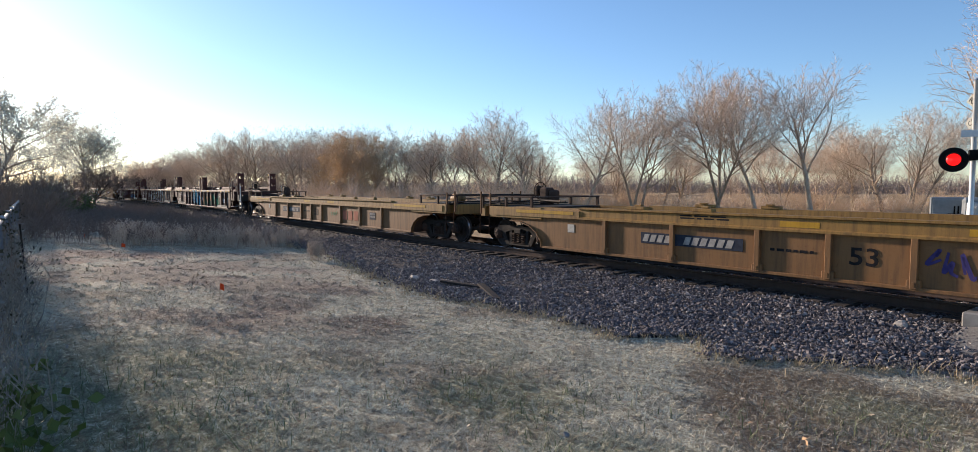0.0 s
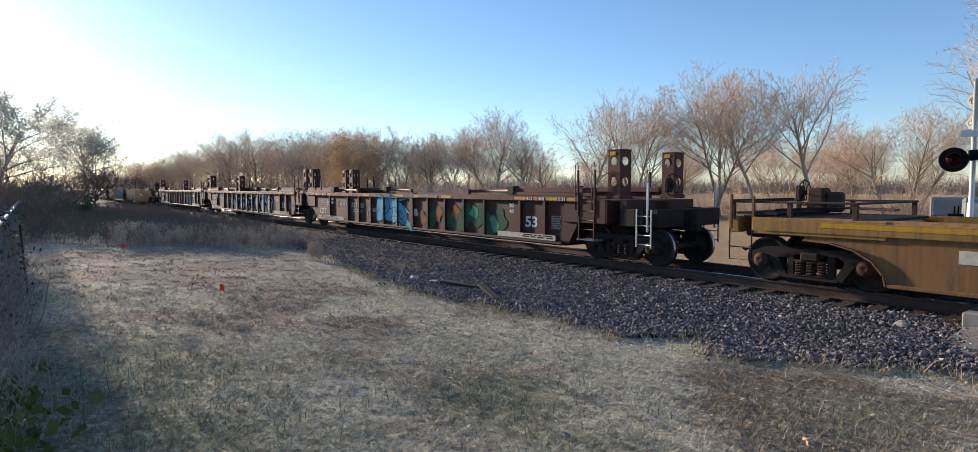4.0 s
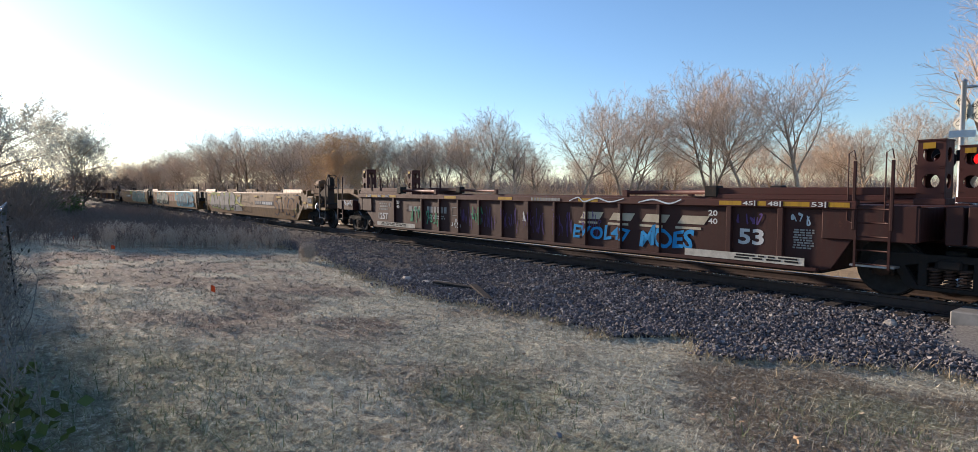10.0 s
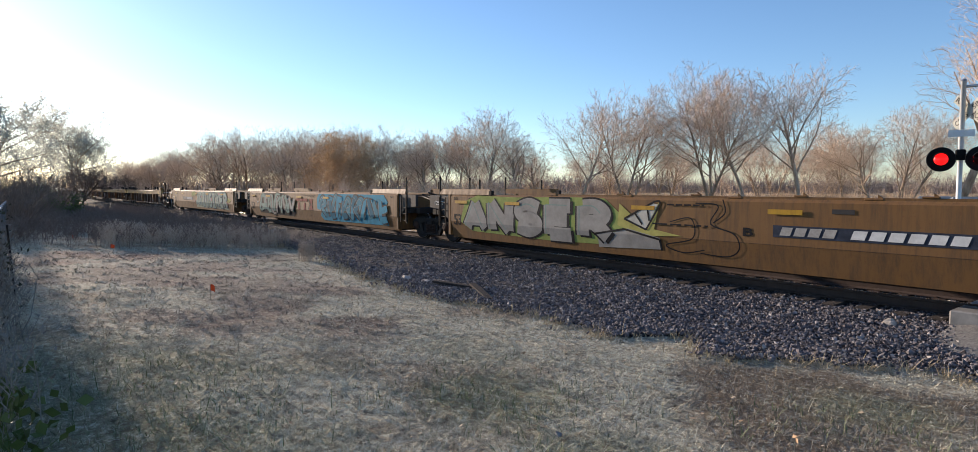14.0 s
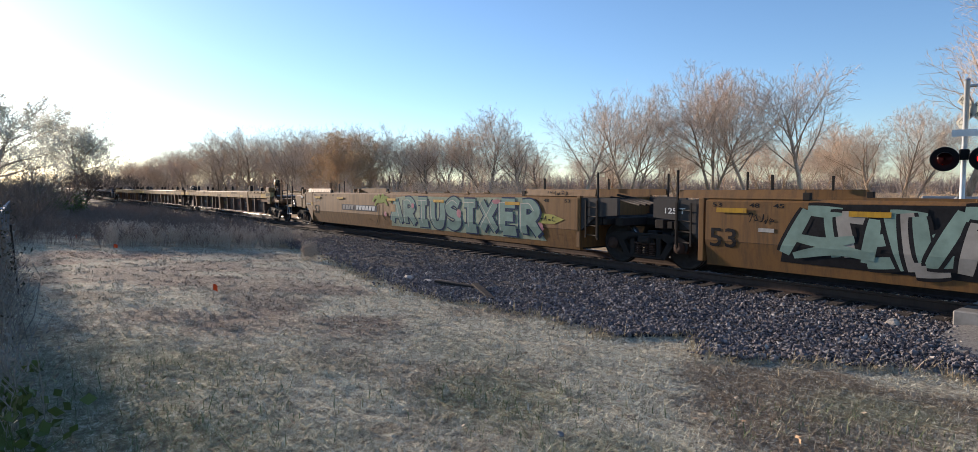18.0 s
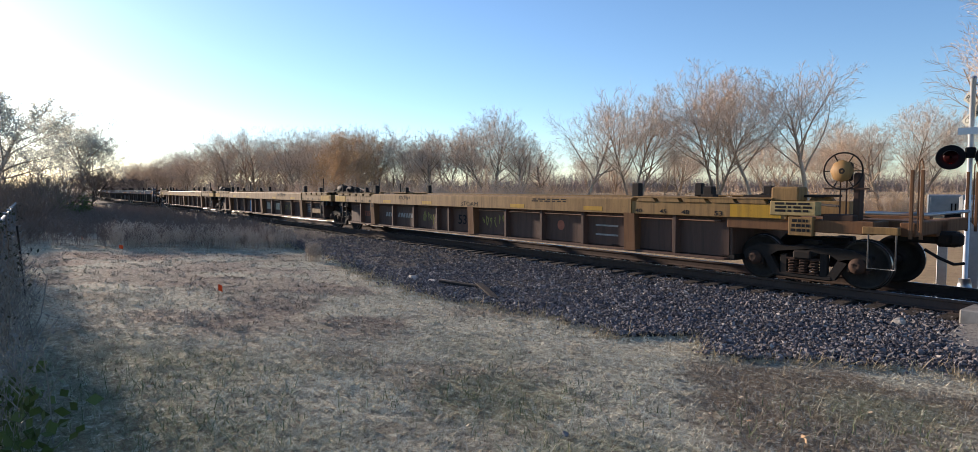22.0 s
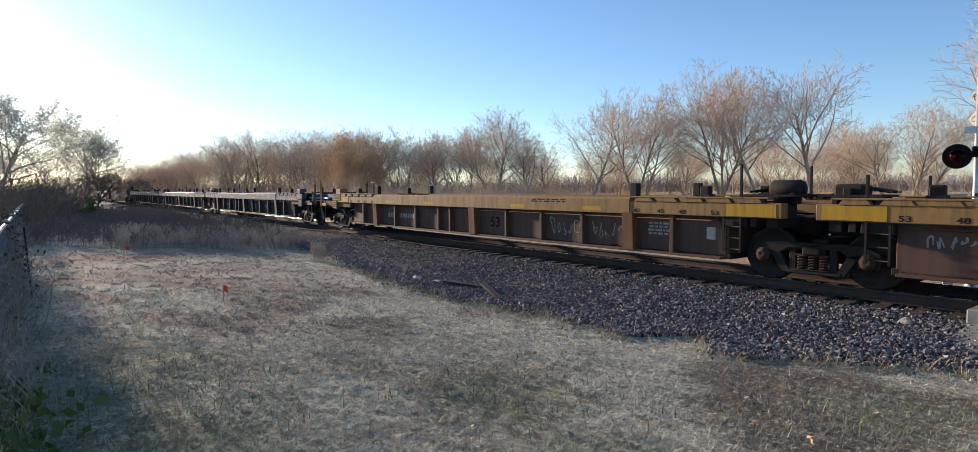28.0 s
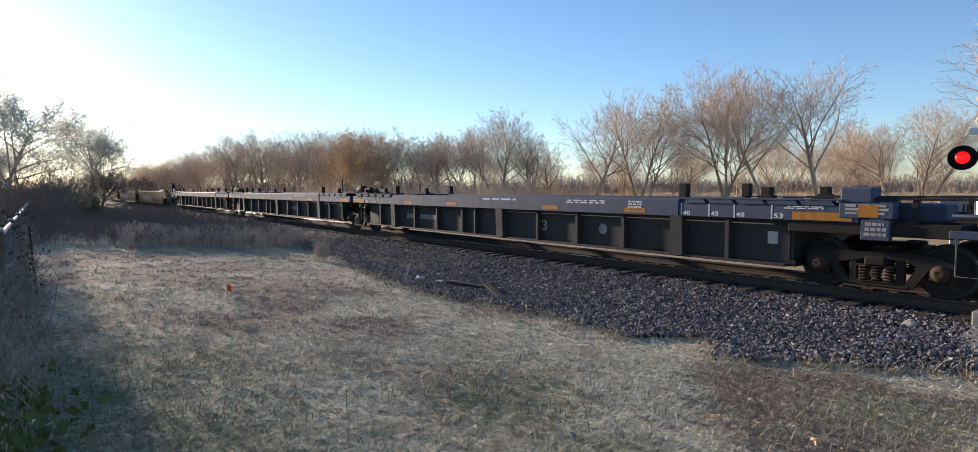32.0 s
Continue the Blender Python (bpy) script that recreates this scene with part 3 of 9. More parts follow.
def leaves_on(rng, tips, n, size, spread):
    v, f = [], []
    for _ in range(n):
        p = tips[rng.randrange(len(tips))] + Vector((rng.gauss(0, spread), rng.gauss(0, spread), rng.gauss(0, spread)))
        a = Vector((rng.gauss(0, 1), rng.gauss(0, 1), rng.gauss(0, 1))).normalized() * size * rng.uniform(0.6, 1.3)
        b = a.cross(Vector((rng.gauss(0, 1), rng.gauss(0, 1), rng.gauss(0, 1)))).normalized() * size * 0.45
        i = len(v)
        v += [p, p + a * 0.5 + b, p + a, p + a * 0.5 - b]
        f.append((i, i + 1, i + 2, i + 3))
    return v, f


def as_mesh(name, vf, material, smooth=True):
    return big_mesh(name, [tuple(p) for p in vf[0]], vf[1], material, smooth)


def bark(name, base, dark):
    m = Mat(name, 0.9, 0, 0.15)
    n = m.noise(3.5, 7, 0.7, (1, 1, 0.35))
    return m.colour(m.mix(m.ramp(n, [(0.35, (0, 0, 0)), (0.68, (1, 1, 1))]), base, dark)).bump(n, 0.6, 0.03).m


def twiggy(name, a, b, rough=0.85, through_=0.0):
    """Fine wood or leaves, each piece its own tone; leaves let some light through."""
    m = Mat(name, rough, 0, 0.15)
    c = m.mix(m.island(), a, b)
    m.colour(c)
    if through_:
        thin = m.t.nodes.new("ShaderNodeBsdfTranslucent")
        m.link(c, thin.inputs["Color"])
        both = m.node("ShaderNodeMixShader", Fac=through_)
        m.link(m.p.outputs["BSDF"], both.inputs[1])
        m.link(thin.outputs["BSDF"], both.inputs[2])
        m.link(both.outputs["Shader"], m.t.nodes["Material Output"].inputs["Surface"])
    return m.m


M["bark"] = bark("grey_brown_bark", (0.46, 0.36, 0.26), (0.22, 0.16, 0.11))
M["pale_bark"] = bark("pale_mottled_bark", (0.56, 0.47, 0.36), (0.27, 0.20, 0.145))
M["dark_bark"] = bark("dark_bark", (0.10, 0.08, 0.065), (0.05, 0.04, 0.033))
M["twig"] = twiggy("reddish_twigs", (0.58, 0.44, 0.33), (0.70, 0.56, 0.42))
M["twig_pale"] = twiggy("tan_twigs", (0.70, 0.57, 0.44), (0.58, 0.46, 0.34))
# Twigs near the sun: its veiling glare is put into their pale colour.
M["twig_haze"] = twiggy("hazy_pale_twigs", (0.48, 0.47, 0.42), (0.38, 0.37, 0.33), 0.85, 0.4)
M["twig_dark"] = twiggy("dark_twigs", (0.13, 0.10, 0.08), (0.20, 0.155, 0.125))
M["brush"] = twiggy("orange_brown_brush", (0.66, 0.49, 0.33), (0.56, 0.41, 0.27))
M["dead_leaf"] = twiggy("dry_oak_leaves", (0.54, 0.37, 0.19), (0.43, 0.28, 0.14), 0.85, 0.4)
# Leaves of the same trees, grey-green and paled in colour for the glare.
M["glare_leaf"] = twiggy("pale_grey_green_leaves", (0.60, 0.62, 0.55), (0.50, 0.52, 0.45), 0.85, 0.75)
M["vine_leaf"] = twiggy("dark_vine_leaves", (0.035, 0.04, 0.025), (0.06, 0.055, 0.035))
M["green_leaf"] = twiggy("green_leaves", (0.075, 0.11, 0.03), (0.11, 0.14, 0.045), 0.5)

TALL = dict(depth=4, kids=(16, 11, 8, 5), bare=0.28, angle=(30, 60), ratio=(0.46, 0.66), min_limb=2.4, wobble=0.13, lift=0.06, fine=0.010, flat=0.0075, flat_from=3)
UPRIGHT = dict(depth=4, kids=(16, 11, 8, 5), bare=0.28, angle=(24, 48), ratio=(0.42, 0.58), min_limb=2.0, wobble=0.11, lift=0.07, fine=0.010, flat=0.0075, flat_from=3)
SPREAD = dict(depth=4, kids=(13, 11, 8, 5), bare=0.2, angle=(35, 68), ratio=(0.46, 0.66), min_limb=2.6, wobble=0.16, lift=0.05, fine=0.010, flat=0.0075, flat_from=3)
FORKED = dict(depth=4, kids=(15, 10, 8, 5), trunk=0.66, first_ratio=(0.66, 0.95), bare=0.42, angle=(22, 54), ratio=(0.40, 0.60), min_limb=2.4, wobble=0.13, lift=0.06, fine=0.011, flat=0.0085, flat_from=3)
BROAD = dict(depth=4, kids=(12, 9, 7, 5), trunk=0.60, first_ratio=(0.68, 1.0), bare=0.34, angle=(26, 60), ratio=(0.40, 0.60), min_limb=2.4, wobble=0.15, lift=0.06, fine=0.011, flat=0.0085, flat_from=3)
SHRUB = dict(depth=2, kids=(9, 7), bare=0.12, angle=(18, 50), ratio=(0.3, 0.5), min_limb=0.5, wobble=0.13, lift=0.07, fine=0.009, flat=0.011, flat_from=2)


def tree_kind(seed, height, spec, stems, trunk_r, barks, leaf=None):
    """Meshes of one kind of tree: trunk with main limbs, crown of fine wood, and any leaves it keeps."""
    rng = random.Random(seed)
    wood, twigs = ([], []), ([], [])
    for s in range(stems):
        lean = Vector((rng.gauss(0, 0.09 + 0.1 * (stems > 1)), rng.gauss(0, 0.09 + 0.1 * (stems > 1)), 1)).normalized()
        grow(rng, Vector((rng.gauss(0, 0.25) * (stems > 1), rng.gauss(0, 0.25) * (stems > 1), -0.3)), lean, height * spec.get("trunk", 1.0) * rng.uniform(0.86, 1.0), trunk_r * (1 if stems == 1 else 0.7), 0, spec, wood, twigs)
    out = [("trunk", as_mesh("trunk", wood, M[barks[0]])), ("crown", as_mesh("crown", twigs, M[barks[1]]))]
    if leaf:
        out.append(("leaves", as_mesh("leaves", leaves_on(rng, twigs[0], leaf[1], leaf[2], 0.12), M[leaf[0]], False)))
    return out


def shrub_kind(seed, height, stems, spread, twig_name, leaf=None):
    rng = random.Random(seed)
    wood, twigs = ([], []), ([], [])
    for s in range(stems):
        a, r = rng.uniform(0, 6.28), spread * math.sqrt(rng.random())
        lean = Vector((math.cos(a) * r * 0.35 + rng.gauss(0, 0.12), math.sin(a) * r * 0.35 + rng.gauss(0, 0.12), 1)).normalized()
        grow(rng, Vector((math.cos(a) * r, math.sin(a) * r, -0.1)), lean, height * rng.uniform(0.55, 1.0), 0.018 + 0.004 * height, 0, SHRUB, wood, twigs)
    out = [("brushwood", as_mesh("brushwood", wood, M[twig_name])), ("crown", as_mesh("crown", twigs, M[twig_name]))]
    if leaf:
        out.append(("leaves", as_mesh("leaves", leaves_on(rng, twigs[0], leaf[1], leaf[2], 0.10), M[leaf[0]], False)))
    return out


def plant(name, label, category, group, parts_, at):
    ob = thing(name, label, category, group, at)
    for nm, me in parts_:
        part(nm, me, None, ob)
    return ob


def polar(px, dist):
    """A place that far off in a bearing given across the view's width, from -1 at its left edge to 1 at its right."""
    a = radians(52.17) - math.atan(px * math.tan(radians(38.5)))
    return -math.sin(a) * dist, math.cos(a) * dist


def bearing(u):
    return (u - 784) / 784


KINDS = {
    "tall": tree_kind(14, 15.0, FORKED, 1, 0.23, ("pale_bark", "twig")),
    "tall2": tree_kind(2, 16.0, FORKED, 1, 0.22, ("pale_bark", "twig")),
    "broom": tree_kind(2, 13, UPRIGHT, 1, 0.24, ("bark", "twig")),
    "twin": tree_kind(3, 15.5, FORKED, 3, 0.25, ("bark", "twig_pale")),
    "spread": tree_kind(4, 14, BROAD, 1, 0.28, ("bark", "twig_pale")),
    "wood": tree_kind(5, 15, BROAD, 2, 0.24, ("bark", "twig_pale")),
    "wood2": tree_kind(6, 15, FORKED, 2, 0.2, ("bark", "twig_pale")),
    "oak": tree_kind(7, 8, SPREAD, 1, 0.2, ("bark", "brush"), ("dead_leaf", 5200, 0.14)),
    "hazy": tree_kind(8, 14.5, BROAD, 1, 0.22, ("pale_bark", "twig_haze"), ("glare_leaf", 9000, 0.15)),
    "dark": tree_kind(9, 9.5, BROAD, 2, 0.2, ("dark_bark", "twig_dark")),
    "brush": shrub_kind(21, 3.6, 20, 1.8, "brush"),
    "brush2": shrub_kind(22, 2.8, 20, 1.6, "twig_pale"),
    "brush3": shrub_kind(23, 4.2, 18, 1.7, "twig"),
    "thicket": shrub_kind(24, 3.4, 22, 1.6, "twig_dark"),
}
TREE_LABEL = {
    "tall": "tall bare sycamore with pale limbs and reddish twigs", "tall2": "tall bare tree with a pale straight trunk",
    "broom": "tall bare tree with upright reddish twigs", "twin": "bare tree with several trunks from one base", "spread": "bare broad tree with spreading grey limbs",
    "wood": "bare woodland tree with a brown haze of twigs", "wood2": "bare slender woodland tree",
    "oak": "small tree keeping its dry orange-brown leaves", "hazy": "broad tree with thin leaves, coloured pale for the low sun's glare",
    "dark": "dark gnarled bare tree", "brush": "orange-brown leafless brush below the trees", "brush2": "tan leafless brush below the trees", "brush3": "reddish leafless saplings below the trees", "thicket": "dark tangled leafless thicket by the fence",
}
first_of = {}


def stand(kind, x, y, turn, size, group):
    at = Matrix.Translation((x, y, ground_z(x, y) - 0.05)) @ pose(0, 0, 0, 0, 0, turn) @ Matrix.Diagonal((size, size, size, 1))
    name = "shrub" if kind.startswith(("brush", "thicket")) else "tree"
    ob = plant(name, TREE_LABEL[kind], name, group, KINDS[kind], at)
    return ob


# The single trees beyond the line, by bearing (picture width 0 to 1568), distance and size.
for kind, u, dist, turn, size in (
        ("broom", 1550, 60, 20, 1.34), ("tall", 1305, 66, 170, 1.16), ("tall2", 1215, 66, 200, 1.04), ("twin", 1152, 66, 10, 1.03), ("twin", 1022, 66, 130, 0.92),
        ("tall2", 938, 72, 60, 0.90), ("spread", 845, 76, 30, 0.98), ("twin", 792, 80, 240, 0.92), ("spread", 700, 84, 160, 0.92), ("wood2", 745, 88, 300, 0.95),
        ("spread", 1420, 74, 75, 0.88), ("wood2", 1470, 78, 140, 0.92), ("wood2", 1372, 80, 10, 0.84), ("wood", 638, 96, 33, 0.84), ("spread", 880, 84, 120, 0.86), ("wood2", 722, 92, 75, 0.92), ("spread", 985, 84, 210, 0.74), ("wood2", 1258, 84, 50, 0.72), ("spread", 1085, 80, 220, 0.80),
        ("oak", 572, 84, 15, 1.05), ("oak", 556, 88, 115, 1.15), ("wood", 545, 98, 70, 1.02), ("wood2", 650, 92, 190, 0.86), ("wood", 520, 100, 260, 1.0), ("wood2", 590, 100, 20, 1.0),
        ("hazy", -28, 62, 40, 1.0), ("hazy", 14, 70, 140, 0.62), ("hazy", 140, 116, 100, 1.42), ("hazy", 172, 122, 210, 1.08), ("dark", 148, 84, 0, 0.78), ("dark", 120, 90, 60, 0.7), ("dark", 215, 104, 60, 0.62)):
    x, y = polar(bearing(u), dist)
    stand(kind, x, y, turn, size, "trees along the field")

# Woods closing the view beyond the curve of the field.
rng = random.Random(77)
for i in range(30):
    u = 225 + i * 12.8 + rng.uniform(-8, 8)
    dist = 150 - (u - 225) * 0.13 + rng.uniform(-8, 22)
    x, y = polar(bearing(u), dist)
    kind = rng.choice(("wood", "wood", "wood2", "spread", "wood"))
    stand(kind, x, y, rng.uniform(0, 360), rng.uniform(0.88, 1.05) * (0.74 if u < 300 else 0.92 if u < 330 else 1.12 if u < 480 else 1.0 if u < 600 else 0.8), "woods beyond the track")
for i in range(16):
    u = 650 + i * 58 + rng.uniform(-20, 20)
    x, y = polar(bearing(u), rng.uniform(105, 150))
    stand(rng.choice(("wood2", "spread", "wood")), x, y, rng.uniform(0, 360), rng.uniform(0.75, 0.95), "woods beyond the track")
for i in range(14):
    x, y = -175 + rng.uniform(-12, 12), -25 + i * 5 + rng.uniform(-2, 2)
    if 10 < y < 15:
        y += 6
    stand(rng.choice(("wood", "spread", "dark")), x, y, rng.uniform(0, 360), rng.uniform(0.95, 1.2), "woods beyond the track")

# Brush at the foot of the trees.
for i in range(46):
    u = 480 + i * 11 + rng.uniform(-9, 9)
    x, y = polar(bearing(u), rng.uniform(66, 84) - (u - 480) * 0.018)
    stand(rng.choice(("brush", "brush", "brush2", "brush3")), x, y, rng.uniform(0, 360), rng.uniform(0.75, 1.15) * (1.0 if u < 880 else 0.7), "brush at the foot of the trees")
for i in range(44):
    u = 960 + i * 13.8 + rng.uniform(-12, 12)
    x, y = polar(bearing(u), rng.uniform(70, 96))
    stand(rng.choice(("brush2", "brush", "brush2")), x, y, rng.uniform(0, 360), rng.uniform(0.6, 1.0), "brush at the foot of the trees")
for i in range(20):
    u = 200 + i * 15 + rng.uniform(-9, 9)
    x, y = polar(bearing(u), rng.uniform(92, 125))
    if y < 16:
        continue
    stand(rng.choice(("thicket", "brush3", "brush")), x, y, rng.uniform(0, 360), rng.uniform(0.9, 1.3), "brush at the foot of the trees")
for i in range(20):
    u = 590 + i * 17.5 + rng.uniform(-9, 9)
    x, y = polar(bearing(u), rng.uniform(76, 90))
    stand(rng.choice(("brush", "brush", "brush2")), x, y, rng.uniform(0, 360), rng.uniform(0.85, 1.2), "brush at the foot of the trees")
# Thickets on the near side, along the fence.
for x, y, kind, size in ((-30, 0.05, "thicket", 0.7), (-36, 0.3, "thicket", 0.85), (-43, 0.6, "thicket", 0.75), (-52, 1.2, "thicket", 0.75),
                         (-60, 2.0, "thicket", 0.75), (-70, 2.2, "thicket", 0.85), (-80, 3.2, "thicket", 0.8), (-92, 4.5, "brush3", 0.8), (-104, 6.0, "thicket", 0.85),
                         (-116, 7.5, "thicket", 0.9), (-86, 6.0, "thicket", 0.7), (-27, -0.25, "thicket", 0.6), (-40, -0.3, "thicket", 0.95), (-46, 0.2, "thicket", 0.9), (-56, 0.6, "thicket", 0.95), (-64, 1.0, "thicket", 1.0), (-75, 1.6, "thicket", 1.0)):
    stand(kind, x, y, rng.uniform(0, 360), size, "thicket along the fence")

# The far edge of the fields: a low belt of woods.
rng_ = np.random.default_rng(61)
tw = ([], [])
r2 = random.Random(19)
for _ in range(150):
    a = Vector((r2.gauss(0, 2.2), r2.gauss(0, 2.2), 0))
    b = a + Vector((r2.gauss(0, 1.2), r2.gauss(0, 1.2), r2.uniform(2.0, 7.0)))
    flat_twig(r2, tw, a, b, r2.uniform(0.04, 0.10), True)
    for _ in range(3):
        c_ = a.lerp(b, r2.uniform(0.4, 1))
        flat_twig(r2, tw, c_, c_ + Vector((r2.gauss(0, 0.8), r2.gauss(0, 0.8), r2.uniform(0.4, 1.4))), 0.05, False)
belt = []
tri = np.array([tuple(q) for q in tw[0]])
for i in range(150):
    ang = radians(-20 + i * 1.0)
    d = 235 + 60 * rng_.random()
    belt.append((-d * math.cos(ang), d * math.sin(ang), -0.9))
belt = np.array(belt)
fc = np.array(tw[1])
vs = (tri[None] * rng_.uniform(0.8, 1.25, (len(belt), 1, 1)) + belt[:, None, :]).reshape(-1, 3)
fs = (fc[None] + (np.arange(len(belt)) * len(tri))[:, None, None]).reshape(-1, 4)
M["far_wood"] = twiggy("hazy_far_woods", (0.30, 0.24, 0.21), (0.38, 0.31, 0.27))
tagged(new("far_woods", big_mesh("far_woods", vs, fs, M["far_wood"])), "low hazy belt of bare woods beyond the fields", "woods", kind="stuff")

# ---- lawn, weeds and what stands in them ----
def surface(x, y):
    return land(x, y) - 0.03 + wave(x, y) * np.clip(1 - np.abs(y - 2) / 12, 0, 1)


def blades(spans, seed, length, width, lie, inside):
    """Single bent grass blades: spans of (near, far, blades a square metre, width factor) by distance from the verge's near corner."""
    rng = np.random.default_rng(seed)
    vs, fs, n0 = [], [], 0
    for near, far_, per, wide in spans:
        n = int(per * (far_ * far_ - near * near) * 0.80)
        a = rng.uniform(-0.15, 1.45, n)
        r = np.sqrt(rng.uniform(near * near, far_ * far_, n))
        x, y = -r * np.cos(a), r * np.sin(a)
        tuft = np.maximum(1, n // 22)
        own = rng.integers(0, tuft, n)
        gather = rng.random(n) < 0.75
        x = np.where(gather, x[own] + rng.normal(0, 0.028 * wide ** 0.5, n), x)
        y = np.where(gather, y[own] + rng.normal(0, 0.028 * wide ** 0.5, n), y)
        vigour = rng.lognormal(0, 0.3, tuft)[own]
        keep = inside(x, y, rng)
        x, y = x[keep], y[keep]
        n = len(x)
        ln = length * rng.lognormal(0, 0.35, n) * vigour[keep]
        w = width * wide * rng.uniform(0.6, 1.4, n)
        az = rng.uniform(0, 6.283, n)
        tilt = np.clip(rng.normal(lie, 0.35, n), 0.05, 1.5)
        d = np.stack([np.cos(az) * np.sin(tilt), np.sin(az) * np.sin(tilt), np.cos(tilt)], 1)
        side = np.stack([-np.sin(az), np.cos(az), rng.normal(0, 0.3, n)], 1) * w[:, None]
        p = np.stack([x, y, surface(x, y) + 0.002], 1)
        droop = np.zeros((n, 3))
        droop[:, 2] = -0.25 * ln
        m1 = p + d * (ln * 0.55)[:, None]
        tip = p + d * ln[:, None] + droop * rng.uniform(0.2, 1, n)[:, None]
        tip[:, 2] = np.maximum(tip[:, 2], p[:, 2] + 0.004)
        vs.append(np.stack([p - side, p + side, m1 + side * 0.8, m1 - side * 0.8, tip], 1).reshape(-1, 3))
        i = n0 + np.arange(n) * 5
        fs.append(np.concatenate([np.stack([i, i + 1, i + 2], 1), np.stack([i, i + 2, i + 3], 1), np.stack([i + 3, i + 2, i + 4], 1)]))
        n0 += n * 5
    return np.concatenate(vs), np.concatenate(fs)


def on_lawn(x, y, rng):
    edge = toe(x) + 0.10 * np.sin(x * 5.1) - 0.05
    return (y < edge + 0.08 + rng.exponential(0.10, len(x))) & (y > -0.9) & (x > -23.5 + 0.8 * np.sin(y * 2)) & (x < 1)


m = Mat("dry_grass_blades", 0.8, 0, 0.2)
c = lawn_colours(m, [(0.66, 0.63, 0.48), (0.34, 0.275, 0.195), (0.52, 0.475, 0.345), (0.40, 0.40, 0.275)])
c = m.mix(m.ramp(m.island(), [(0.0, (0.75, 0.75, 0.75)), (0.35, (0, 0, 0)), (1.0, (0, 0, 0))]), c, (0.27, 0.22, 0.155))
M["grass"] = m.colour(m.mix(m.ramp(m.island(), [(0.80, (0, 0, 0)), (1.0, (0.5, 0.5, 0.5))]), c, (0.72, 0.70, 0.57))).m
v, f = blades([(2.4, 4.5, 5200, 0.8), (4.5, 7.5, 3300, 1.0), (7.5, 12, 1150, 1.6), (12, 25, 230, 3.0)], 3, 0.044, 0.0022, 1.18, on_lawn)
tagged(new("lawn_grass", big_mesh("lawn_grass", v, f, M["grass"])), "dormant straw-coloured lawn grass, thin and matted", "grass", kind="stuff")


def on_fringe(x, y, rng):
    edge = toe(x) + 0.10 * np.sin(x * 5.1) - 0.05
    return (np.abs(y - edge + 0.12) < rng.exponential(0.13, len(x))) & (x > -30) & (x < 1)


m = Mat("golden_grass", 0.8, 0, 0.2)
M["fringe"] = m.colour(m.mix(m.island(), (0.50, 0.41, 0.25), (0.34, 0.27, 0.16))).m
v, f = blades([(5, 9, 1500, 1.2), (9, 16, 700, 2.0), (16, 32, 250, 3.2)], 9, 0.11, 0.0024, 0.8, on_fringe)
tagged(new("fringe_grass", big_mesh("fringe_grass", v, f, M["fringe"])), "longer golden dry grass along the ballast edge", "grass", kind="stuff")


def on_green(x, y, rng):
    n = np.zeros(len(x))
    for gx, gy, s in ((-4.0, 3.3, 0.9), (-2.2, 4.9, 0.6), (-1.7, 5.3, 0.5), (-5.6, 0.7, 0.9), (-4.6, 1.0, 0.7), (-2.9, 2.7, 0.3)):
        n = np.maximum(n, np.exp(-((x - gx) ** 2 + (y - gy) ** 2) / (s * s)))
    return rng.random(len(x)) < n * 0.28


m = Mat("green_grass", 0.7, 0, 0.3)
M["green_grass"] = m.colour(m.mix(m.island(), (0.10, 0.14, 0.055), (0.19, 0.21, 0.10))).m
v, f = blades([(2.4, 4.5, 1500, 1.0), (4.5, 8, 1000, 1.3)], 17, 0.075, 0.002, 0.7, on_green)
tagged(new("green_grass", big_mesh("green_grass", v, f, M["green_grass"])), "patches of green grass in the dry lawn", "grass", kind="stuff")


def weed_shape(seed, height, side_stems, seeds, spread):
    """One dry weed: upright stem, slanting side stems, small seed tufts, as slivers."""
    rng = random.Random(seed)
    tw = ([], [])
    for s in range(3):
        base = Vector((rng.gauss(0, 0.05), rng.gauss(0, 0.05), 0))
        top = base + Vector((rng.gauss(0, spread), rng.gauss(0, spread), height * rng.uniform(0.7, 1.0)))
        flat_twig(rng, tw, base, top, 0.0055, True)
        for i in range(side_stems):
            a = base.lerp(top, rng.uniform(0.35, 0.95))
            w = rng.uniform(0, 6.28)
            ln = height * rng.uniform(0.12, 0.34)
            b = a + Vector((math.cos(w) * ln * 0.55, math.sin(w) * ln * 0.55, ln * 0.8))
            flat_twig(rng, tw, a, b, 0.0038, False)
            for j in range(seeds):
                c_ = a.lerp(b, rng.uniform(0.5, 1.05))
                flat_twig(rng, tw, c_, c_ + Vector((rng.gauss(0, 0.02), rng.gauss(0, 0.02), rng.uniform(0.01, 0.04))), 0.011, False)
    return np.array([tuple(q) for q in tw[0]]), np.array([q for q in tw[1]])


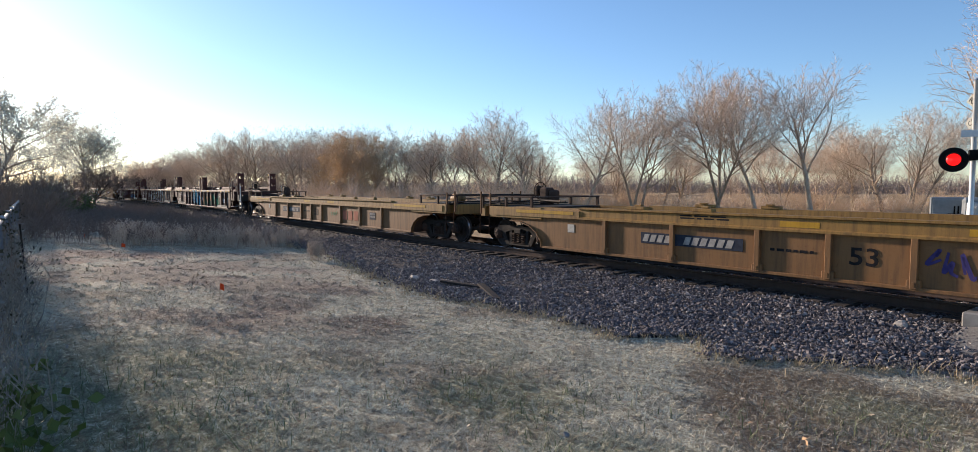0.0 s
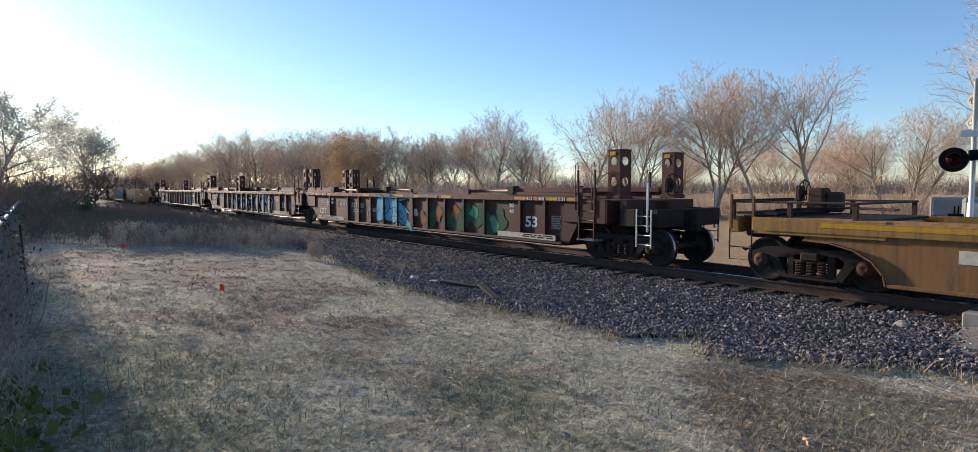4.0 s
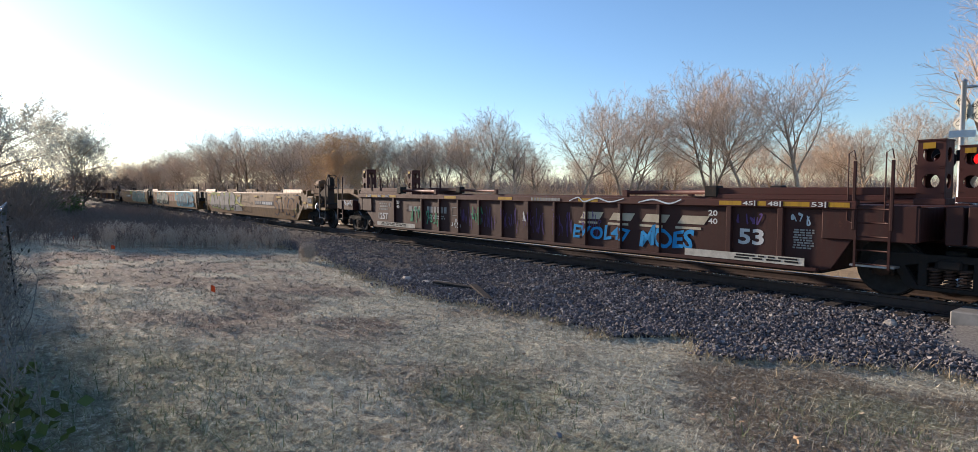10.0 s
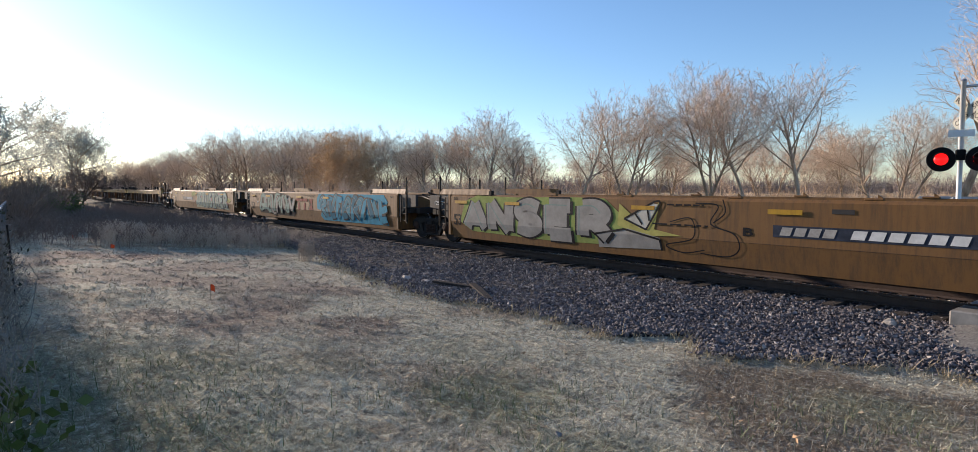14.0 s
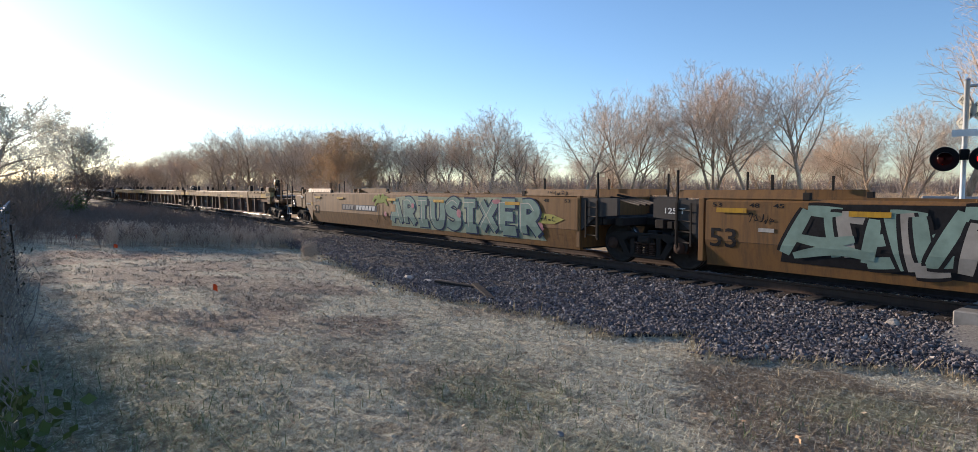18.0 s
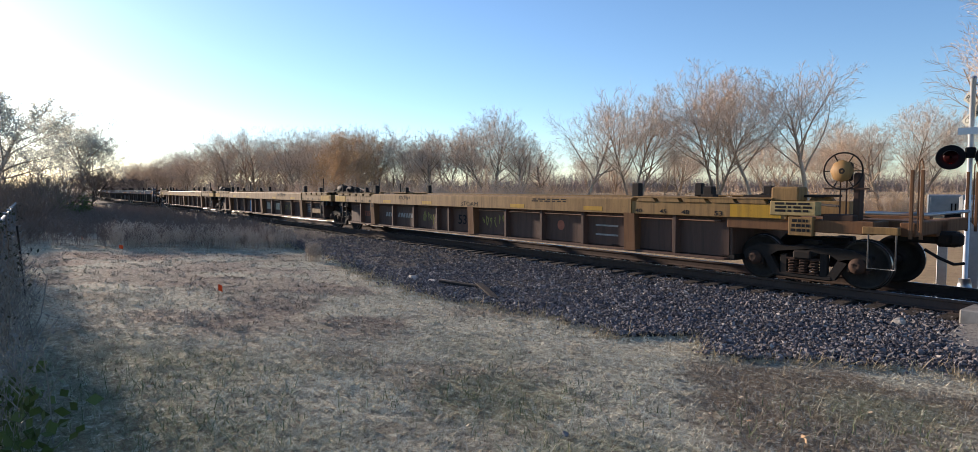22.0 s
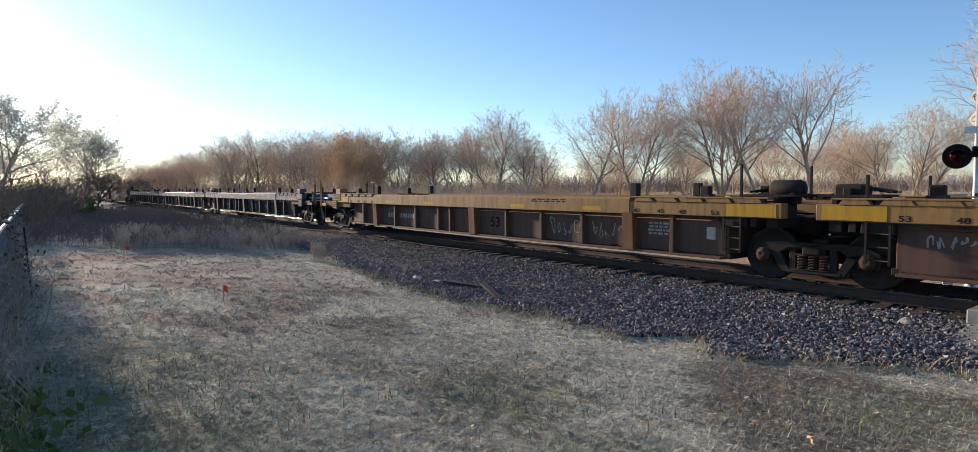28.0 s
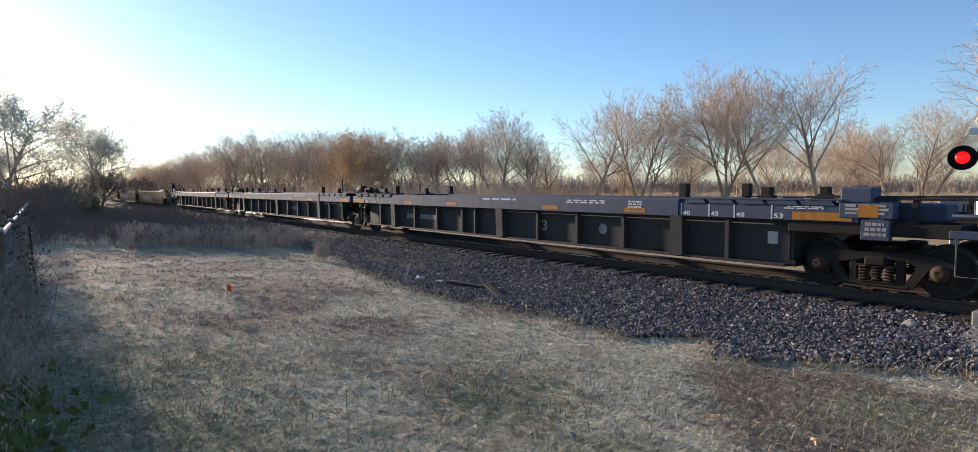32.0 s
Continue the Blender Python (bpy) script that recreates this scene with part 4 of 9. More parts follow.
def scatter(shapes, pts, sizes, seed):
    rng = np.random.default_rng(seed)
    vs, fs, n0 = [], [], 0
    pick = rng.integers(0, len(shapes), len(pts))
    for i, (vv, ff) in enumerate(shapes):
        idx = np.where(pick == i)[0]
        if not len(idx):
            continue
        a = rng.uniform(0, 6.283, len(idx))
        c_, s_ = np.cos(a)[:, None], np.sin(a)[:, None]
        sz = sizes[idx][:, None]
        x = (vv[None, :, 0] * c_ - vv[None, :, 1] * s_) * sz + pts[idx, 0:1]
        y = (vv[None, :, 0] * s_ + vv[None, :, 1] * c_) * sz + pts[idx, 1:2]
        z = vv[None, :, 2] * sz + pts[idx, 2:3]
        vs.append(np.stack([x, y, z], -1).reshape(-1, 3))
        fs.append((ff[None] + (n0 + np.arange(len(idx)) * len(vv))[:, None, None]).reshape(-1, 4))
        n0 += len(idx) * len(vv)
    return np.concatenate(vs), np.concatenate(fs)


def spots(n, x0, x1, y0, y1, test, seed):
    rng = np.random.default_rng(seed)
    x, y = rng.uniform(x0, x1, n), rng.uniform(y0, y1, n)
    ok = test(x, y)
    x, y = x[ok], y[ok]
    return np.stack([x, y, land(x, y) - 0.04], 1), rng


WEEDS = [weed_shape(s, 0.75, 8, 4, 0.10) for s in range(6)]
TALLWEEDS = [weed_shape(40 + s, 1.1, 9, 2, 0.14) for s in range(5)]
M["weed"] = twiggy("grey_brown_weeds", (0.145, 0.115, 0.10), (0.24, 0.19, 0.16))
M["weed_pale"] = twiggy("pale_dry_weeds", (0.40, 0.33, 0.26), (0.55, 0.47, 0.38))
M["weed_grey"] = twiggy("grey_dead_weeds", (0.17, 0.16, 0.14), (0.27, 0.25, 0.22))
pts, rng_ = spots(3400, -75, -21.5, -1.0, 10.4, lambda x, y: (y < toe(x) - 0.15) & (x < -21.8 - 0.7 * np.sin(y * 1.7)), 21)
v, f = scatter(WEEDS, pts, rng_.uniform(0.55, 1.15, len(pts)), 4)
tagged(new("field_weeds", big_mesh("field_weeds", v, f, M["weed"])), "waist-high dry grey-brown weeds beyond the lawn", "weeds", kind="stuff")
pts, rng_ = spots(420, -27, -21.3, 2.5, 8.6, lambda x, y: (y < toe(x) - 0.1) & (x < -21.4 - 0.6 * np.sin(y * 1.7)), 22)
v, f = scatter(WEEDS, pts, rng_.uniform(0.6, 1.0, len(pts)), 5)
tagged(new("pale_weeds", big_mesh("pale_weeds", v, f, M["weed_pale"])), "pale dry seed-headed weeds at the lawn's edge", "weeds", kind="stuff")
pts, rng_ = spots(560, -16, -3.6, -1.6, 0.45, lambda x, y: y < -0.02 + 0.14 * np.sin(x * 2.3) - 0.012 * (x + 4), 23)
v, f = scatter(TALLWEEDS, pts, rng_.uniform(0.35, 0.95, len(pts)), 6)
tagged(new("fence_weeds", big_mesh("fence_weeds", v, f, M["weed_grey"])), "tall grey dead weeds along the fence", "weeds", kind="stuff")
v, f = scatter(WEEDS, np.array([(-17.2 + 0.35 * math.cos(i * 2.4) * (i % 7) / 7, 6.95 + 0.3 * math.sin(i * 2.4) * (i % 5) / 5, ground_z(-17.2, 6.95) - 0.03) for i in range(34)]), np.linspace(0.45, 0.8, 34), 7)
tagged(new("grass_clump", big_mesh("grass_clump", v, f, M["weed_pale"])), "pale dry grass clump beside the ballast", "grass clump")
v, f = scatter(TALLWEEDS, np.array([(-28 + 0.5 * math.cos(i * 2.4), 5.2 + 0.4 * math.sin(i * 2.4), ground_z(-28, 5.2) - 0.03) for i in range(6)]), np.linspace(0.9, 1.4, 6), 8)
tagged(new("weed_stalk", big_mesh("weed_stalk", v, f, M["twig_dark"])), "tall dark dead weed stalks", "weeds")

# Leaves lying in the grass.
M["leaf_litter"] = twiggy("pale_fallen_leaves", (0.55, 0.47, 0.36), (0.30, 0.19, 0.10))
rng_ = np.random.default_rng(31)
n = 420
x, y = rng_.uniform(-13, -1, n), rng_.uniform(0.3, 7.2, n)
ok = y < toe(x) - 0.1
x, y = x[ok], y[ok]
n = len(x)
sz, az = rng_.uniform(0.012, 0.030, n), rng_.uniform(0, 6.28, n)
p = np.stack([x, y, surface(x, y) + 0.035], 1)
e1 = np.stack([np.cos(az), np.sin(az), rng_.normal(0, 0.3, n)], 1) * sz[:, None]
e2 = np.stack([-np.sin(az), np.cos(az), rng_.normal(0, 0.3, n)], 1) * sz[:, None] * 0.55
v = np.stack([p - e1, p + e2, p + e1, p - e2], 1).reshape(-1, 3)
tagged(new("leaf_litter", big_mesh("leaf_litter", v, (np.arange(n) * 4)[:, None] + np.arange(4)[None], M["leaf_litter"])), "small pale fallen leaves in the grass", "leaves", kind="stuff")
g = Geo()
lobes = [(0.0, 0.05), (0.018, 0.022), (0.05, 0.028), (0.03, 0.0), (0.045, -0.03), (0.012, -0.02), (0.0, -0.06), (-0.012, -0.02), (-0.045, -0.03), (-0.03, 0.0), (-0.05, 0.028), (-0.018, 0.022)]
g.add([(0, 0, 0.006)] + [(a, b, 0.012 * math.sin(7 * a * 20)) for a, b in lobes], [(0, 1 + i, 1 + (i + 1) % 12) for i in range(12)])
leaf = tagged(new("maple_leaf", g.mesh("maple_leaf", plain("tan_leaf", (0.55, 0.36, 0.20), 0.7, 0, 0.25, 60))), "tan fallen maple leaf lying on the grass", "leaf")
leaf.matrix_basis = pose(-2.0, 4.42, ground_z(-2, 4.42) + 0.03, 12, -8, 40)

# Marker flags on wire stakes.
M["flag"] = plain("orange_flag_plastic", (0.75, 0.10, 0.03), 0.5, 0, 0.15, 20)
M["wire"] = plain("dull_wire", (0.16, 0.15, 0.14), 0.5, 0.8)
for x, y, a in ((-10.4, 2.6, 30), (-20.0, 2.4, 80), (-24.5, 1.9, 10)):
    fl = thing("marker_flag", "small orange marker flag on a wire stake", "flag", "marker flags", pose(x, y, ground_z(x, y) - 0.03, 3, 5, a))
    part("stake", Geo().tube([(0, 0, -0.05), (0, 0, 0.24)], 0.0025, 5), M["wire"], fl)
    part("flag", Geo().add([(0, 0, 0.14), (0.05, 0.012, 0.13), (0.10, -0.01, 0.125), (0, 0, 0.24), (0.05, 0.014, 0.235), (0.10, -0.012, 0.22)], [(0, 1, 4, 3), (1, 2, 5, 4)]), M["flag"], fl)

# Wire fence along the near side, overgrown.
M["old_galv"] = plain("weathered_zinc", (0.17, 0.17, 0.17), 0.6, 0.5, 0.3)
fence = thing("chain_link_fence", "old galvanised chain-link fence overgrown with weeds", "fence")
fence["kind"] = "structure"
fence.matrix_basis = pose(0, 0, 0.06, 0, -0.378, 0)


def fence_y(x):
    return -0.16 - 0.018 * (x + 7)


FZ = 0.19
for i in range(9):
    x = -7.2 - i * 3.0
    p_ = part("post", Geo().tube([(x, fence_y(x), 0.1), (x, fence_y(x), FZ + 1.22)], 0.03, 8), M["old_galv"], fence)
    part("cap", Geo().lathe([(0.034, 0), (0.03, 0.025), (0.01, 0.04)], (x, fence_y(x), FZ + 1.21), "z", 8), M["galv"], p_)
part("top_rail", Geo().tube([(-7.2, fence_y(-7.2), FZ + 1.18), (-31.2, fence_y(-31.2), FZ + 1.18)], 0.021, 8), M["old_galv"], fence)
g = Geo()
for i in range(300):
    x = -7.2 - i * 0.08
    for s in (1, -1):
        a, b = (x, x - 1.1) if s > 0 else (x - 1.1, x)
        if min(a, b) < -31.2:
            continue
        g.tube([(a, fence_y(a) + 0.002 * s, FZ + 0.06), (b, fence_y(b) + 0.002 * s, FZ + 1.17)], 0.0022, 3, False)
tagged(part("chain_link", g, M["old_galv"], fence), kind="stuff")
stake = thing("fence_stake", "thin dark leaning steel fence stake", "stake", at=pose(-11.75, 0.16, 0.12, 3, -4, 0))
part("stake", Geo().box(-0.02, 0.02, -0.006, 0.006, -0.1, 1.12).box(-0.004, 0.004, -0.02, 0.006, -0.1, 1.12), M["iron"], stake)
# vines on the fence
rv = random.Random(8)
tips = [Vector((-rv.uniform(7.5, 15), 0, 0)) for _ in range(160)]
tips = [Vector((t.x, fence_y(t.x) + rv.gauss(-0.1, 0.12), FZ + rv.uniform(0.1, 1.25))) for t in tips]
vine = thing("fence_vine", "dark leafless vine tangled in the fence", "vine")
tw = ([], [])
for t in tips:
    for j in range(4):
        flat_twig(rv, tw, t, t + Vector((rv.gauss(0, 0.2), rv.gauss(0, 0.08), rv.gauss(0, 0.2))), 0.004, True)
part("stem", as_mesh("stem", tw, M["twig_dark"]), None, vine)
part("foliage", as_mesh("foliage", leaves_on(rv, tips, 900, 0.05, 0.10), M["vine_leaf"], False), None, vine)

# Broad-leaved green plant at the near corner.
rv = random.Random(3)
for (x, y, n_) in ((-4.75, -0.14, 70), (-5.3, -0.05, 60), (-4.35, 0.02, 40)):
    pl = thing("green_plant", "low plant with broad yellow-green leaves", "plant", "green plants", pose(x, y, 0.17 + float(drop(x, y)), 0, 0, rv.uniform(0, 360)))
    tips = [Vector((rv.gauss(0, 0.16), rv.gauss(0, 0.12), rv.uniform(0.05, 0.34))) for _ in range(30)]
    tw = ([], [])
    for t in tips:
        flat_twig(rv, tw, Vector((t.x * 0.3, t.y * 0.3, 0)), t, 0.003, True)
    part("stem", as_mesh("stem", tw, M["green_leaf"]), None, pl)
    part("foliage", as_mesh("foliage", leaves_on(rv, tips, n_, 0.085, 0.03), M["green_leaf"], False), None, pl)
KINDS["green"] = shrub_kind(31, 1.9, 16, 1.0, "twig_dark", ("green_leaf", 2600, 0.10))
TREE_LABEL["green"] = "yellow-green leafy bush among dry weeds"
x, y = polar(bearing(112), 46)
at = Matrix.Translation((x, y, ground_z(x, y) - 0.1))
plant("shrub", TREE_LABEL["green"], "shrub", "", KINDS["green"], at)

# ---- train ----
GLYPHS = {}


def font_mesh(text, bold=0.0, shear=0.0):
    """Corners and faces of a word in the built-in font."""
    key = (text, round(bold, 3), round(shear, 3))
    if key not in GLYPHS:
        cu = bpy.data.curves.new("lettering", "FONT")
        cu.body, cu.size, cu.offset, cu.shear, cu.resolution_u = text, 1.0, bold, shear, 3
        ob = bpy.data.objects.new("lettering", cu)
        me = ob.to_mesh()
        v = np.empty(len(me.vertices) * 3, np.float32)
        me.vertices.foreach_get("co", v)
        GLYPHS[key] = v.reshape(-1, 3), [tuple(p.vertices) for p in me.polygons]
        ob.to_mesh_clear()
        bpy.data.objects.remove(ob)
        bpy.data.curves.remove(cu)
    return GLYPHS[key]


def lettering(name, text, x0, x1, z0, z1, y, material, parent, bold=0.02, shear=0.0, wavy=0.0, seed=0, label=""):
    """Words stencilled on the near side, from x0 to x1 and z0 to z1, on the plane y."""
    v, faces = font_mesh(text, bold, shear)
    lo, hi = v.min(0), v.max(0)
    u = (v - lo) / np.maximum(hi - lo, 1e-6)
    x = x0 + u[:, 0] * (x1 - x0)
    zz = u[:, 1]
    if wavy:
        zz = zz * (1 + wavy * np.sin(u[:, 0] * 9 + seed)) + wavy * 0.5 * np.sin(u[:, 0] * 14 + 2 * seed)
        x = x + wavy * 0.25 * (x1 - x0) / max(len(text), 1) * np.sin(u[:, 1] * 5 + u[:, 0] * 11 + seed)
    g = Geo()
    g.add([(float(a), y, float(b)) for a, b in zip(x, z0 + zz * (z1 - z0))], faces)
    return part(name, g, material, parent, label)


def bars(name, count, x0, x1, z0, z1, y, material, parent, slant=0.06, gap=0.28, label=""):
    """A row of plain blocks where the car carries a mark."""
    w = (x1 - x0) / count
    for i in range(count):
        a = x0 + i * w
        b = a + w * (1 - gap)
        part(name, Geo().add([(a, y, z0), (b, y, z0), (b + slant, y, z1), (a + slant, y, z1)], [(0, 1, 2, 3)]), material, parent, "" if i else label)


def lines(name, rows, x0, x1, z0, z1, y, material, parent, seed=0):
    """Lines of small print as plain bars."""
    rng = random.Random(seed)
    g = Geo()
    h = (z1 - z0) / rows
    for i in range(rows):
        a, zt = x0 + rng.uniform(0, 0.1) * (x1 - x0), z1 - i * h
        while a < x1 - 0.03:
            b = min(x1, a + rng.uniform(0.08, 0.3) * (x1 - x0))
            g.add([(a, y, zt - h * 0.62), (b, y, zt - h * 0.62), (b, y, zt), (a, y, zt)], [(0, 1, 2, 3)])
            a = b + 0.05 * (x1 - x0)
    return part(name, g, material, parent)


def patch(name, x0, x1, z0, z1, y, material, parent, label=""):
    return part(name, Geo().box(x0, x1, y, y + 0.004, z0, z1), material, parent, label)


def spray(name, material, y, parent, shapes, label=""):
    """Sprayed shapes on the side: each a closed outline of (x, z)."""
    for i, s in enumerate(shapes):
        yy = y - 0.0004 * (i % 5)
        part(name, Geo().add([(x, yy, z) for x, z in s], [tuple(range(len(s)))]), material, parent, "" if i else label)


def blob(cx, cz, rx, rz, seed, n=26, lump=0.14):
    rng = random.Random(seed)
    a, b, c = (rng.uniform(0, 6.28) for _ in range(3))
    return [(cx + rx * math.cos(w) * (1 + lump * math.sin(2 * w + a) + lump * 0.6 * math.sin(3 * w + b)),
             cz + rz * math.sin(w) * (1 + lump * math.sin(2 * w + c))) for w in [2 * math.pi * i / n for i in range(n)]]


def stroke(pts, w, n=8, taper=0.45):
    """A closed outline round a smooth line through the points."""
    p = [Vector((a, b)) for a, b in pts]
    fine = []
    for i in range(len(p) - 1):
        p0, p1, p2, p3 = p[max(i - 1, 0)], p[i], p[i + 1], p[min(i + 2, len(p) - 1)]
        for j in range(n):
            t = j / n
            fine.append(0.5 * ((2 * p1) + (p2 - p0) * t + (2 * p0 - 5 * p1 + 4 * p2 - p3) * t * t + (3 * p1 - p0 - 3 * p2 + p3) * t ** 3))
    fine.append(p[-1])
    left, right = [], []
    for i, q in enumerate(fine):
        d = fine[min(i + 1, len(fine) - 1)] - fine[max(i - 1, 0)]
        nrm = Vector((-d.y, d.x)).normalized() * w * 0.5 * (1 - taper + taper * math.sin(math.pi * (i + 1) / (len(fine) + 1)))
        for edge, p_ in ((left, q + nrm), (right, q - nrm)):
            edge.append(edge[-1] if edge and (p_ - edge[-1]).dot(d) < 0 else p_)
    return [tuple(a) for a in left] + [tuple(a) for a in reversed(right)]


def stroke_loop(pts, n=4):
    """A closed outline rounded through the points."""
    out = []
    for i in range(len(pts)):
        p0, p1, p2, p3 = (Vector(pts[(i + k) % len(pts)]) for k in (-1, 0, 1, 2))
        for j in range(n):
            t = j / n
            out.append(tuple(0.5 * ((2 * p1) + (p2 - p0) * t + (2 * p0 - 5 * p1 + 4 * p2 - p3) * t * t + (3 * p1 - p0 - 3 * p2 + p3) * t ** 3)))
    return out


def strips(name, lines_, w, y, material, parent, label="", taper=0.45):
    """Sprayed lines: strips of quads along each smooth line."""
    g = Geo()
    for q, pts in enumerate(lines_):
        out = stroke(pts, w, 8, taper)
        n = len(out) // 2
        yy = y - 0.0001 * (q % 6)
        g.add([(a, yy, b) for a, b in out], [(i, i + 1, 2 * n - 2 - i, 2 * n - 1 - i) for i in range(n - 1)])
    return part(name, g, material, parent, label)


def scrawl(name, x0, x1, z0, z1, y, material, parent, seed, w=0.03, marks=5):
    """A quick unreadable tag: looping spray lines."""
    rng = random.Random(seed)
    out = []
    for i in range(marks):
        a = x0 + (x1 - x0) * (i + 0.1) / marks
        b = x0 + (x1 - x0) * (i + 1.0) / marks
        out.append([(a + (b - a) * rng.random(), z0 + (z1 - z0) * rng.random()) for _ in range(5)])
    return strips(name, out, w, y, material, parent)


def drape(car, planes_x, planes_z, depth):
    """Lay the sprayed shapes and stencils of the near side onto its posts, sills and slopes."""
    for ob in list(car.children_recursive):
        if not ob.name.startswith(("graffiti", "mark_shape", "number_", "lettering", "small_print", "faded_strip", "buffed")):
            continue
        bm = bmesh.new()
        bm.from_mesh(ob.data)
        if not bm.verts or max(v.co.y for v in bm.verts) > 0:
            bm.free()
            continue
        lo = min(v.co.x for v in bm.verts), min(v.co.z for v in bm.verts)
        hi = max(v.co.x for v in bm.verts), max(v.co.z for v in bm.verts)
        bmesh.ops.triangulate(bm, faces=[f for f in bm.faces if len(f.verts) > 4])
        cuts = 0
        for axis, values in ((0, planes_x), (2, planes_z)):
            for c in values:
                if lo[axis // 2] < c < hi[axis // 2]:
                    co, no = [0, 0, 0], [0, 0, 0]
                    co[axis], no[axis] = c, 1
                    bmesh.ops.bisect_plane(bm, geom=bm.verts[:] + bm.edges[:] + bm.faces[:], plane_co=co, plane_no=no)
                    cuts += 1
        if cuts:
            bmesh.ops.split_edges(bm, edges=bm.edges[:])
        for f in bm.faces:
            c = f.calc_center_median()
            for v in f.verts:
                v.co.y += depth(c.x, c.z, v.co.z, v.co.y)
        bm.to_mesh(ob.data)
        bm.free()


# -- running gear --
def truck_meshes():
    out = {}
    for tag, r in (("large", 0.483), ("small", 0.42)):
        g = Geo()
        for s in (-1, 1):
            prof = [(0.10, -0.09), (0.13, -0.05), (r * 0.55, -0.03), (r * 0.86, -0.045), (r * 0.88, -0.07), (r, -0.07), (r - 0.006, 0.045), (r + 0.027, 0.055), (r + 0.022, 0.075), (r * 0.86, 0.075),
                    (r * 0.84, 0.02), (r * 0.5, 0.015), (0.13, 0.06), (0.10, 0.08)]
            g.lathe([(a, -s * b) for a, b in prof], (0, s * 0.756 - s * 0.02, 0), "y", 32)
        g.tube([(0, -1.12, 0), (0, 1.12, 0)], 0.075, 12)
        for k_ in range(6):
            w = k_ * math.pi / 3
            for s in (-1, 1):
                g.box(math.cos(w) * r * 0.45 - 0.03, math.cos(w) * r * 0.45 + 0.03, s * 0.79, s * 0.80, math.sin(w) * r * 0.45 - 0.03, math.sin(w) * r * 0.45 + 0.03)
        out["wheelset_" + tag] = g.mesh("wheelset", M["wheel"])
        for s in (-1, 1):
            out["tread_" + tag, s] = Geo().lathe([(r + 0.001, -0.03), (r + 0.003, 0.03)], (0, s * 0.756, 0), "y", 32, False).mesh("tread", M["tread"])
            g = Geo().lathe([(0.02, s * 0.19), (0.06, s * 0.192), (0.085, s * 0.185), (0.10, s * 0.165), (0.135, s * 0.15), (0.135, 0.0)], (0, s * 0.95, 0), "y", 16)
            for k_ in range(3):
                w = k_ * 2.094 + 0.5
                g.lathe([(0.016, s * 0.20), (0.018, s * 0.17)], (0.06 * math.cos(w), s * 0.95, 0.06 * math.sin(w)), "y", 6)
            g.box(-0.15, 0.15, s * 0.965, s * 1.06, 0.07, 0.16, 0.02).box(-0.16, -0.12, s * 0.965, s * 1.06, -0.12, 0.12, 0.01).box(0.12, 0.16, s * 0.965, s * 1.06, -0.12, 0.12, 0.01)
            out["cap_" + tag, s] = g.mesh("bearing_cap", M["rust_iron"])
    wb = 0.915
    g = Geo()
    top = [(-wb - 0.22, 0.50), (-wb - 0.17, 0.62), (-wb + 0.05, 0.71), (-0.45, 0.74), (-0.30, 0.72), (0.30, 0.72), (0.45, 0.74), (wb - 0.05, 0.71), (wb + 0.17, 0.62), (wb + 0.22, 0.50),
           (wb + 0.19, 0.40), (wb + 0.10, 0.40), (wb + 0.08, 0.54), (wb - 0.17, 0.56), (wb - 0.30, 0.52), (0.46, 0.62), (0.30, 0.62), (-0.30, 0.62), (-0.46, 0.62), (-wb + 0.30, 0.52), (-wb + 0.17, 0.56),
           (-wb - 0.08, 0.54), (-wb - 0.10, 0.40), (-wb - 0.19, 0.40)]
    half = len(top) // 2
    for i in range(half - 1):
        g.plate([top[i], top[i + 1], top[-2 - i], top[-1 - i]], 0.955, 1.075)
    for s in (-1, 1):
        g.plate([(s * (wb - 0.12), 0.56), (s * (wb - 0.30), 0.56), (s * 0.40, 0.20), (s * 0.54, 0.17)], 0.96, 1.07)
        g.box(s * 0.29, s * 0.42, 0.965, 1.065, 0.20, 0.66, 0.015)
        g.box(s * (wb - 0.17), s * (wb - 0.09), 0.97, 1.06, 0.36, 0.56, 0.01)
    g.box(-0.50, 0.50, 0.955, 1.075, 0.15, 0.235, 0.02)
    g.box(-0.16, 0.16, 1.02, 1.13, 0.50, 0.66, 0.03)
    out["frame_near"] = Geo().add([(x, -y, z) for x, y, z in g.v], [tuple(reversed(q)) for q in g.f]).mesh("side_frame", M["iron"])
    out["frame_far"] = g.mesh("side_frame", M["iron"])
    for s, nm in ((-1, "springs_near"), (1, "springs_far")):
        g = Geo()
        for x in (-0.19, 0.0, 0.19):
            for row in (0.0, 0.12):
                pts = [(x + 0.068 * math.cos(t * 1.05), s * (0.99 + row * 0.5) + 0.05 * math.sin(t * 1.05), 0.24 + 0.25 * t / 30) for t in range(31)]
                g.tube(pts, 0.017, 5)
        g.box(-0.29, 0.29, s * 0.95, s * 1.09, 0.49, 0.52).box(-0.29, 0.29, s * 0.95, s * 1.09, 0.235, 0.25)
        out[nm] = g.mesh("spring_pack", M["rust_iron"])
    g = Geo().box(-0.21, 0.21, -1.05, 1.05, 0.50, 0.70, 0.03).lathe([(0.33, 0.70), (0.33, 0.80)], (0, 0, 0), "z", 20)
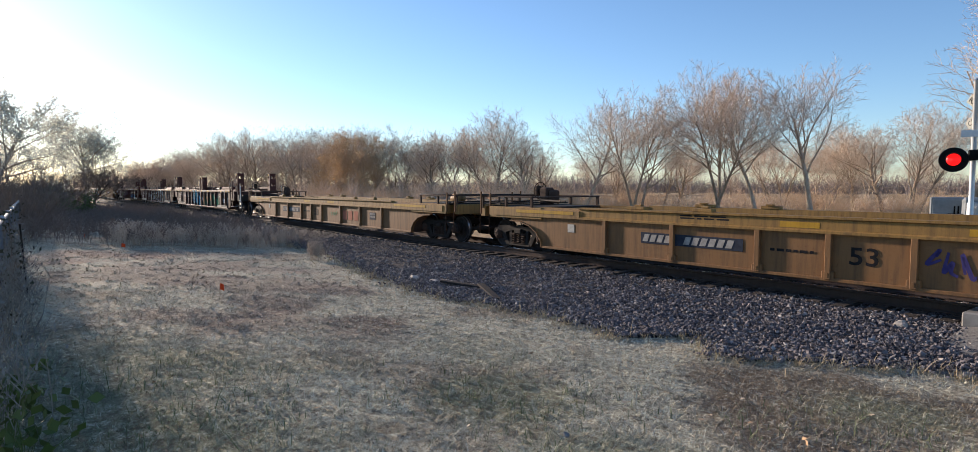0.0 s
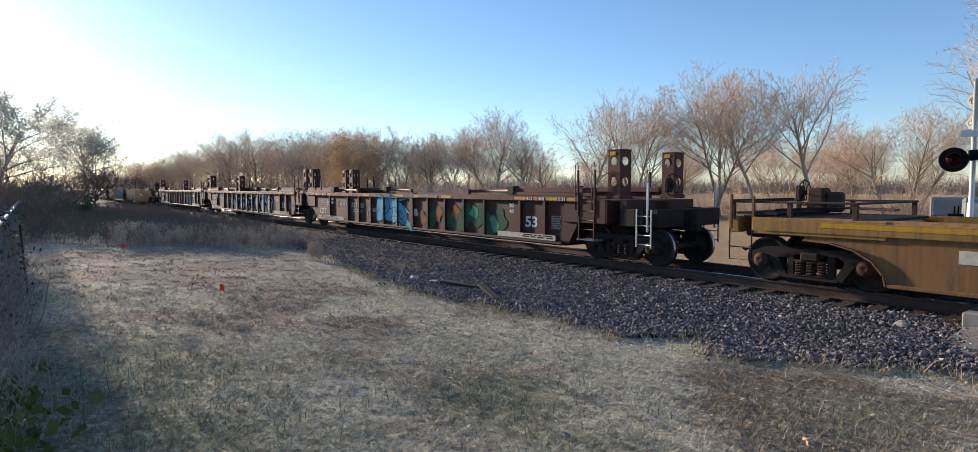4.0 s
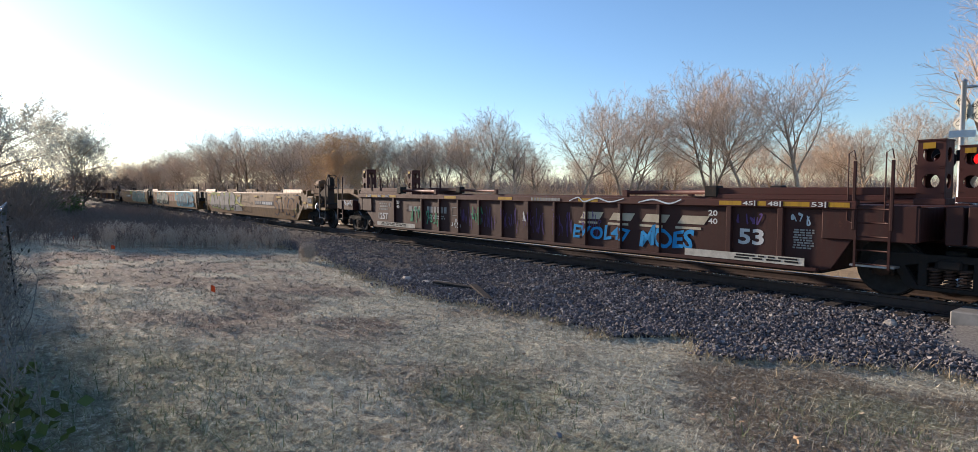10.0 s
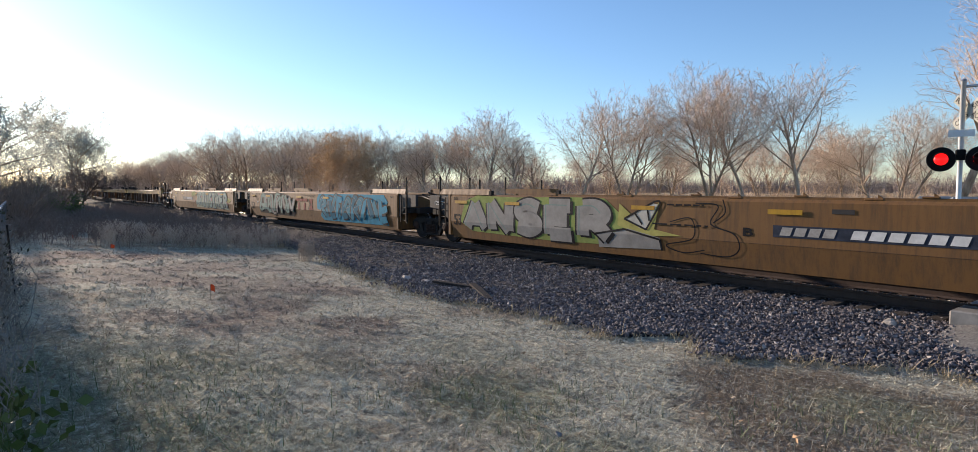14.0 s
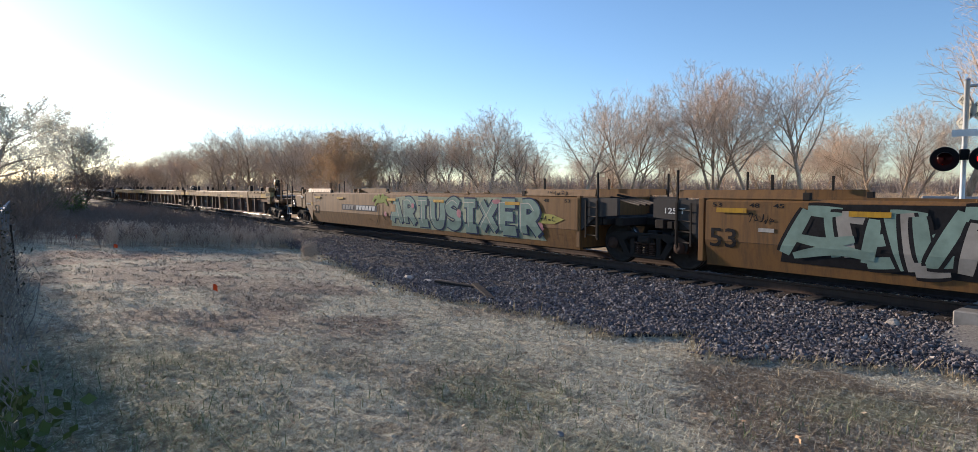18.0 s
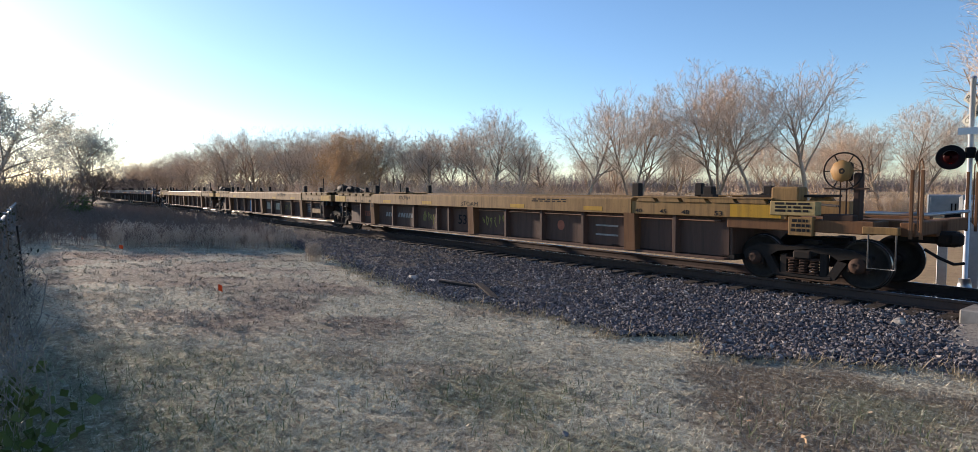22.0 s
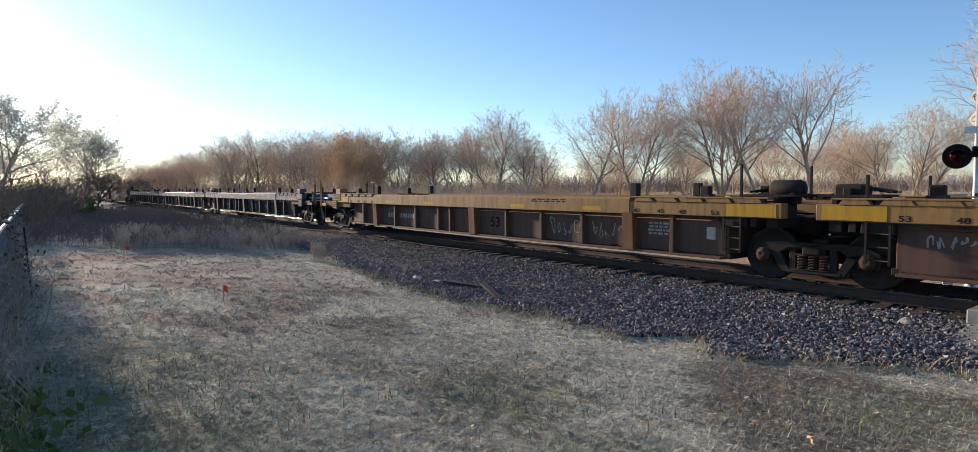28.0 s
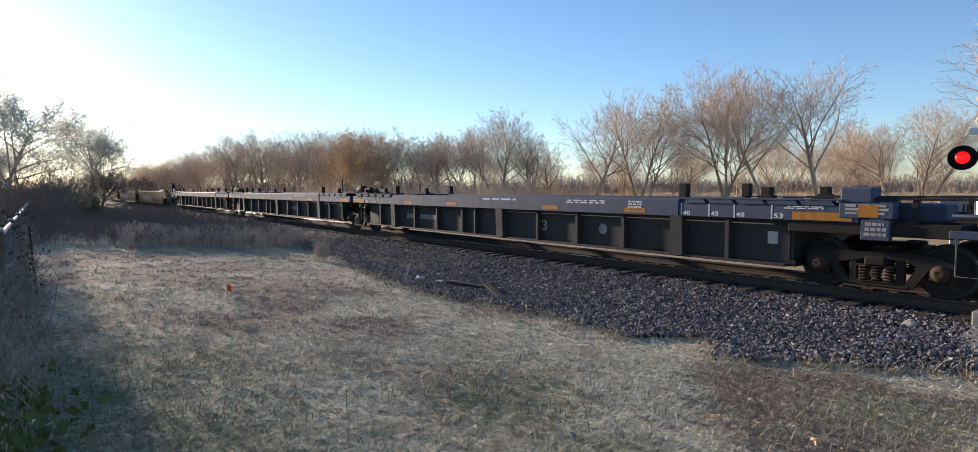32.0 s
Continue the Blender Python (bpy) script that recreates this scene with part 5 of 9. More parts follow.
    for s in (-1, 1):
        g.box(s * 0.50, s * 0.58, -0.86, 0.86, 0.36, 0.44, 0.01)
        g.box(-0.15, 0.15, s * 0.62, s * 0.80, 0.70, 0.79, 0.02)
    out["bolster"] = g.mesh("truck", M["iron"])
    return out


TRUCK = truck_meshes()
wheelsets = []      # (object, radius) of every turning wheelset


def truck(car, x, size="small"):
    base = part("truck", TRUCK["bolster"], None, car, "dark sooty four-wheel truck")
    base.location = (x, 0, 0)
    r = 0.483 if size == "large" else 0.42
    for nm in ("frame_near", "frame_far", "springs_near", "springs_far"):
        part(TRUCK[nm].name.split(".")[0], TRUCK[nm], None, base).location = (0, 0, r - 0.46)
    for s in (-1, 1):
        w = part("wheelset", TRUCK["wheelset_" + size], None, base)
        w.location = (s * 0.915, 0, r)
        w["spin"] = r
        wheelsets.append((w, s * 0.915, r))
        for side in (-1, 1):
            part("bearing_cap", TRUCK["cap_" + size, side], None, base).location = (s * 0.915, 0, r)
            part("tread", TRUCK["tread_" + size, side], None, base, "worn bright wheel tread").location = (s * 0.915, 0, r)
    return base


def coupler(car, s, x):
    g = Geo().box(s * (x - 0.9), s * (x - 0.16), -0.09, 0.09, 0.80, 0.98, 0.02)
    g.box(s * (x - 0.28), s * (x + 0.06), -0.17, 0.14, 0.76, 1.02, 0.06).box(s * (x - 0.06), s * (x + 0.12), -0.20, -0.04, 0.78, 1.0, 0.04)
    part("coupler", g, M["iron"], car, "dark cast knuckle coupler")
    hose = [(s * (x - 0.35), -0.35, 0.72), (s * (x - 0.15), -0.36, 0.60), (s * (x + 0.05), -0.30, 0.50), (s * (x + 0.16), -0.20, 0.52)]
    part("air_hose", Geo().tube(hose, 0.026, 8), M["black"], car, "black rubber air hose")


def post(car, x, y, z0, z1, material, hoop=0.0):
    g = Geo().box(x - 0.022, x + 0.022, y - 0.022, y + 0.022, z0, z1, 0.005)
    if hoop:
        g.tube([(x, y, z0 + 0.1), (x - hoop, y, z0 + 0.15), (x - hoop, y, z1 + 0.12), (x - 0.02, y, z1 + 0.18), (x + 0.01, y, z1 + 0.02)], 0.011, 6)
    return part("handrail_post", g, material, car)


def rail_bar(car, pts, material, r=0.014, name="handrail"):
    return part(name, Geo().tube(pts, r, 7), material, car)


def ladder(car, x0, x1, y, z0, z1, rungs, material):
    g = Geo()
    for x in (x0, x1):
        g.box(x - 0.018, x + 0.018, y - 0.012, y + 0.012, z0, z1)
    for i in range(rungs):
        z = z0 + (z1 - z0) * (i + 0.3) / rungs
        g.tube([(x0, y, z), (x1, y, z)], 0.012, 6)
    return part("ladder", g, material, car)


def grating(car, x0, x1, y0, y1, z, material):
    g = Geo()
    for y in (y0, y1 - 0.03):
        g.box(x0, x1, y, y + 0.03, z - 0.04, z)
    n = int((x1 - x0) / 0.05)
    for i in range(n + 1):
        x = x0 + (x1 - x0) * i / n
        g.box(x - 0.006, x + 0.006, y0 + 0.03, y1 - 0.03, z - 0.03, z - 0.003)
    return tagged(part("walkway", g, material, car), kind="stuff")


def pipes(car, x0, x1, y, z, material):
    g = Geo()
    for i in range(3):
        g.tube([(x0, y + i * 0.09, z), (x0 + (x1 - x0) * 0.4, y + i * 0.09, z + 0.02), (x1, y + i * 0.09 + 0.05, z - 0.05)], 0.02, 7)
    return part("brake_pipe", g, material, car)


def deck_frame(car, s, x0, x1, z, material):
    """A raised walkway frame on legs round an end deck."""
    for side in (-1, 1):
        part("walkway_rail", Geo().box(s * x0, s * x1, side * 1.34, side * 1.22, z - 0.04, z, 0.006), material, car)
        for x in (x0 + 0.05, (x0 + x1) / 2, x1 - 0.05):
            part("walkway_leg", Geo().box(s * (x - 0.04), s * (x + 0.04), side * 1.32, side * 1.26, 1.18, z - 0.03, 0.006), material, car)
    for x in (x0 + 0.05, x1 - 0.05):
        part("walkway_beam", Geo().box(s * (x - 0.05), s * (x + 0.05), -1.22, 1.22, z - 0.04, z - 0.004, 0.006), material, car)


def air_tank(car, x, y, z, ln, r, material):
    g = Geo().lathe([(r * 0.3, -ln / 2 - 0.07), (r * 0.8, -ln / 2 - 0.03), (r, -ln / 2 + 0.03), (r, ln / 2 - 0.03), (r * 0.8, ln / 2 + 0.03), (r * 0.3, ln / 2 + 0.07)], (x, y, z), "x", 18)
    t = part("air_tank", g, material, car, "dark round brake air tank")
    part("bracket", Geo().box(x - ln * 0.35, x - ln * 0.22, y - r * 0.9, y + r * 0.9, z - r - 0.12, z - r * 0.2, 0.01).box(x + ln * 0.22, x + ln * 0.35, y - r * 0.9, y + r * 0.9, z - r - 0.12, z - r * 0.2, 0.01), material, t)


def brake_wheel(car, x, y, z, r, material, axis="x"):
    pts = []
    for i in range(25):
        w = 2 * math.pi * i / 24
        pts.append((x, y + r * math.cos(w), z + r * math.sin(w)) if axis == "x" else (x + r * math.cos(w), y, z + r * math.sin(w)))
    g = Geo().tube(pts, 0.014, 7, False)
    for i in range(6):
        w = math.pi * i / 3
        q = (x + 0.03, y + r * math.cos(w), z + r * math.sin(w)) if axis == "x" else (x + r * math.cos(w), y + 0.03, z + r * math.sin(w))
        g.tube([(x, y, z), q], 0.010, 6)
    g.lathe([(0.05, -0.05), (0.05, 0.05)], (x, y, z), axis, 10)
    w = part("brake_wheel", g, material, car, "round spoked hand-brake wheel")
    box = Geo().box(x - 0.16, x - 0.03, y - 0.11, y + 0.11, z - 0.17, z + 0.15, 0.03) if axis == "x" else Geo().box(x - 0.11, x + 0.11, y + 0.05, y + 0.17, z - 0.17, z + 0.15, 0.03)
    part("brake_gear_box", box, material, car)


def well_floor(car, half, z, y_in, material):
    """Floor beams and the cross members of the open well."""
    g = Geo().box(-half, half, -y_in, -y_in + 0.35, z, z + 0.09, 0.01).box(-half, half, y_in - 0.35, y_in, z, z + 0.09, 0.01)
    for i in range(7):
        x = -half + (2 * half) * i / 6
        g.box(x - 0.14, x + 0.14, -y_in, y_in, z + 0.01, z + 0.12, 0.01)
    part("well_floor", g, material, car)


def bulkhead(car, s, x, y, z0, z1, material):
    part("bulkhead", Geo().box(s * x, s * (x + 0.06), -y, y, z0, z1, 0.01), material, car)


def end_platform(car, s, x0, x1, z0, z1, y, material):
    """The deck over an end truck: centre sill, side sills, end sill and cross members, each a part."""
    part("centre_sill", Geo().box(s * x0, s * x1, -0.28, 0.28, z0 - 0.05, z1 - 0.02, 0.02), material, car)
    for side in (-1, 1):
        part("deck_sill", Geo().box(s * x0, s * (x1 - 0.55), side * (y - 0.16), side * y, z0, z1, 0.015), material, car)
    part("end_beam", Geo().box(s * (x1 - 0.22), s * x1, -y + 0.1, y - 0.1, z0, z1, 0.015), material, car)
    for i in range(3):
        x = x0 + (x1 - 0.3 - x0) * (i + 0.5) / 3
        part("cross_member", Geo().box(s * (x - 0.06), s * (x + 0.06), -y + 0.004, y - 0.004, z0 + 0.02, z1 - 0.03, 0.01), material, car)


def yellow_car(name, x, scratch):
    """Single well car with an ochre body: deep side, flanged posts, arched cut-out over each truck."""
    car = thing(name, "ochre yellow single-unit container well car, empty, paint faded", "railway car", "cars of the freight train")
    car["origin"] = x
    Y = 1.40
    ys, yp = M["yellow_sill"], M["yellow_side"]
    arch = [(8.28, 0.22), (8.33, 0.40), (8.50, 0.60), (8.78, 0.76), (9.15, 0.85), (9.6, 0.88)]
    for side, nm in ((-1, "side_panel"), (1, "side_panel")):
        g = Geo()
        outline = [(-8.28, 0.22), (8.28, 0.22)] + arch[1:] + [(9.6, 1.02), (-9.6, 1.02)] + [(-a, b) for a, b in reversed(arch[1:])]
        top = [(a, 1.02) for a, b in arch]
        g.box(-8.28, 8.28, side * (Y - 0.05), side * (Y - 0.10), 0.22, 1.02)
        for sx in (-1, 1):
            for i in range(len(arch) - 1):
                g.plate([(sx * arch[i][0], arch[i][1]), (sx * arch[i + 1][0], arch[i + 1][1]), (sx * top[i + 1][0], 1.02), (sx * top[i][0], 1.02)], side * (Y - 0.05), side * (Y - 0.10))
        panel = part(nm, g, yp, car)
        for sx in (-1, 1):
            g = Geo()
            for i in range(len(arch) - 1):
                (a, b), (c, d) = arch[i], arch[i + 1]
                g.add([(sx * a, side * (Y - 0.10), b), (sx * c, side * (Y - 0.10), d), (sx * c, side * (Y + 0.015), d), (sx * a, side * (Y + 0.015), b),
                       (sx * a + sx * 0.02, side * (Y - 0.10), b - 0.02), (sx * c + sx * 0.005, side * (Y - 0.10), d - 0.025), (sx * c + sx * 0.005, side * (Y + 0.015), d - 0.025), (sx * a + sx * 0.02, side * (Y + 0.015), b - 0.02)],
                      [(0, 1, 2, 3), (4, 7, 6, 5), (3, 2, 6, 7), (0, 4, 5, 1)])
            part("arch_flange", welded(g), yp, car)
        part("bottom_sill", Geo().box(-8.28, 8.28, side * (Y - 0.12), side * (Y + 0.01), 0.19, 0.25, 0.008), yp, car)
        sill = Geo().along([(side * (Y - 0.14), 1.0), (side * (Y + 0.03), 1.0), (side * (Y + 0.03), 1.04), (side * (Y - 0.01), 1.06), (side * (Y - 0.01), 1.23), (side * (Y + 0.03), 1.25), (side * (Y + 0.03), 1.29), (side * (Y - 0.14), 1.29)], -6.9, 6.9)
        part("top_sill", sill, ys, car)
        for sx in (-1, 1):
            end = Geo().along([(side * (Y - 0.16), 1.0), (side * (Y + 0.02), 1.0), (side * (Y + 0.02), 1.19), (side * (Y - 0.16), 1.26)], sx * 6.9, sx * 10.35)
            part("end_sill", end, ys, car)
            part("safety_strip", Geo().box(sx * 7.1, sx * 9.3, side * (Y + 0.022), side * (Y + 0.026), 1.10, 1.18), M["reflective"], car, "yellow safety strip")
        for x_ in (-6.08, -4.2, -2.31, -1.04, 0.23, 2.31, 4.2, 6.08):
            g = Geo().box(x_ - 0.05, x_ + 0.05, side * (Y - 0.06), side * (Y + 0.03), 0.22, 1.01, 0.008)
            g.box(x_ - 0.10, x_ + 0.10, side * (Y - 0.06), side * (Y + 0.012), 0.22, 0.36, 0.008).box(x_ - 0.015, x_ + 0.015, side * (Y + 0.03), side * (Y + 0.04), 0.26, 0.33)
            part("side_post", g, yp, car)
    well_floor(car, 8.2, 0.20, 1.3, M["dark_panel"])
    for s in (-1, 1):
        bulkhead(car, s, 8.28, 1.30, 0.24, 1.05, M["dark_panel"])
        end_platform(car, s, 8.3, 11.1, 0.93, 1.24, 1.40, ys)
        truck(car, s * 9.62, "small")
        coupler(car, s, 11.25)
        grating(car, s * 10.5 - 0.4, s * 10.5 + 0.4, -1.35, 1.35, 1.33, M["iron"])
        for yy in (-1.36, 1.36):
            post(car, s * 11.0, yy, 1.0, 1.66, M["rust_orange"])
            post(car, s * 10.55, yy, 1.0, 1.62, M["rust_orange"])
        rail_bar(car, [(s * 11.0, -1.36, 1.55), (s * 11.0, 1.36, 1.55)], M["iron"])
        for yy in (-1.40, 1.40):
            rail_bar(car, [(s * 10.55, yy, 1.0), (s * 10.55, yy, 0.42), (s * 11.0, yy, 0.42), (s * 11.0, yy, 1.0)], M["rust_iron"], 0.014, "step_iron")
            rail_bar(car, [(s * 10.55, yy, 0.66), (s * 11.0, yy, 0.66)], M["rust_iron"], 0.012, "step_rung")
        deck_frame(car, s, 8.75, 11.05, 1.54, M["rust_iron"])
        part("deck_plate", Geo().box(s * 8.5, s * 10.9, -1.1, 1.1, 1.22, 1.26, 0.01), M["iron"], car)
        for x_, w in ((5.2, 0.25), (3.5, 0.22)):
            part("container_guide", Geo().box(s * x_ - w, s * x_ + w, -1.40, -1.24, 1.29, 1.36, 0.01).box(s * x_ - w * 0.4, s * x_ + w * 0.4, -1.30, -1.20, 1.36, 1.40, 0.01), ys, car)
            part("container_guide", Geo().box(s * x_ - w, s * x_ + w, 1.24, 1.40, 1.29, 1.36, 0.01).box(s * x_ - w * 0.4, s * x_ + w * 0.4, 1.20, 1.30, 1.36, 1.40, 0.01), ys, car)
    # brake rigging on the decks
    air_tank(car, 10.0, -0.55, 1.42, 0.5, 0.16, M["tan_sill"])
    pipes(car, -8.5, -10.6, -0.5, 1.40, M["iron"])
    pipes(car, 8.5, 10.6, 0.4, 1.36, M["iron"])
    brake_wheel(car, -10.55, 0.6, 1.68, 0.26, M["rust_iron"])
    part("brake_stand", Geo().box(-10.45, -10.1, 0.45, 0.8, 1.2, 1.78, 0.05).box(-10.1, -9.8, 0.5, 0.75, 1.3, 1.7, 0.05), M["rust_iron"], car)
    # marks: number block, 53, placards
    y = -(Y + 0.004) + 0.05 - 0.005
    patch("number_block", -5.05, -2.62, 0.56, 0.80, y, M["navy"], car, "dark number block with pale marks")
    bars("number_mark", 4, -5.0, -4.25, 0.60, 0.76, y - 0.004, M["dull_white"], car)
    bars("number_mark", 6, -3.95, -2.8, 0.60, 0.76, y - 0.004, M["dull_white"], car)
    lettering("lettering", "53", -0.72, -0.28, 0.50, 0.80, y, M["black"], car, 0.012)
    patch("placard", -7.35, -7.12, 0.66, 0.86, y, M["placard"], car)
    patch("placard", 5.0, 5.5, 0.52, 0.80, y, M["navy"], car)
    lines("small_print", 2, 5.04, 5.46, 0.56, 0.77, y - 0.004, M["dull_white"], car, 3)
    lines("small_print", 1, -2.1, -1.3, 0.60, 0.68, y, M["black"], car, 4)
    lines("small_print", 2, -4.1, -2.9, 1.12, 1.22, -(Y - 0.01) - 0.003, M["black"], car, 5)
    patch("safety_strip", -1.9, -1.2, 1.08, 1.18, -(Y - 0.01) - 0.004, M["reflective"], car)
    patch("safety_strip", 0.9, 1.6, 1.08, 1.18, -(Y - 0.01) - 0.004, M["reflective"], car)
    bars("faded_lettering", 3, 2.5, 4.1, 0.42, 0.80, y, M["red_faded"], car, 0.0, 0.3, "faded red painted lettering")
    if scratch:
        scrawl("graffiti", 0.35, 1.25, 0.42, 0.86, y - 0.002, M["purple_spray"], car, 5, 0.06, 4)
        scrawl("graffiti", 1.3, 2.2, 0.45, 0.80, y - 0.002, M["purple_spray"], car, 8, 0.05, 3)
    else:
        scrawl("graffiti", 1.2, 1.9, 0.5, 0.75, y - 0.002, M["green_spray"], car, 6, 0.03, 4)
    return car


for nm, col in (("red_faded", (0.42, 0.16, 0.10)), ("purple_spray", (0.06, 0.05, 0.16)), ("green_spray", (0.10, 0.30, 0.17)), ("blue_spray", (0.05, 0.27, 0.55)), ("cyan_spray", (0.06, 0.26, 0.36)),
                ("cyan_light", (0.16, 0.43, 0.54)), ("navy_spray", (0.03, 0.06, 0.13)), ("ink_spray", (0.02, 0.035, 0.075)), ("cream_spray", (0.52, 0.45, 0.33)), ("white_spray", (0.58, 0.62, 0.64)), ("silver_spray", (0.30, 0.28, 0.25)),
                ("mint_spray", (0.20, 0.28, 0.24)), ("lime_spray", (0.26, 0.30, 0.09)), ("teal_spray", (0.07, 0.22, 0.28)), ("moss_spray", (0.045, 0.10, 0.06)), ("rust_spray", (0.28, 0.11, 0.04)),
                ("violet_spray", (0.13, 0.08, 0.20)), ("pink_spray", (0.42, 0.20, 0.22)), ("deep_teal", (0.03, 0.14, 0.20)), ("mint_pale", (0.30, 0.33, 0.24)), ("sign_cream", (0.50, 0.47, 0.40)), ("yellow_spray", (0.36, 0.33, 0.10)), ("bronze_spray", (0.22, 0.125, 0.065))):
    M[nm] = plain(nm, col, 0.75, 0, 0.22, 3)


def tower(car, x, y, z0, z1, material):
    """Upright box column with round holes cut through, on the car's end."""
    w, d = 0.18, 0.20
    g = Geo()
    holes = [(z0 + (z1 - z0) * f, 0.115) for f in (0.30, 0.76)]
    n = 16
    for face in ("y", "x"):
        for s in (-1, 1):
            half = w if face == "y" else d
            zs = [z0] + [a for c, r in holes for a in (c - 0.19, c + 0.19)] + [z1]
            strips_ = [(zs[0], zs[1]), (zs[2], zs[3]), (zs[4], zs[5])]

            def at(u, z, depth):
                return (x + u, y + s * (d - depth), z) if face == "y" else (x + s * (w - depth), y + u, z)
            for a, b in strips_:
                g.add([at(-half, a, 0), at(half, a, 0), at(half, b, 0), at(-half, b, 0)], [(0, 1, 2, 3)])
            for c, r in holes:
                ring, edge = [], []
                for i in range(n):
                    q = 2 * math.pi * i / n
                    ring.append((r * math.cos(q), c + r * math.sin(q)))
                    m_ = max(abs(math.cos(q)) / half, abs(math.sin(q)) / 0.19)
                    edge.append((math.cos(q) / m_, c + math.sin(q) / m_))
                v = [at(a, b, 0) for a, b in ring] + [at(a, b, 0) for a, b in edge] + [at(a, b, 0.02) for a, b in ring]
                g.add(v, [(i, (i + 1) % n, n + (i + 1) % n, n + i) for i in range(n)] + [(i, 2 * n + i, 2 * n + (i + 1) % n, (i + 1) % n) for i in range(n)])
    g.box(x - w - 0.01, x + w + 0.01, y - d - 0.01, y + d + 0.01, z1, z1 + 0.02)
    g.box(x - w - 0.03, x + w + 0.03, y - d - 0.03, y + d + 0.03, z0 - 0.1, z0, 0.01)
    t = part("tower", welded(g), material, car, "upright column with round holes")
    part("tower_mark", Geo().box(x - w * 0.6, x + w * 0.3, y - d - 0.014, y - d - 0.010, z1 - 0.12, z1 - 0.03), M["reflective"], t, "yellow mark")


def brown_unit(name, x, front, rear, style, truck_front):
    """One brown well unit: flanged posts, stepped guide rails at both ends, perforated towers over the trucks."""
    car = thing(name, "mineral brown articulated well unit, empty, covered in graffiti", "railway car", "cars of the freight train")
    car["origin"] = x
    Y, zb = 1.40, 0.36
    br, bs = M["brown"], M["brown_sill"]
    for side in (-1, 1):
        g = Geo().box(-8.0, 8.2, side * (Y - 0.06), side * (Y - 0.11), zb, 1.44)
        g.plate([(-8.0, zb), (-8.0, 1.44), (-9.3, 1.44), (-9.3, 1.12), (-8.9, 1.0), (-8.45, 0.72)], side * (Y - 0.06), side * (Y - 0.11))
        g.plate([(8.2, zb), (8.2, 1.44), (8.75, 1.44), (8.75, 0.98), (8.4, zb + 0.05)], side * (Y - 0.06), side * (Y - 0.11))
        part("side_panel", g, br, car)
        part("top_sill", Geo().box(-9.3, 8.8, side * (Y - 0.13), side * (Y + 0.02), 1.43, 1.57, 0.012), bs, car)
        part("bottom_sill", Geo().box(-8.0, 8.2, side * (Y - 0.14), side * (Y + 0.02), zb - 0.02, zb + 0.05, 0.01), br, car)
        for i in range(-4, 6):
            xx = -0.38 + i * 1.06
            wide = 0.10 if i == 1 else 0.04
            part("side_post", Geo().box(xx - wide, xx + wide, side * (Y - 0.07), side * (Y + 0.02), zb + 0.05, 1.43, 0.008), br, car)
        for xx in (-6.5, 6.55, 7.55):
            part("side_post", Geo().box(xx - 0.05, xx + 0.05, side * (Y - 0.07), side * (Y + 0.02), zb + 0.05, 1.43, 0.008), br, car)
        for s in (-1, 1):
            g = Geo().box(s * 6.15, s * 9.2, side * (Y - 0.22), side * (Y - 0.06), 1.66, 1.79, 0.012).box(s * 6.15, s * 9.2, side * (Y - 0.12), side * (Y - 0.02), 1.57, 1.665, 0.01)
            guide = part("guide_rail", g, bs, car)
            part("guide_end", Geo().box(s * 6.0, s * 6.28, side * (Y - 0.24), side * (Y - 0.0), 1.60, 1.83, 0.02), M["iron"], guide)
            part("tie_rod", Geo().tube([(s * 6.0, side * (Y - 0.14), 1.70), (s * 4.0, side * (Y - 0.14), 1.68)], 0.045, 8).box(s * 4.0, s * 3.85, side * (Y - 0.19), side * (Y - 0.09), 1.58, 1.74, 0.01), bs, guide)
    well_floor(car, 8.1, 0.30, 1.3, M["iron"])
    for s in (-1, 1):
        bulkhead(car, s, 8.2, 1.30, 0.34, 1.5, br)
        tx = 9.75 if s > 0 else -9.1
        end_platform(car, s, 8.25, abs(tx) + 0.45, 0.92, 1.50, 1.38, br)
        for yy in (-1.02, 1.02):
            tower(car, tx, yy, 1.62, 2.66 if style["tall"] else 2.5, bs)
    for yy in (-1.38, 1.38):
        for xx in (8.75, 9.3):
            post(car, xx, yy, 1.1, 2.22, br, 0.1)
        post(car, -7.6, yy * 0.97, 1.7, 2.15, br, 0.08)
        post(car, -8.3, yy * 0.97, 1.7, 2.15, br, 0.08)
        ladder(car, 8.78, 9.28, yy, 0.48, 1.6, 5, br)
    part("end_step", Geo().box(8.7, 9.35, -1.36, -1.1, 0.50, 0.53).box(8.7, 9.35, 1.1, 1.36, 0.50, 0.53), M["galv"], car)
    if truck_front:
        truck(car, 9.8, "small")
        coupler(car, 1, 11.2)
        end_platform(car, 1, 10.0, 11.0, 0.9, 1.3, 1.3, M["iron"])
        brake_wheel(car, 10.7, -0.3, 1.85, 0.25, M["iron"])
        for yy in (-1.3, 1.3):
            post(car, 10.8, yy, 0.8, 1.9, M["galv"], 0.0)
            ladder(car, 10.5, 10.9, yy, 0.45, 1.3, 4, M["galv"])
    truck(car, -9.8, "small" if rear else "large")
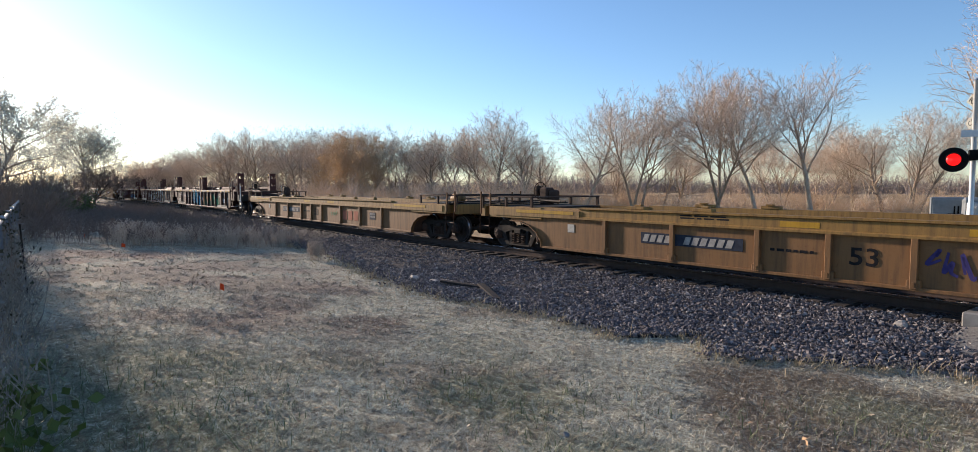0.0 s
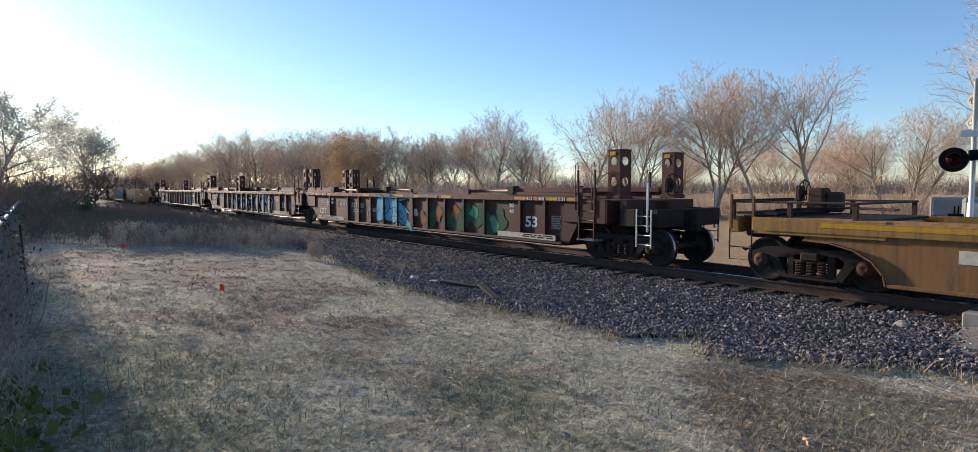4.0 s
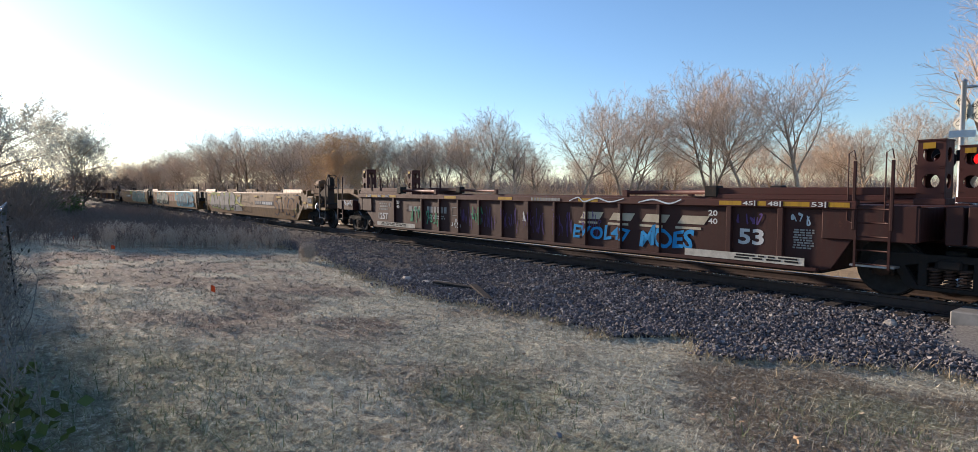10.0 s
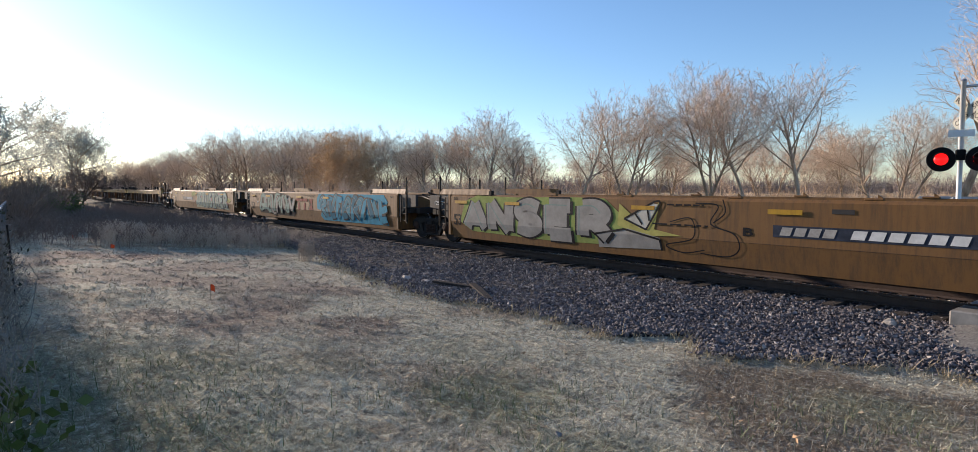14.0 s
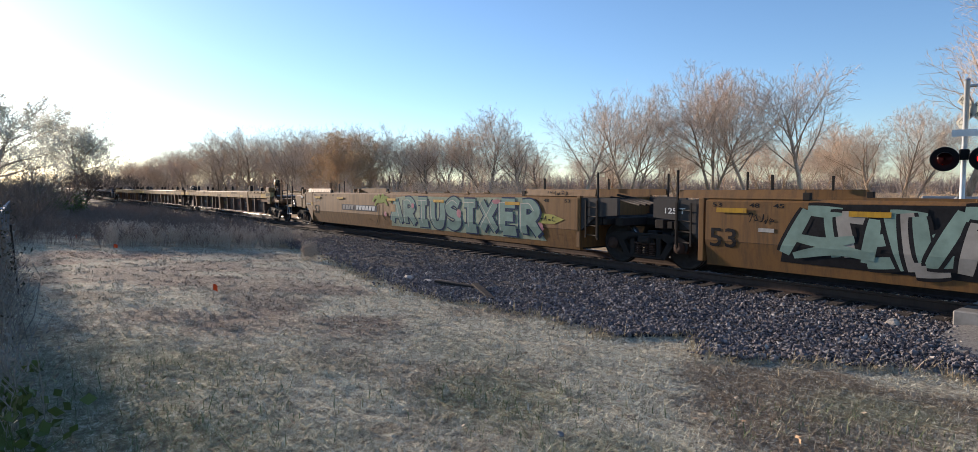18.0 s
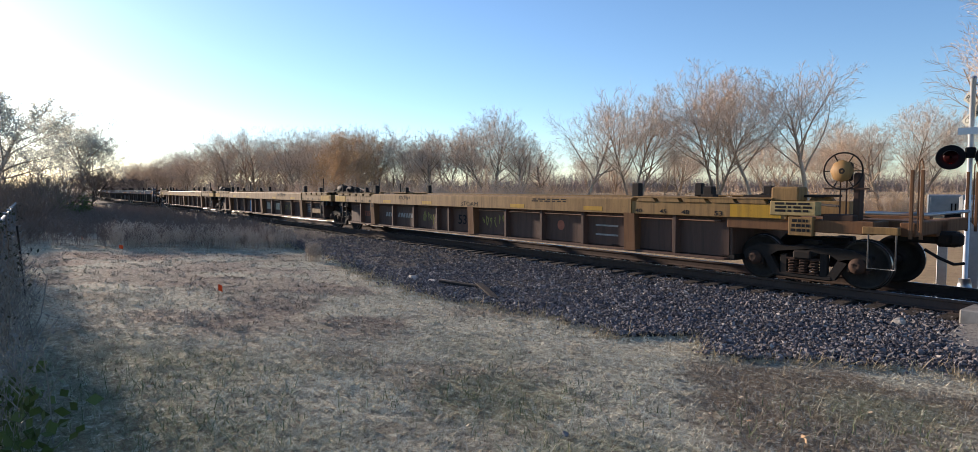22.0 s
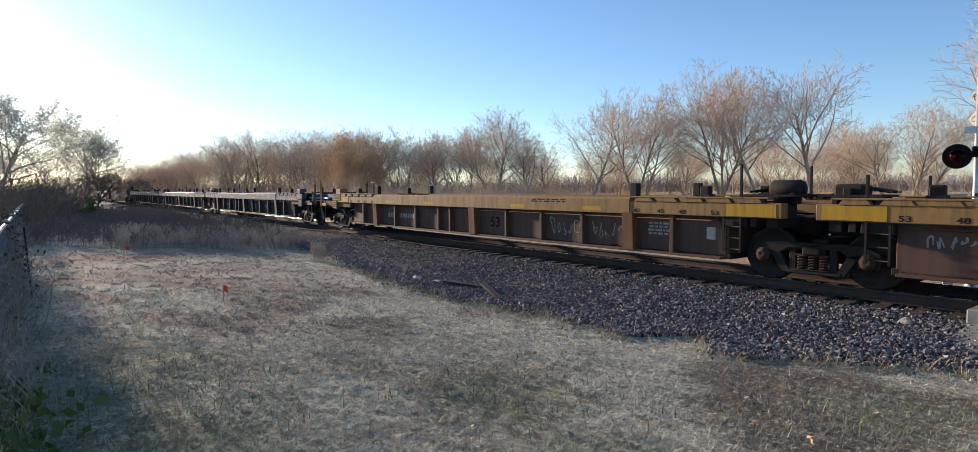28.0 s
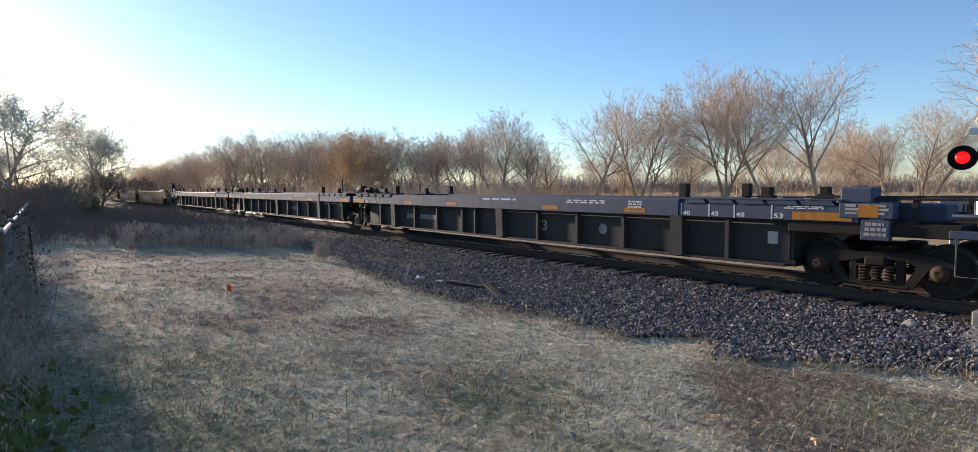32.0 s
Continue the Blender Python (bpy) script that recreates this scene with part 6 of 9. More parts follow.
    if rear:
        coupler(car, -1, 11.6)
        end_platform(car, -1, 9.9, 11.4, 0.9, 1.3, 1.36, br)
        for xx in (-10.9, -11.35):
            for yy in (-1.34, 1.34):
                post(car, xx, yy, 0.5, 2.25, br)
        ladder(car, -11.35, -10.9, -1.34, 0.45, 1.35, 4, br)
        patch("end_plate", -11.3, -10.9, 0.95, 1.30, -1.385, br, car)
        scrawl("graffiti", -10.6, -9.9, 1.08, 1.3, -1.40, M["white_spray"], car, 9, 0.035, 4)
    # marks
    y = -(Y - 0.06) - 0.004
    ys = -(Y + 0.024)
    for x0, x1 in ((6.35, 8.7), (-8.6, -6.3)):
        patch("safety_strip", x0, x1, 1.46, 1.54, ys, M["reflective"], car, "yellow safety strip")
    for x0 in (2.6, 0.9, -0.5, -3.2):
        patch("safety_strip", x0, x0 + 0.62, 1.46, 1.54, ys, M["reflective"], car)
    for tx, word in ((8.2, "53"), (7.43, "48"), (6.95, "45"), (-8.35, "53"), (-7.55, "48"), (-6.95, "45")):
        patch("mark_ground", tx - 0.14, tx + 0.17, 1.45, 1.55, ys - 0.004, bs, car)
        lettering("lettering", word, tx - 0.11, tx + 0.09, 1.46, 1.54, ys - 0.009, M["white"], car, 0.02)
        patch("mark_line", tx + 0.11, tx + 0.135, 1.45, 1.55, ys - 0.009, M["white"], car)
    for tx in (6.22, -6.15):
        lettering("lettering", "20", tx - 0.1, tx + 0.1, 1.24, 1.35, ys, M["white"], car, 0.02)
        lettering("lettering", "40", tx - 0.1, tx + 0.1, 1.08, 1.19, ys, M["white"], car, 0.02)
    patch("placard", 5.6, 8.0, zb + 0.06, zb + 0.20, ys - 0.004, M["placard"], car, "dirty white placard strip")
    lines("small_print", 2, 6.6, 7.9, zb + 0.08, zb + 0.18, ys - 0.009, M["black"], car, 2)
    patch("placard", -7.7, -5.0, zb + 0.06, zb + 0.20, ys - 0.004, M["placard"], car, "dirty white placard strip")
    lines("small_print", 2, -7.4, -5.6, zb + 0.08, zb + 0.18, ys - 0.009, M["black"], car, 7)
    lettering("lettering", "53", 6.72, 7.22, 0.72, 1.02, y, M["white"], car, 0.03)
    lines("small_print", 8, 7.75, 8.12, 0.70, 1.06, y, M["dull_white"], car, 12)
    bars("mark_shape", 3, -5.55, -4.6, 1.00, 1.18, y, M["dull_white"], car, 0.03, 0.25)
    bars("number_mark", 6, -4.35, -3.15, 0.98, 1.18, y, M["dull_white"], car, 0.0, 0.25)
    lines("small_print", 2, -4.3, -3.3, 0.76, 0.90, y, M["dull_white"], car, 20)
    lettering("lettering", "125T", -7.75, -7.0, 0.64, 0.88, y, M["white"], car, 0.03)
    lines("small_print", 3, -7.7, -7.05, 0.95, 1.25, y, M["dull_white"], car, 21)
    part("round_mark", Geo().add([(a, y, b) for a, b in blob(-6.9, 1.18, 0.07, 0.07, 1, 20, 0.0)], [tuple(range(20))]), M["dull_white"], car)
    patch("plate_mark", -2.9, -2.45, 0.92, 0.935, y, M["dull_white"], car)
    patch("plate_mark", -2.9, -2.45, 1.18, 1.195, y, M["dull_white"], car)
    patch("plate_mark", -2.9, -2.885, 0.92, 1.195, y, M["dull_white"], car)
    patch("plate_mark", -2.465, -2.45, 0.92, 1.195, y, M["dull_white"], car)
    style["art"](car, y - 0.004, ys - 0.006)
    posts = [(-0.38 + i * 1.06, 0.10 if i == 1 else 0.04) for i in range(-4, 6)] + [(-6.5, 0.05), (6.55, 0.05), (7.55, 0.05)]
    drape(car, [a + s * h for a, h in posts for s in (-1, 1)], (1.43,),
          lambda x, zc, z, y0: 0.0 if y0 < -(Y + 0.01) else -0.083 if zc > 1.43 or any(abs(x - a) < h for a, h in posts) else 0.0)
    return car


def art_blue(car, y, ys):
    """Light blue bubble lettering with dark outlines, and green and rust letters beyond it."""
    body = [(-2.1, 1.05), (-2.03, 1.29), (-1.87, 1.49), (-1.64, 1.53), (-1.38, 1.42), (-1.11, 1.48), (-0.8, 1.56), (-0.92, 1.46), (0.23, 1.42), (0.72, 1.42), (-0.38, 1.3), (-0.1, 1.21), (0.24, 1.03), (0.5, 0.87), (0.18, 0.9), (0.25, 0.68), (0.84, 0.32), (0.65, 0.29), (0.27, 0.34), (0.0, 0.33), (-0.37, 0.44), (-0.57, 0.55), (-0.77, 0.48), (-0.85, 0.58), (-1.08, 0.53), (-1.52, 0.6), (-1.87, 0.49), (-2.05, 0.5), (-2.14, 0.64), (-2.12, 0.87)]
    mid = (sum(p for p, q in body) / len(body), 0.95)
    spray("graffiti", M["ink_spray"], y - 0.001, car, [[(mid[0] + (p - mid[0]) * 1.025, mid[1] + (q - mid[1]) * 1.06) for p, q in body]], "light blue bubble graffiti")
    spray("graffiti_fill", M["cyan_light"], y - 0.005, car, [body])
    bends = [[(-1.98, 1.06), (-1.76, 0.9), (-1.42, 0.81), (-1.09, 0.96), (-1.05, 1.21), (-1.22, 1.37), (-1.52, 1.42)], [(-1.94, 1.0), (-2.09, 0.76), (-2.01, 0.53), (-1.75, 0.53), (-1.5, 0.66), (-1.39, 0.81)], [(-1.5, 0.66), (-1.19, 0.55), (-0.9, 0.68), (-0.82, 0.9), (-0.87, 1.04)], [(-1.04, 0.99), (-0.74, 1.07)], [(-0.67, 1.05), (-0.44, 1.07), (-0.41, 0.96), (-0.63, 0.89)], [(-0.56, 0.77), (-0.39, 0.92), (-0.27, 0.79), (-0.3, 0.62)], [(-0.25, 0.64), (-0.14, 0.68), (-0.09, 0.52)], [(-0.78, 0.73), (-0.56, 0.73), (-0.19, 0.49), (0.09, 0.47), (0.26, 0.63), (0.23, 0.85), (-0.1, 1.21), (-0.38, 1.28)], [(-0.34, 0.99), (-0.11, 0.82), (-0.0, 0.53), (0.12, 0.58), (0.11, 0.77), (-0.13, 0.96)], [(-0.62, 0.55), (-0.33, 0.53), (-0.09, 0.43), (0.19, 0.43), (0.77, 0.32)], [(-1.87, 1.44), (-1.64, 1.47), (-1.38, 1.39), (-0.85, 1.49)], [(-1.22, 1.37), (-0.13, 1.39), (0.56, 1.4)]]
    for i, bend in enumerate(bends):
        strips("graffiti_line", [bend], 0.034, y - 0.008 - 0.0001 * (i % 6), M["navy_spray"], car)
    star = [[(-1.51, 1.05), (-1.25, 0.97)], [(-1.37, 1.12), (-1.4, 0.85)], [(-1.46, 0.94), (-1.29, 1.08)]]
    for i, ray in enumerate(star):
        strips("graffiti_line", [ray], 0.026, y - 0.010 - 0.0001 * i, M["navy_spray"], car)
    rng = random.Random(4)
    shapes, shapes2 = [], []
    for i in range(9):
        shapes.append(blob(1.25 + i * 0.55, rng.uniform(0.65, 1.1), rng.uniform(0.25, 0.5), rng.uniform(0.18, 0.34), 30 + i, 20, 0.3))
        if i % 2 == 0:
            shapes2.append(blob(1.35 + i * 0.5, rng.uniform(0.7, 1.1), 0.22, 0.20, 50 + i, 18, 0.3))
    spray("graffiti", M["moss_spray"], y, car, shapes, "dark green painted letters")
    spray("graffiti", M["rust_spray"], y - 0.004, car, shapes2[:3])
    spray("graffiti", M["green_spray"], y - 0.004, car, shapes2[3:])
    lettering("lettering", "B", 0.80, 1.03, 0.80, 1.06, y - 0.010, M["white"], car, 0.03)
    bars("number_mark", 10, 1.2, 2.4, 1.46, 1.54, ys - 0.002, M["dull_white"], car, 0, 0.2)
    scrawl("graffiti", -7.0, -6.6, 0.9, 1.25, y, M["white_spray"], car, 4, 0.03, 4)
    scrawl("graffiti", -2.95, -2.35, 0.62, 0.85, y, M["dull_white"], car, 14, 0.02, 4)
    patch("faded_strip", -2.55, -2.1, 0.85, 0.98, y, M["dull_white"], car)


def art_black(car, y, ys):
    """A black, cream and white piece over the middle of the side."""
    base = [(-3.15, 0.29), (-3.06, 0.7), (-2.84, 1.03), (-2.36, 1.2), (-1.89, 1.25), (-1.21, 1.41), (-0.63, 1.4), (0.02, 1.49), (0.21, 1.35), (0.94, 1.41), (1.51, 1.26), (2.15, 1.46), (2.37, 1.5), (2.61, 1.42), (2.88, 1.35), (3.29, 1.46), (3.62, 1.46), (4.19, 1.31), (4.31, 1.01), (4.35, 0.41), (3.84, 0.28), (3.12, 0.29), (2.18, 0.36), (0.82, 0.36), (-0.13, 0.35), (-0.82, 0.36), (-1.97, 0.34)]
    mid = (sum(p for p, q in base) / len(base), 0.85)
    spray("graffiti", M["white_spray"], y, car, [[(mid[0] + (p - mid[0]) * 1.012, mid[1] + (q - mid[1]) * 1.06) for p, q in base]], "large black, cream and white graffiti piece")
    spray("graffiti_fill", M["black"], y - 0.003, car, [base])
    fills = [[(-2.77, 0.92), (-2.51, 1.04), (-2.15, 0.98), (-2.13, 0.83), (-2.51, 0.7), (-2.77, 0.78)], [(-2.35, 0.55), (-2.06, 0.82), (-1.58, 0.71), (-1.48, 0.46), (-1.87, 0.39)], [(-1.72, 1.12), (-1.47, 1.22), (-1.35, 1.03), (-1.62, 0.87)], [(-0.74, 0.8), (-0.24, 0.91), (-0.12, 0.76), (-0.3, 0.58), (-0.65, 0.58)], [(-0.78, 1.08), (-0.18, 1.2), (-0.14, 1.11), (-0.65, 0.98)], [(0.28, 1.15), (0.71, 1.09), (0.84, 0.82), (0.5, 0.9)], [(1.02, 1.22), (1.64, 1.26), (2.03, 1.34), (1.51, 1.15), (1.02, 1.12)], [(2.04, 0.87), (2.16, 1.04), (2.34, 1.11), (2.53, 0.84), (2.65, 0.68), (2.36, 0.6), (2.17, 0.76)], [(1.87, 0.52), (2.08, 0.49), (2.23, 0.34), (1.9, 0.35)], [(2.72, 1.3), (3.11, 1.34), (2.82, 0.89), (2.67, 0.98)], [(2.38, 0.33), (2.6, 0.49), (2.86, 0.55), (2.88, 0.43), (2.72, 0.31)], [(3.27, 0.77), (3.62, 0.83), (4.02, 0.71), (4.23, 0.56), (3.84, 0.37), (3.43, 0.48)], [(3.71, 1.33), (3.98, 1.34), (4.14, 1.14), (4.18, 0.98), (3.95, 1.05)], [(3.22, 0.99), (3.52, 1.07), (3.9, 0.94), (3.33, 0.86)], [(1.36, 0.51), (1.52, 0.61), (1.61, 0.47), (1.48, 0.34)]]
    for i, shape in enumerate(fills):
        cx, cz = sum(p for p, q in shape) / len(shape), sum(q for p, q in shape) / len(shape)
        round_ = stroke_loop(shape)
        spray("graffiti", M["white_spray"], y - 0.006 - 0.0001 * i, car, [[(cx + (p - cx) * 1.17, cz + (q - cz) * 1.2) for p, q in round_]])
        spray("graffiti_fill", M["cream_spray" if i % 3 else "white_spray"], y - 0.009 - 0.0001 * i, car, [round_])
    sweeps = [[(0.07, 1.28), (0.13, 0.81), (0.14, 0.37)], [(1.21, 0.99), (1.65, 0.84), (1.84, 0.55), (1.88, 0.37)], [(-1.3, 1.16), (-1.02, 1.1), (-0.86, 0.82), (-1.1, 0.49)], [(0.66, 0.78), (0.96, 0.61), (1.18, 0.41)], [(2.32, 1.47), (2.38, 1.12), (2.48, 0.99), (2.62, 1.13)], [(-2.72, 0.34), (-1.87, 0.35), (-1.34, 0.5)], [(2.98, 1.15), (3.07, 0.96), (3.23, 0.83)], [(3.61, 1.39), (3.76, 1.17), (4.03, 0.99)]]
    for i, sweep in enumerate(sweeps):
        strips("graffiti_line", [sweep], 0.07, y - 0.0085 - 0.0001 * (i % 4), M["white_spray"], car, "", 0.6)
    for i, ((p, q), (r, s)) in enumerate([[(2.0, 0.63), (2.18, 0.52)], [(2.97, 0.65), (3.22, 0.45)], [(1.52, 0.9), (1.72, 0.73)], [(-0.3, 0.47), (0.04, 0.44)]]):
        spray("graffiti_fill", M["navy_spray"], y - 0.0045, car, [blob((p + r) / 2, (q + s) / 2, 0.20, 0.12, i, 14, 0.25)])
    ring = (4.8, 0.8)
    for r, mt, dy in ((0.56, "white_spray", 0.011), (0.50, "black", 0.013), (0.37, "white_spray", 0.016), (0.28, "cream_spray", 0.018), (0.24, "brown", 0.020)):
        spray("graffiti_ring", M[mt], y - dy, car, [blob(ring[0], ring[1], r * 0.98, r * 0.92, 3, 28, 0.03)])
    scrawl("graffiti_words", ring[0] - 0.12, ring[0] + 0.2, ring[1] - 0.12, ring[1] + 0.1, y - 0.022, M["white_spray"], car, 5, 0.022, 4)
    strips("graffiti", [[(-4.2, 1.48), (-3.9, 1.55), (-3.7, 1.46), (-3.4, 1.55), (-3.2, 1.47)], [(-3.1, 1.46), (-2.9, 1.55), (-2.6, 1.46), (-2.2, 1.54), (-1.9, 1.48)]], 0.035, ys - 0.002, M["white_spray"], car)
    scrawl("graffiti", -6.6, -5.9, 0.8, 1.15, y, M["dull_white"], car, 44, 0.018, 5)


def art_words(car, y, ys):
    """Big pale letter shapes, and sprayed blue words across them."""
    for i in range(4):
        a = 2.6 + i * 0.92
        bars("mark_shape", 1, a, a + 0.62, 1.05, 1.22, y, M["cream_spray"], car, 0.12, 0.0, "pale faded painted letter shape")
        patch("mark_shape", a - 0.05, a + 0.55, 0.94, 0.99, y, M["cream_spray"], car)
    lettering("graffiti", "EVOL47", 2.35, 4.15, 0.58, 0.90, y - 0.004, M["blue_spray"], car, 0.03, 0.1, 0.12, 2, "bright blue sprayed words")
    lettering("graffiti", "MOES", 4.4, 5.75, 0.52, 0.92, y - 0.004, M["blue_spray"], car, 0.03, 0.1, 0.15, 5)
    lettering("lettering", "A", 0.47, 0.70, 0.90, 1.16, y - 0.002, M["white"], car, 0.03)
    rng = random.Random(2)
    for i in range(6):
        scrawl("graffiti", -2.4 + i * 1.0, -1.7 + i * 1.0, 0.55, 1.25, y - 0.001, M["violet_spray"], car, 60 + i, 0.018, 6)
    scrawl("graffiti", -5.5, -4.7, 0.6, 1.2, y - 0.002, M["green_spray"], car, 70, 0.05, 5)
    scrawl("graffiti", -4.4, -3.6, 0.55, 1.0, y - 0.002, M["green_spray"], car, 71, 0.05, 4)
    scrawl("graffiti", -1.9, -1.3, 0.7, 1.25, y - 0.002, M["green_spray"], car, 72, 0.05, 4)
    scrawl("graffiti", -2.95, -2.4, 0.55, 0.85, y - 0.002, M["white_spray"], car, 73, 0.03, 4)
    strips("graffiti", [[(2.3, 1.47), (2.6, 1.56), (2.8, 1.46), (3.2, 1.55), (3.6, 1.47), (4.0, 1.55)], [(4.4, 1.47), (4.8, 1.54), (5.2, 1.46), (5.5, 1.55)]], 0.035, ys - 0.002, M["white_spray"], car)
    bars("number_mark", 10, 0.9, 2.0, 1.46, 1.54, ys - 0.002, M["dull_white"], car, 0, 0.2)
    scrawl("graffiti", 6.65, 7.2, 1.1, 1.3, y - 0.002, M["violet_spray"], car, 76, 0.03, 4)
    scrawl("graffiti", 7.7, 8.1, 1.12, 1.35, y - 0.002, M["white_spray"], car, 77, 0.03, 3)


# -- smooth-sided orange units --
def settle(car, heights, true):
    """Bring the body's heights over the rail to their true ones; the trucks stay as they are."""
    done = set()
    for ob in car.children_recursive:
        if ob.type != "MESH" or "truck" in (ob.name.split(".")[0], ob.parent.name.split(".")[0]) or ob.data.name in done:
            continue
        done.add(ob.data.name)
        co = np.empty(len(ob.data.vertices) * 3, np.float32)
        ob.data.vertices.foreach_get("co", co)
        co[2::3] = np.interp(co[2::3] + ob.location.z, heights, true) - ob.location.z
        ob.data.vertices.foreach_set("co", co)
        ob.data.update()


def smooth_unit(name, x, end_front, end_rear, art, material="orange", label="smooth-sided orange-brown articulated well unit, empty, with large graffiti"):
    car = thing(name, label, "railway car", "cars of the freight train")
    car["origin"] = x
    Y = 1.42
    om = M[material]
    for side in (-1, 1):
        prof = [(side * (Y - 0.10), 0.18), (side * Y, 0.74), (side * Y, 1.60), (side * (Y - 0.06), 1.66), (side * (Y - 0.12), 1.66), (side * (Y - 0.12), 0.74), (side * (Y - 0.20), 0.18)]
        part("side_panel", Geo().along(prof, -8.25, 8.35), om, car)
        part("weld_seam", Geo().box(-8.2, 8.3, side * (Y - 0.03), side * (Y + 0.002), 0.735, 0.742), M["rust_iron"], car)
        for s in (-1, 1):
            part("lip", Geo().along([(side * (Y - 0.10), 1.66), (side * (Y - 0.02), 1.66), (side * (Y - 0.06), 1.82), (side * (Y - 0.10), 1.82)], s * 6.35, s * 8.9), om, car)
            part("hinge", Geo().box(s * 6.25, s * 6.38, side * (Y - 0.12), side * (Y - 0.02), 1.64, 1.78, 0.01), M["iron"], car)
            g = Geo().plate([(s * 8.35, 0.20), (s * 8.35, 1.66), (s * 9.25, 1.66), (s * 9.25, 1.05), (s * 8.85, 0.72)], side * (Y - 0.02), side * (Y - 0.14)) if (s > 0 and end_front) or (s < 0 and end_rear) else \
                Geo().box(s * 8.3, s * 8.42, side * (Y - 0.14), side * (Y - 0.01), 0.25, 1.66, 0.01)
            part("end_post", g, om, car)
        for x_ in (3.6, 1.2, -1.4, -3.8):
            part("locating_cone", Geo().box(x_ - 0.14, x_ + 0.14, side * (Y - 0.14), side * (Y - 0.05), 1.66, 1.70, 0.01).plate([(x_ + 0.05, 1.69), (x_ + 0.14, 1.69), (x_ + 0.05, 1.76)], side * (Y - 0.12), side * (Y - 0.08)), om, car)
    well_floor(car, 8.2, 0.18, 1.2, M["iron"])
    grey = M["slate_panel"]
    for s, ended in ((1, end_front), (-1, end_rear)):
        bulkhead(car, s, 8.35, 1.28, 0.25, 1.62, om)
        end_platform(car, s, 8.4, 11.6 if ended else 9.6, 0.90, 1.12, 1.34, M["iron"] if not ended else M["rust_iron"])
        if ended:
            for side in (-1, 1):
                g = Geo().box(s * 9.6, s * 10.33, side * (Y - 0.16), side * (Y + 0.004), 0.83, 1.50, 0.05).box(s * 9.2, s * 9.62, side * (Y - 0.16), side * (Y - 0.01), 0.80, 1.58, 0.03)
                part("end_box", g, om, car)
                part("end_slope", Geo().plate([(s * 10.3, 1.15), (s * 10.3, 1.46), (s * 10.55, 1.5), (s * 10.55, 1.28), (s * 10.42, 1.15)], side * (Y - 0.14), side * (Y - 0.04)).box(s * 10.3, s * 11.0, side * (Y - 0.3), side * (Y - 0.16), 0.90, 1.12, 0.02), om, car)
                part("corner_post", Geo().box(s * 10.96, s * 11.05, side * 1.36, side * 1.40, 0.82, 2.19, 0.006), M["rust_iron"], car)
                part("corner_post", Geo().box(s * 11.61, s * 11.70, side * 1.36, side * 1.40, 0.90, 2.05, 0.006), M["rust_iron"], car)
                part("step_plate", Geo().box(s * 11.05, s * 11.61, side * 1.26, side * 1.38, 0.82, 0.95, 0.01), M["tan_sill"], car, "worn tan step plate")
                part("guide_arm", Geo().box(s * 8.95, s * 9.1, side * 1.20, side * 1.40, 1.6, 1.78, 0.02).box(s * 9.5, s * 9.65, side * 1.20, side * 1.40, 1.56, 1.78, 0.02), om, car)
                rail_bar(car, [(s * 11.03, side * 1.40, 0.82), (s * 11.03, side * 1.40, 0.44), (s * 11.62, side * 1.40, 0.44), (s * 11.62, side * 1.40, 0.82)], M["galv"], 0.013, "step_iron")
                rail_bar(car, [(s * 10.62, side * 1.40, 0.86), (s * 10.62, side * 1.40, 1.08), (s * 10.78, side * 1.40, 1.2), (s * 10.78, side * 1.36, 1.0)], M["galv"], 0.013, "grab_iron")
            for i in range(5):
                part("deck_step", Geo().box(s * (10.85 + i * 0.16), s * (10.99 + i * 0.16), -1.2, 1.2, 1.12, 1.16), M["iron"], car)
            truck(car, s * 10.0, "small")
            coupler(car, s, 11.9)
            rail_bar(car, [(s * 9.4, -1.1, 1.62), (s * 10.4, -1.1, 1.62), (s * 10.7, -1.1, 1.25)], M["rust_iron"], 0.02)
        else:
            for side in (-1, 1):
                part("connector_plate", Geo().plate([(s * 8.42, 0.72), (s * 8.42, 1.62), (s * 9.55, 1.62), (s * 9.55, 1.18), (s * 8.9, 1.12)], side * (Y - 0.05), side * (Y - 0.15)), grey, car, "dark grey end plate")
                post(car, s * 8.95, side * 1.36, 0.5, 2.22, M["iron"])
                ladder(car, s * 8.6, s * 8.95, side * 1.40, 0.55, 1.55, 4, M["iron"])
                post(car, s * 7.0, side * 1.25, 1.8, 2.1, M["iron"])
            g = Geo()
            for i in range(4):
                g.tube([(s * 8.6, -1.0 + i * 0.25, 1.5 + 0.06 * i), (s * 9.3, -0.95 + i * 0.25, 1.56), (s * 9.9, -1.0 + i * 0.22, 1.45)], 0.03, 7)
            part("brake_pipe", g, M["iron"], car)
            part("connector", Geo().box(s * 9.3, s * 10.05, -0.35, 0.35, 0.85, 1.15, 0.06), M["iron"], car)
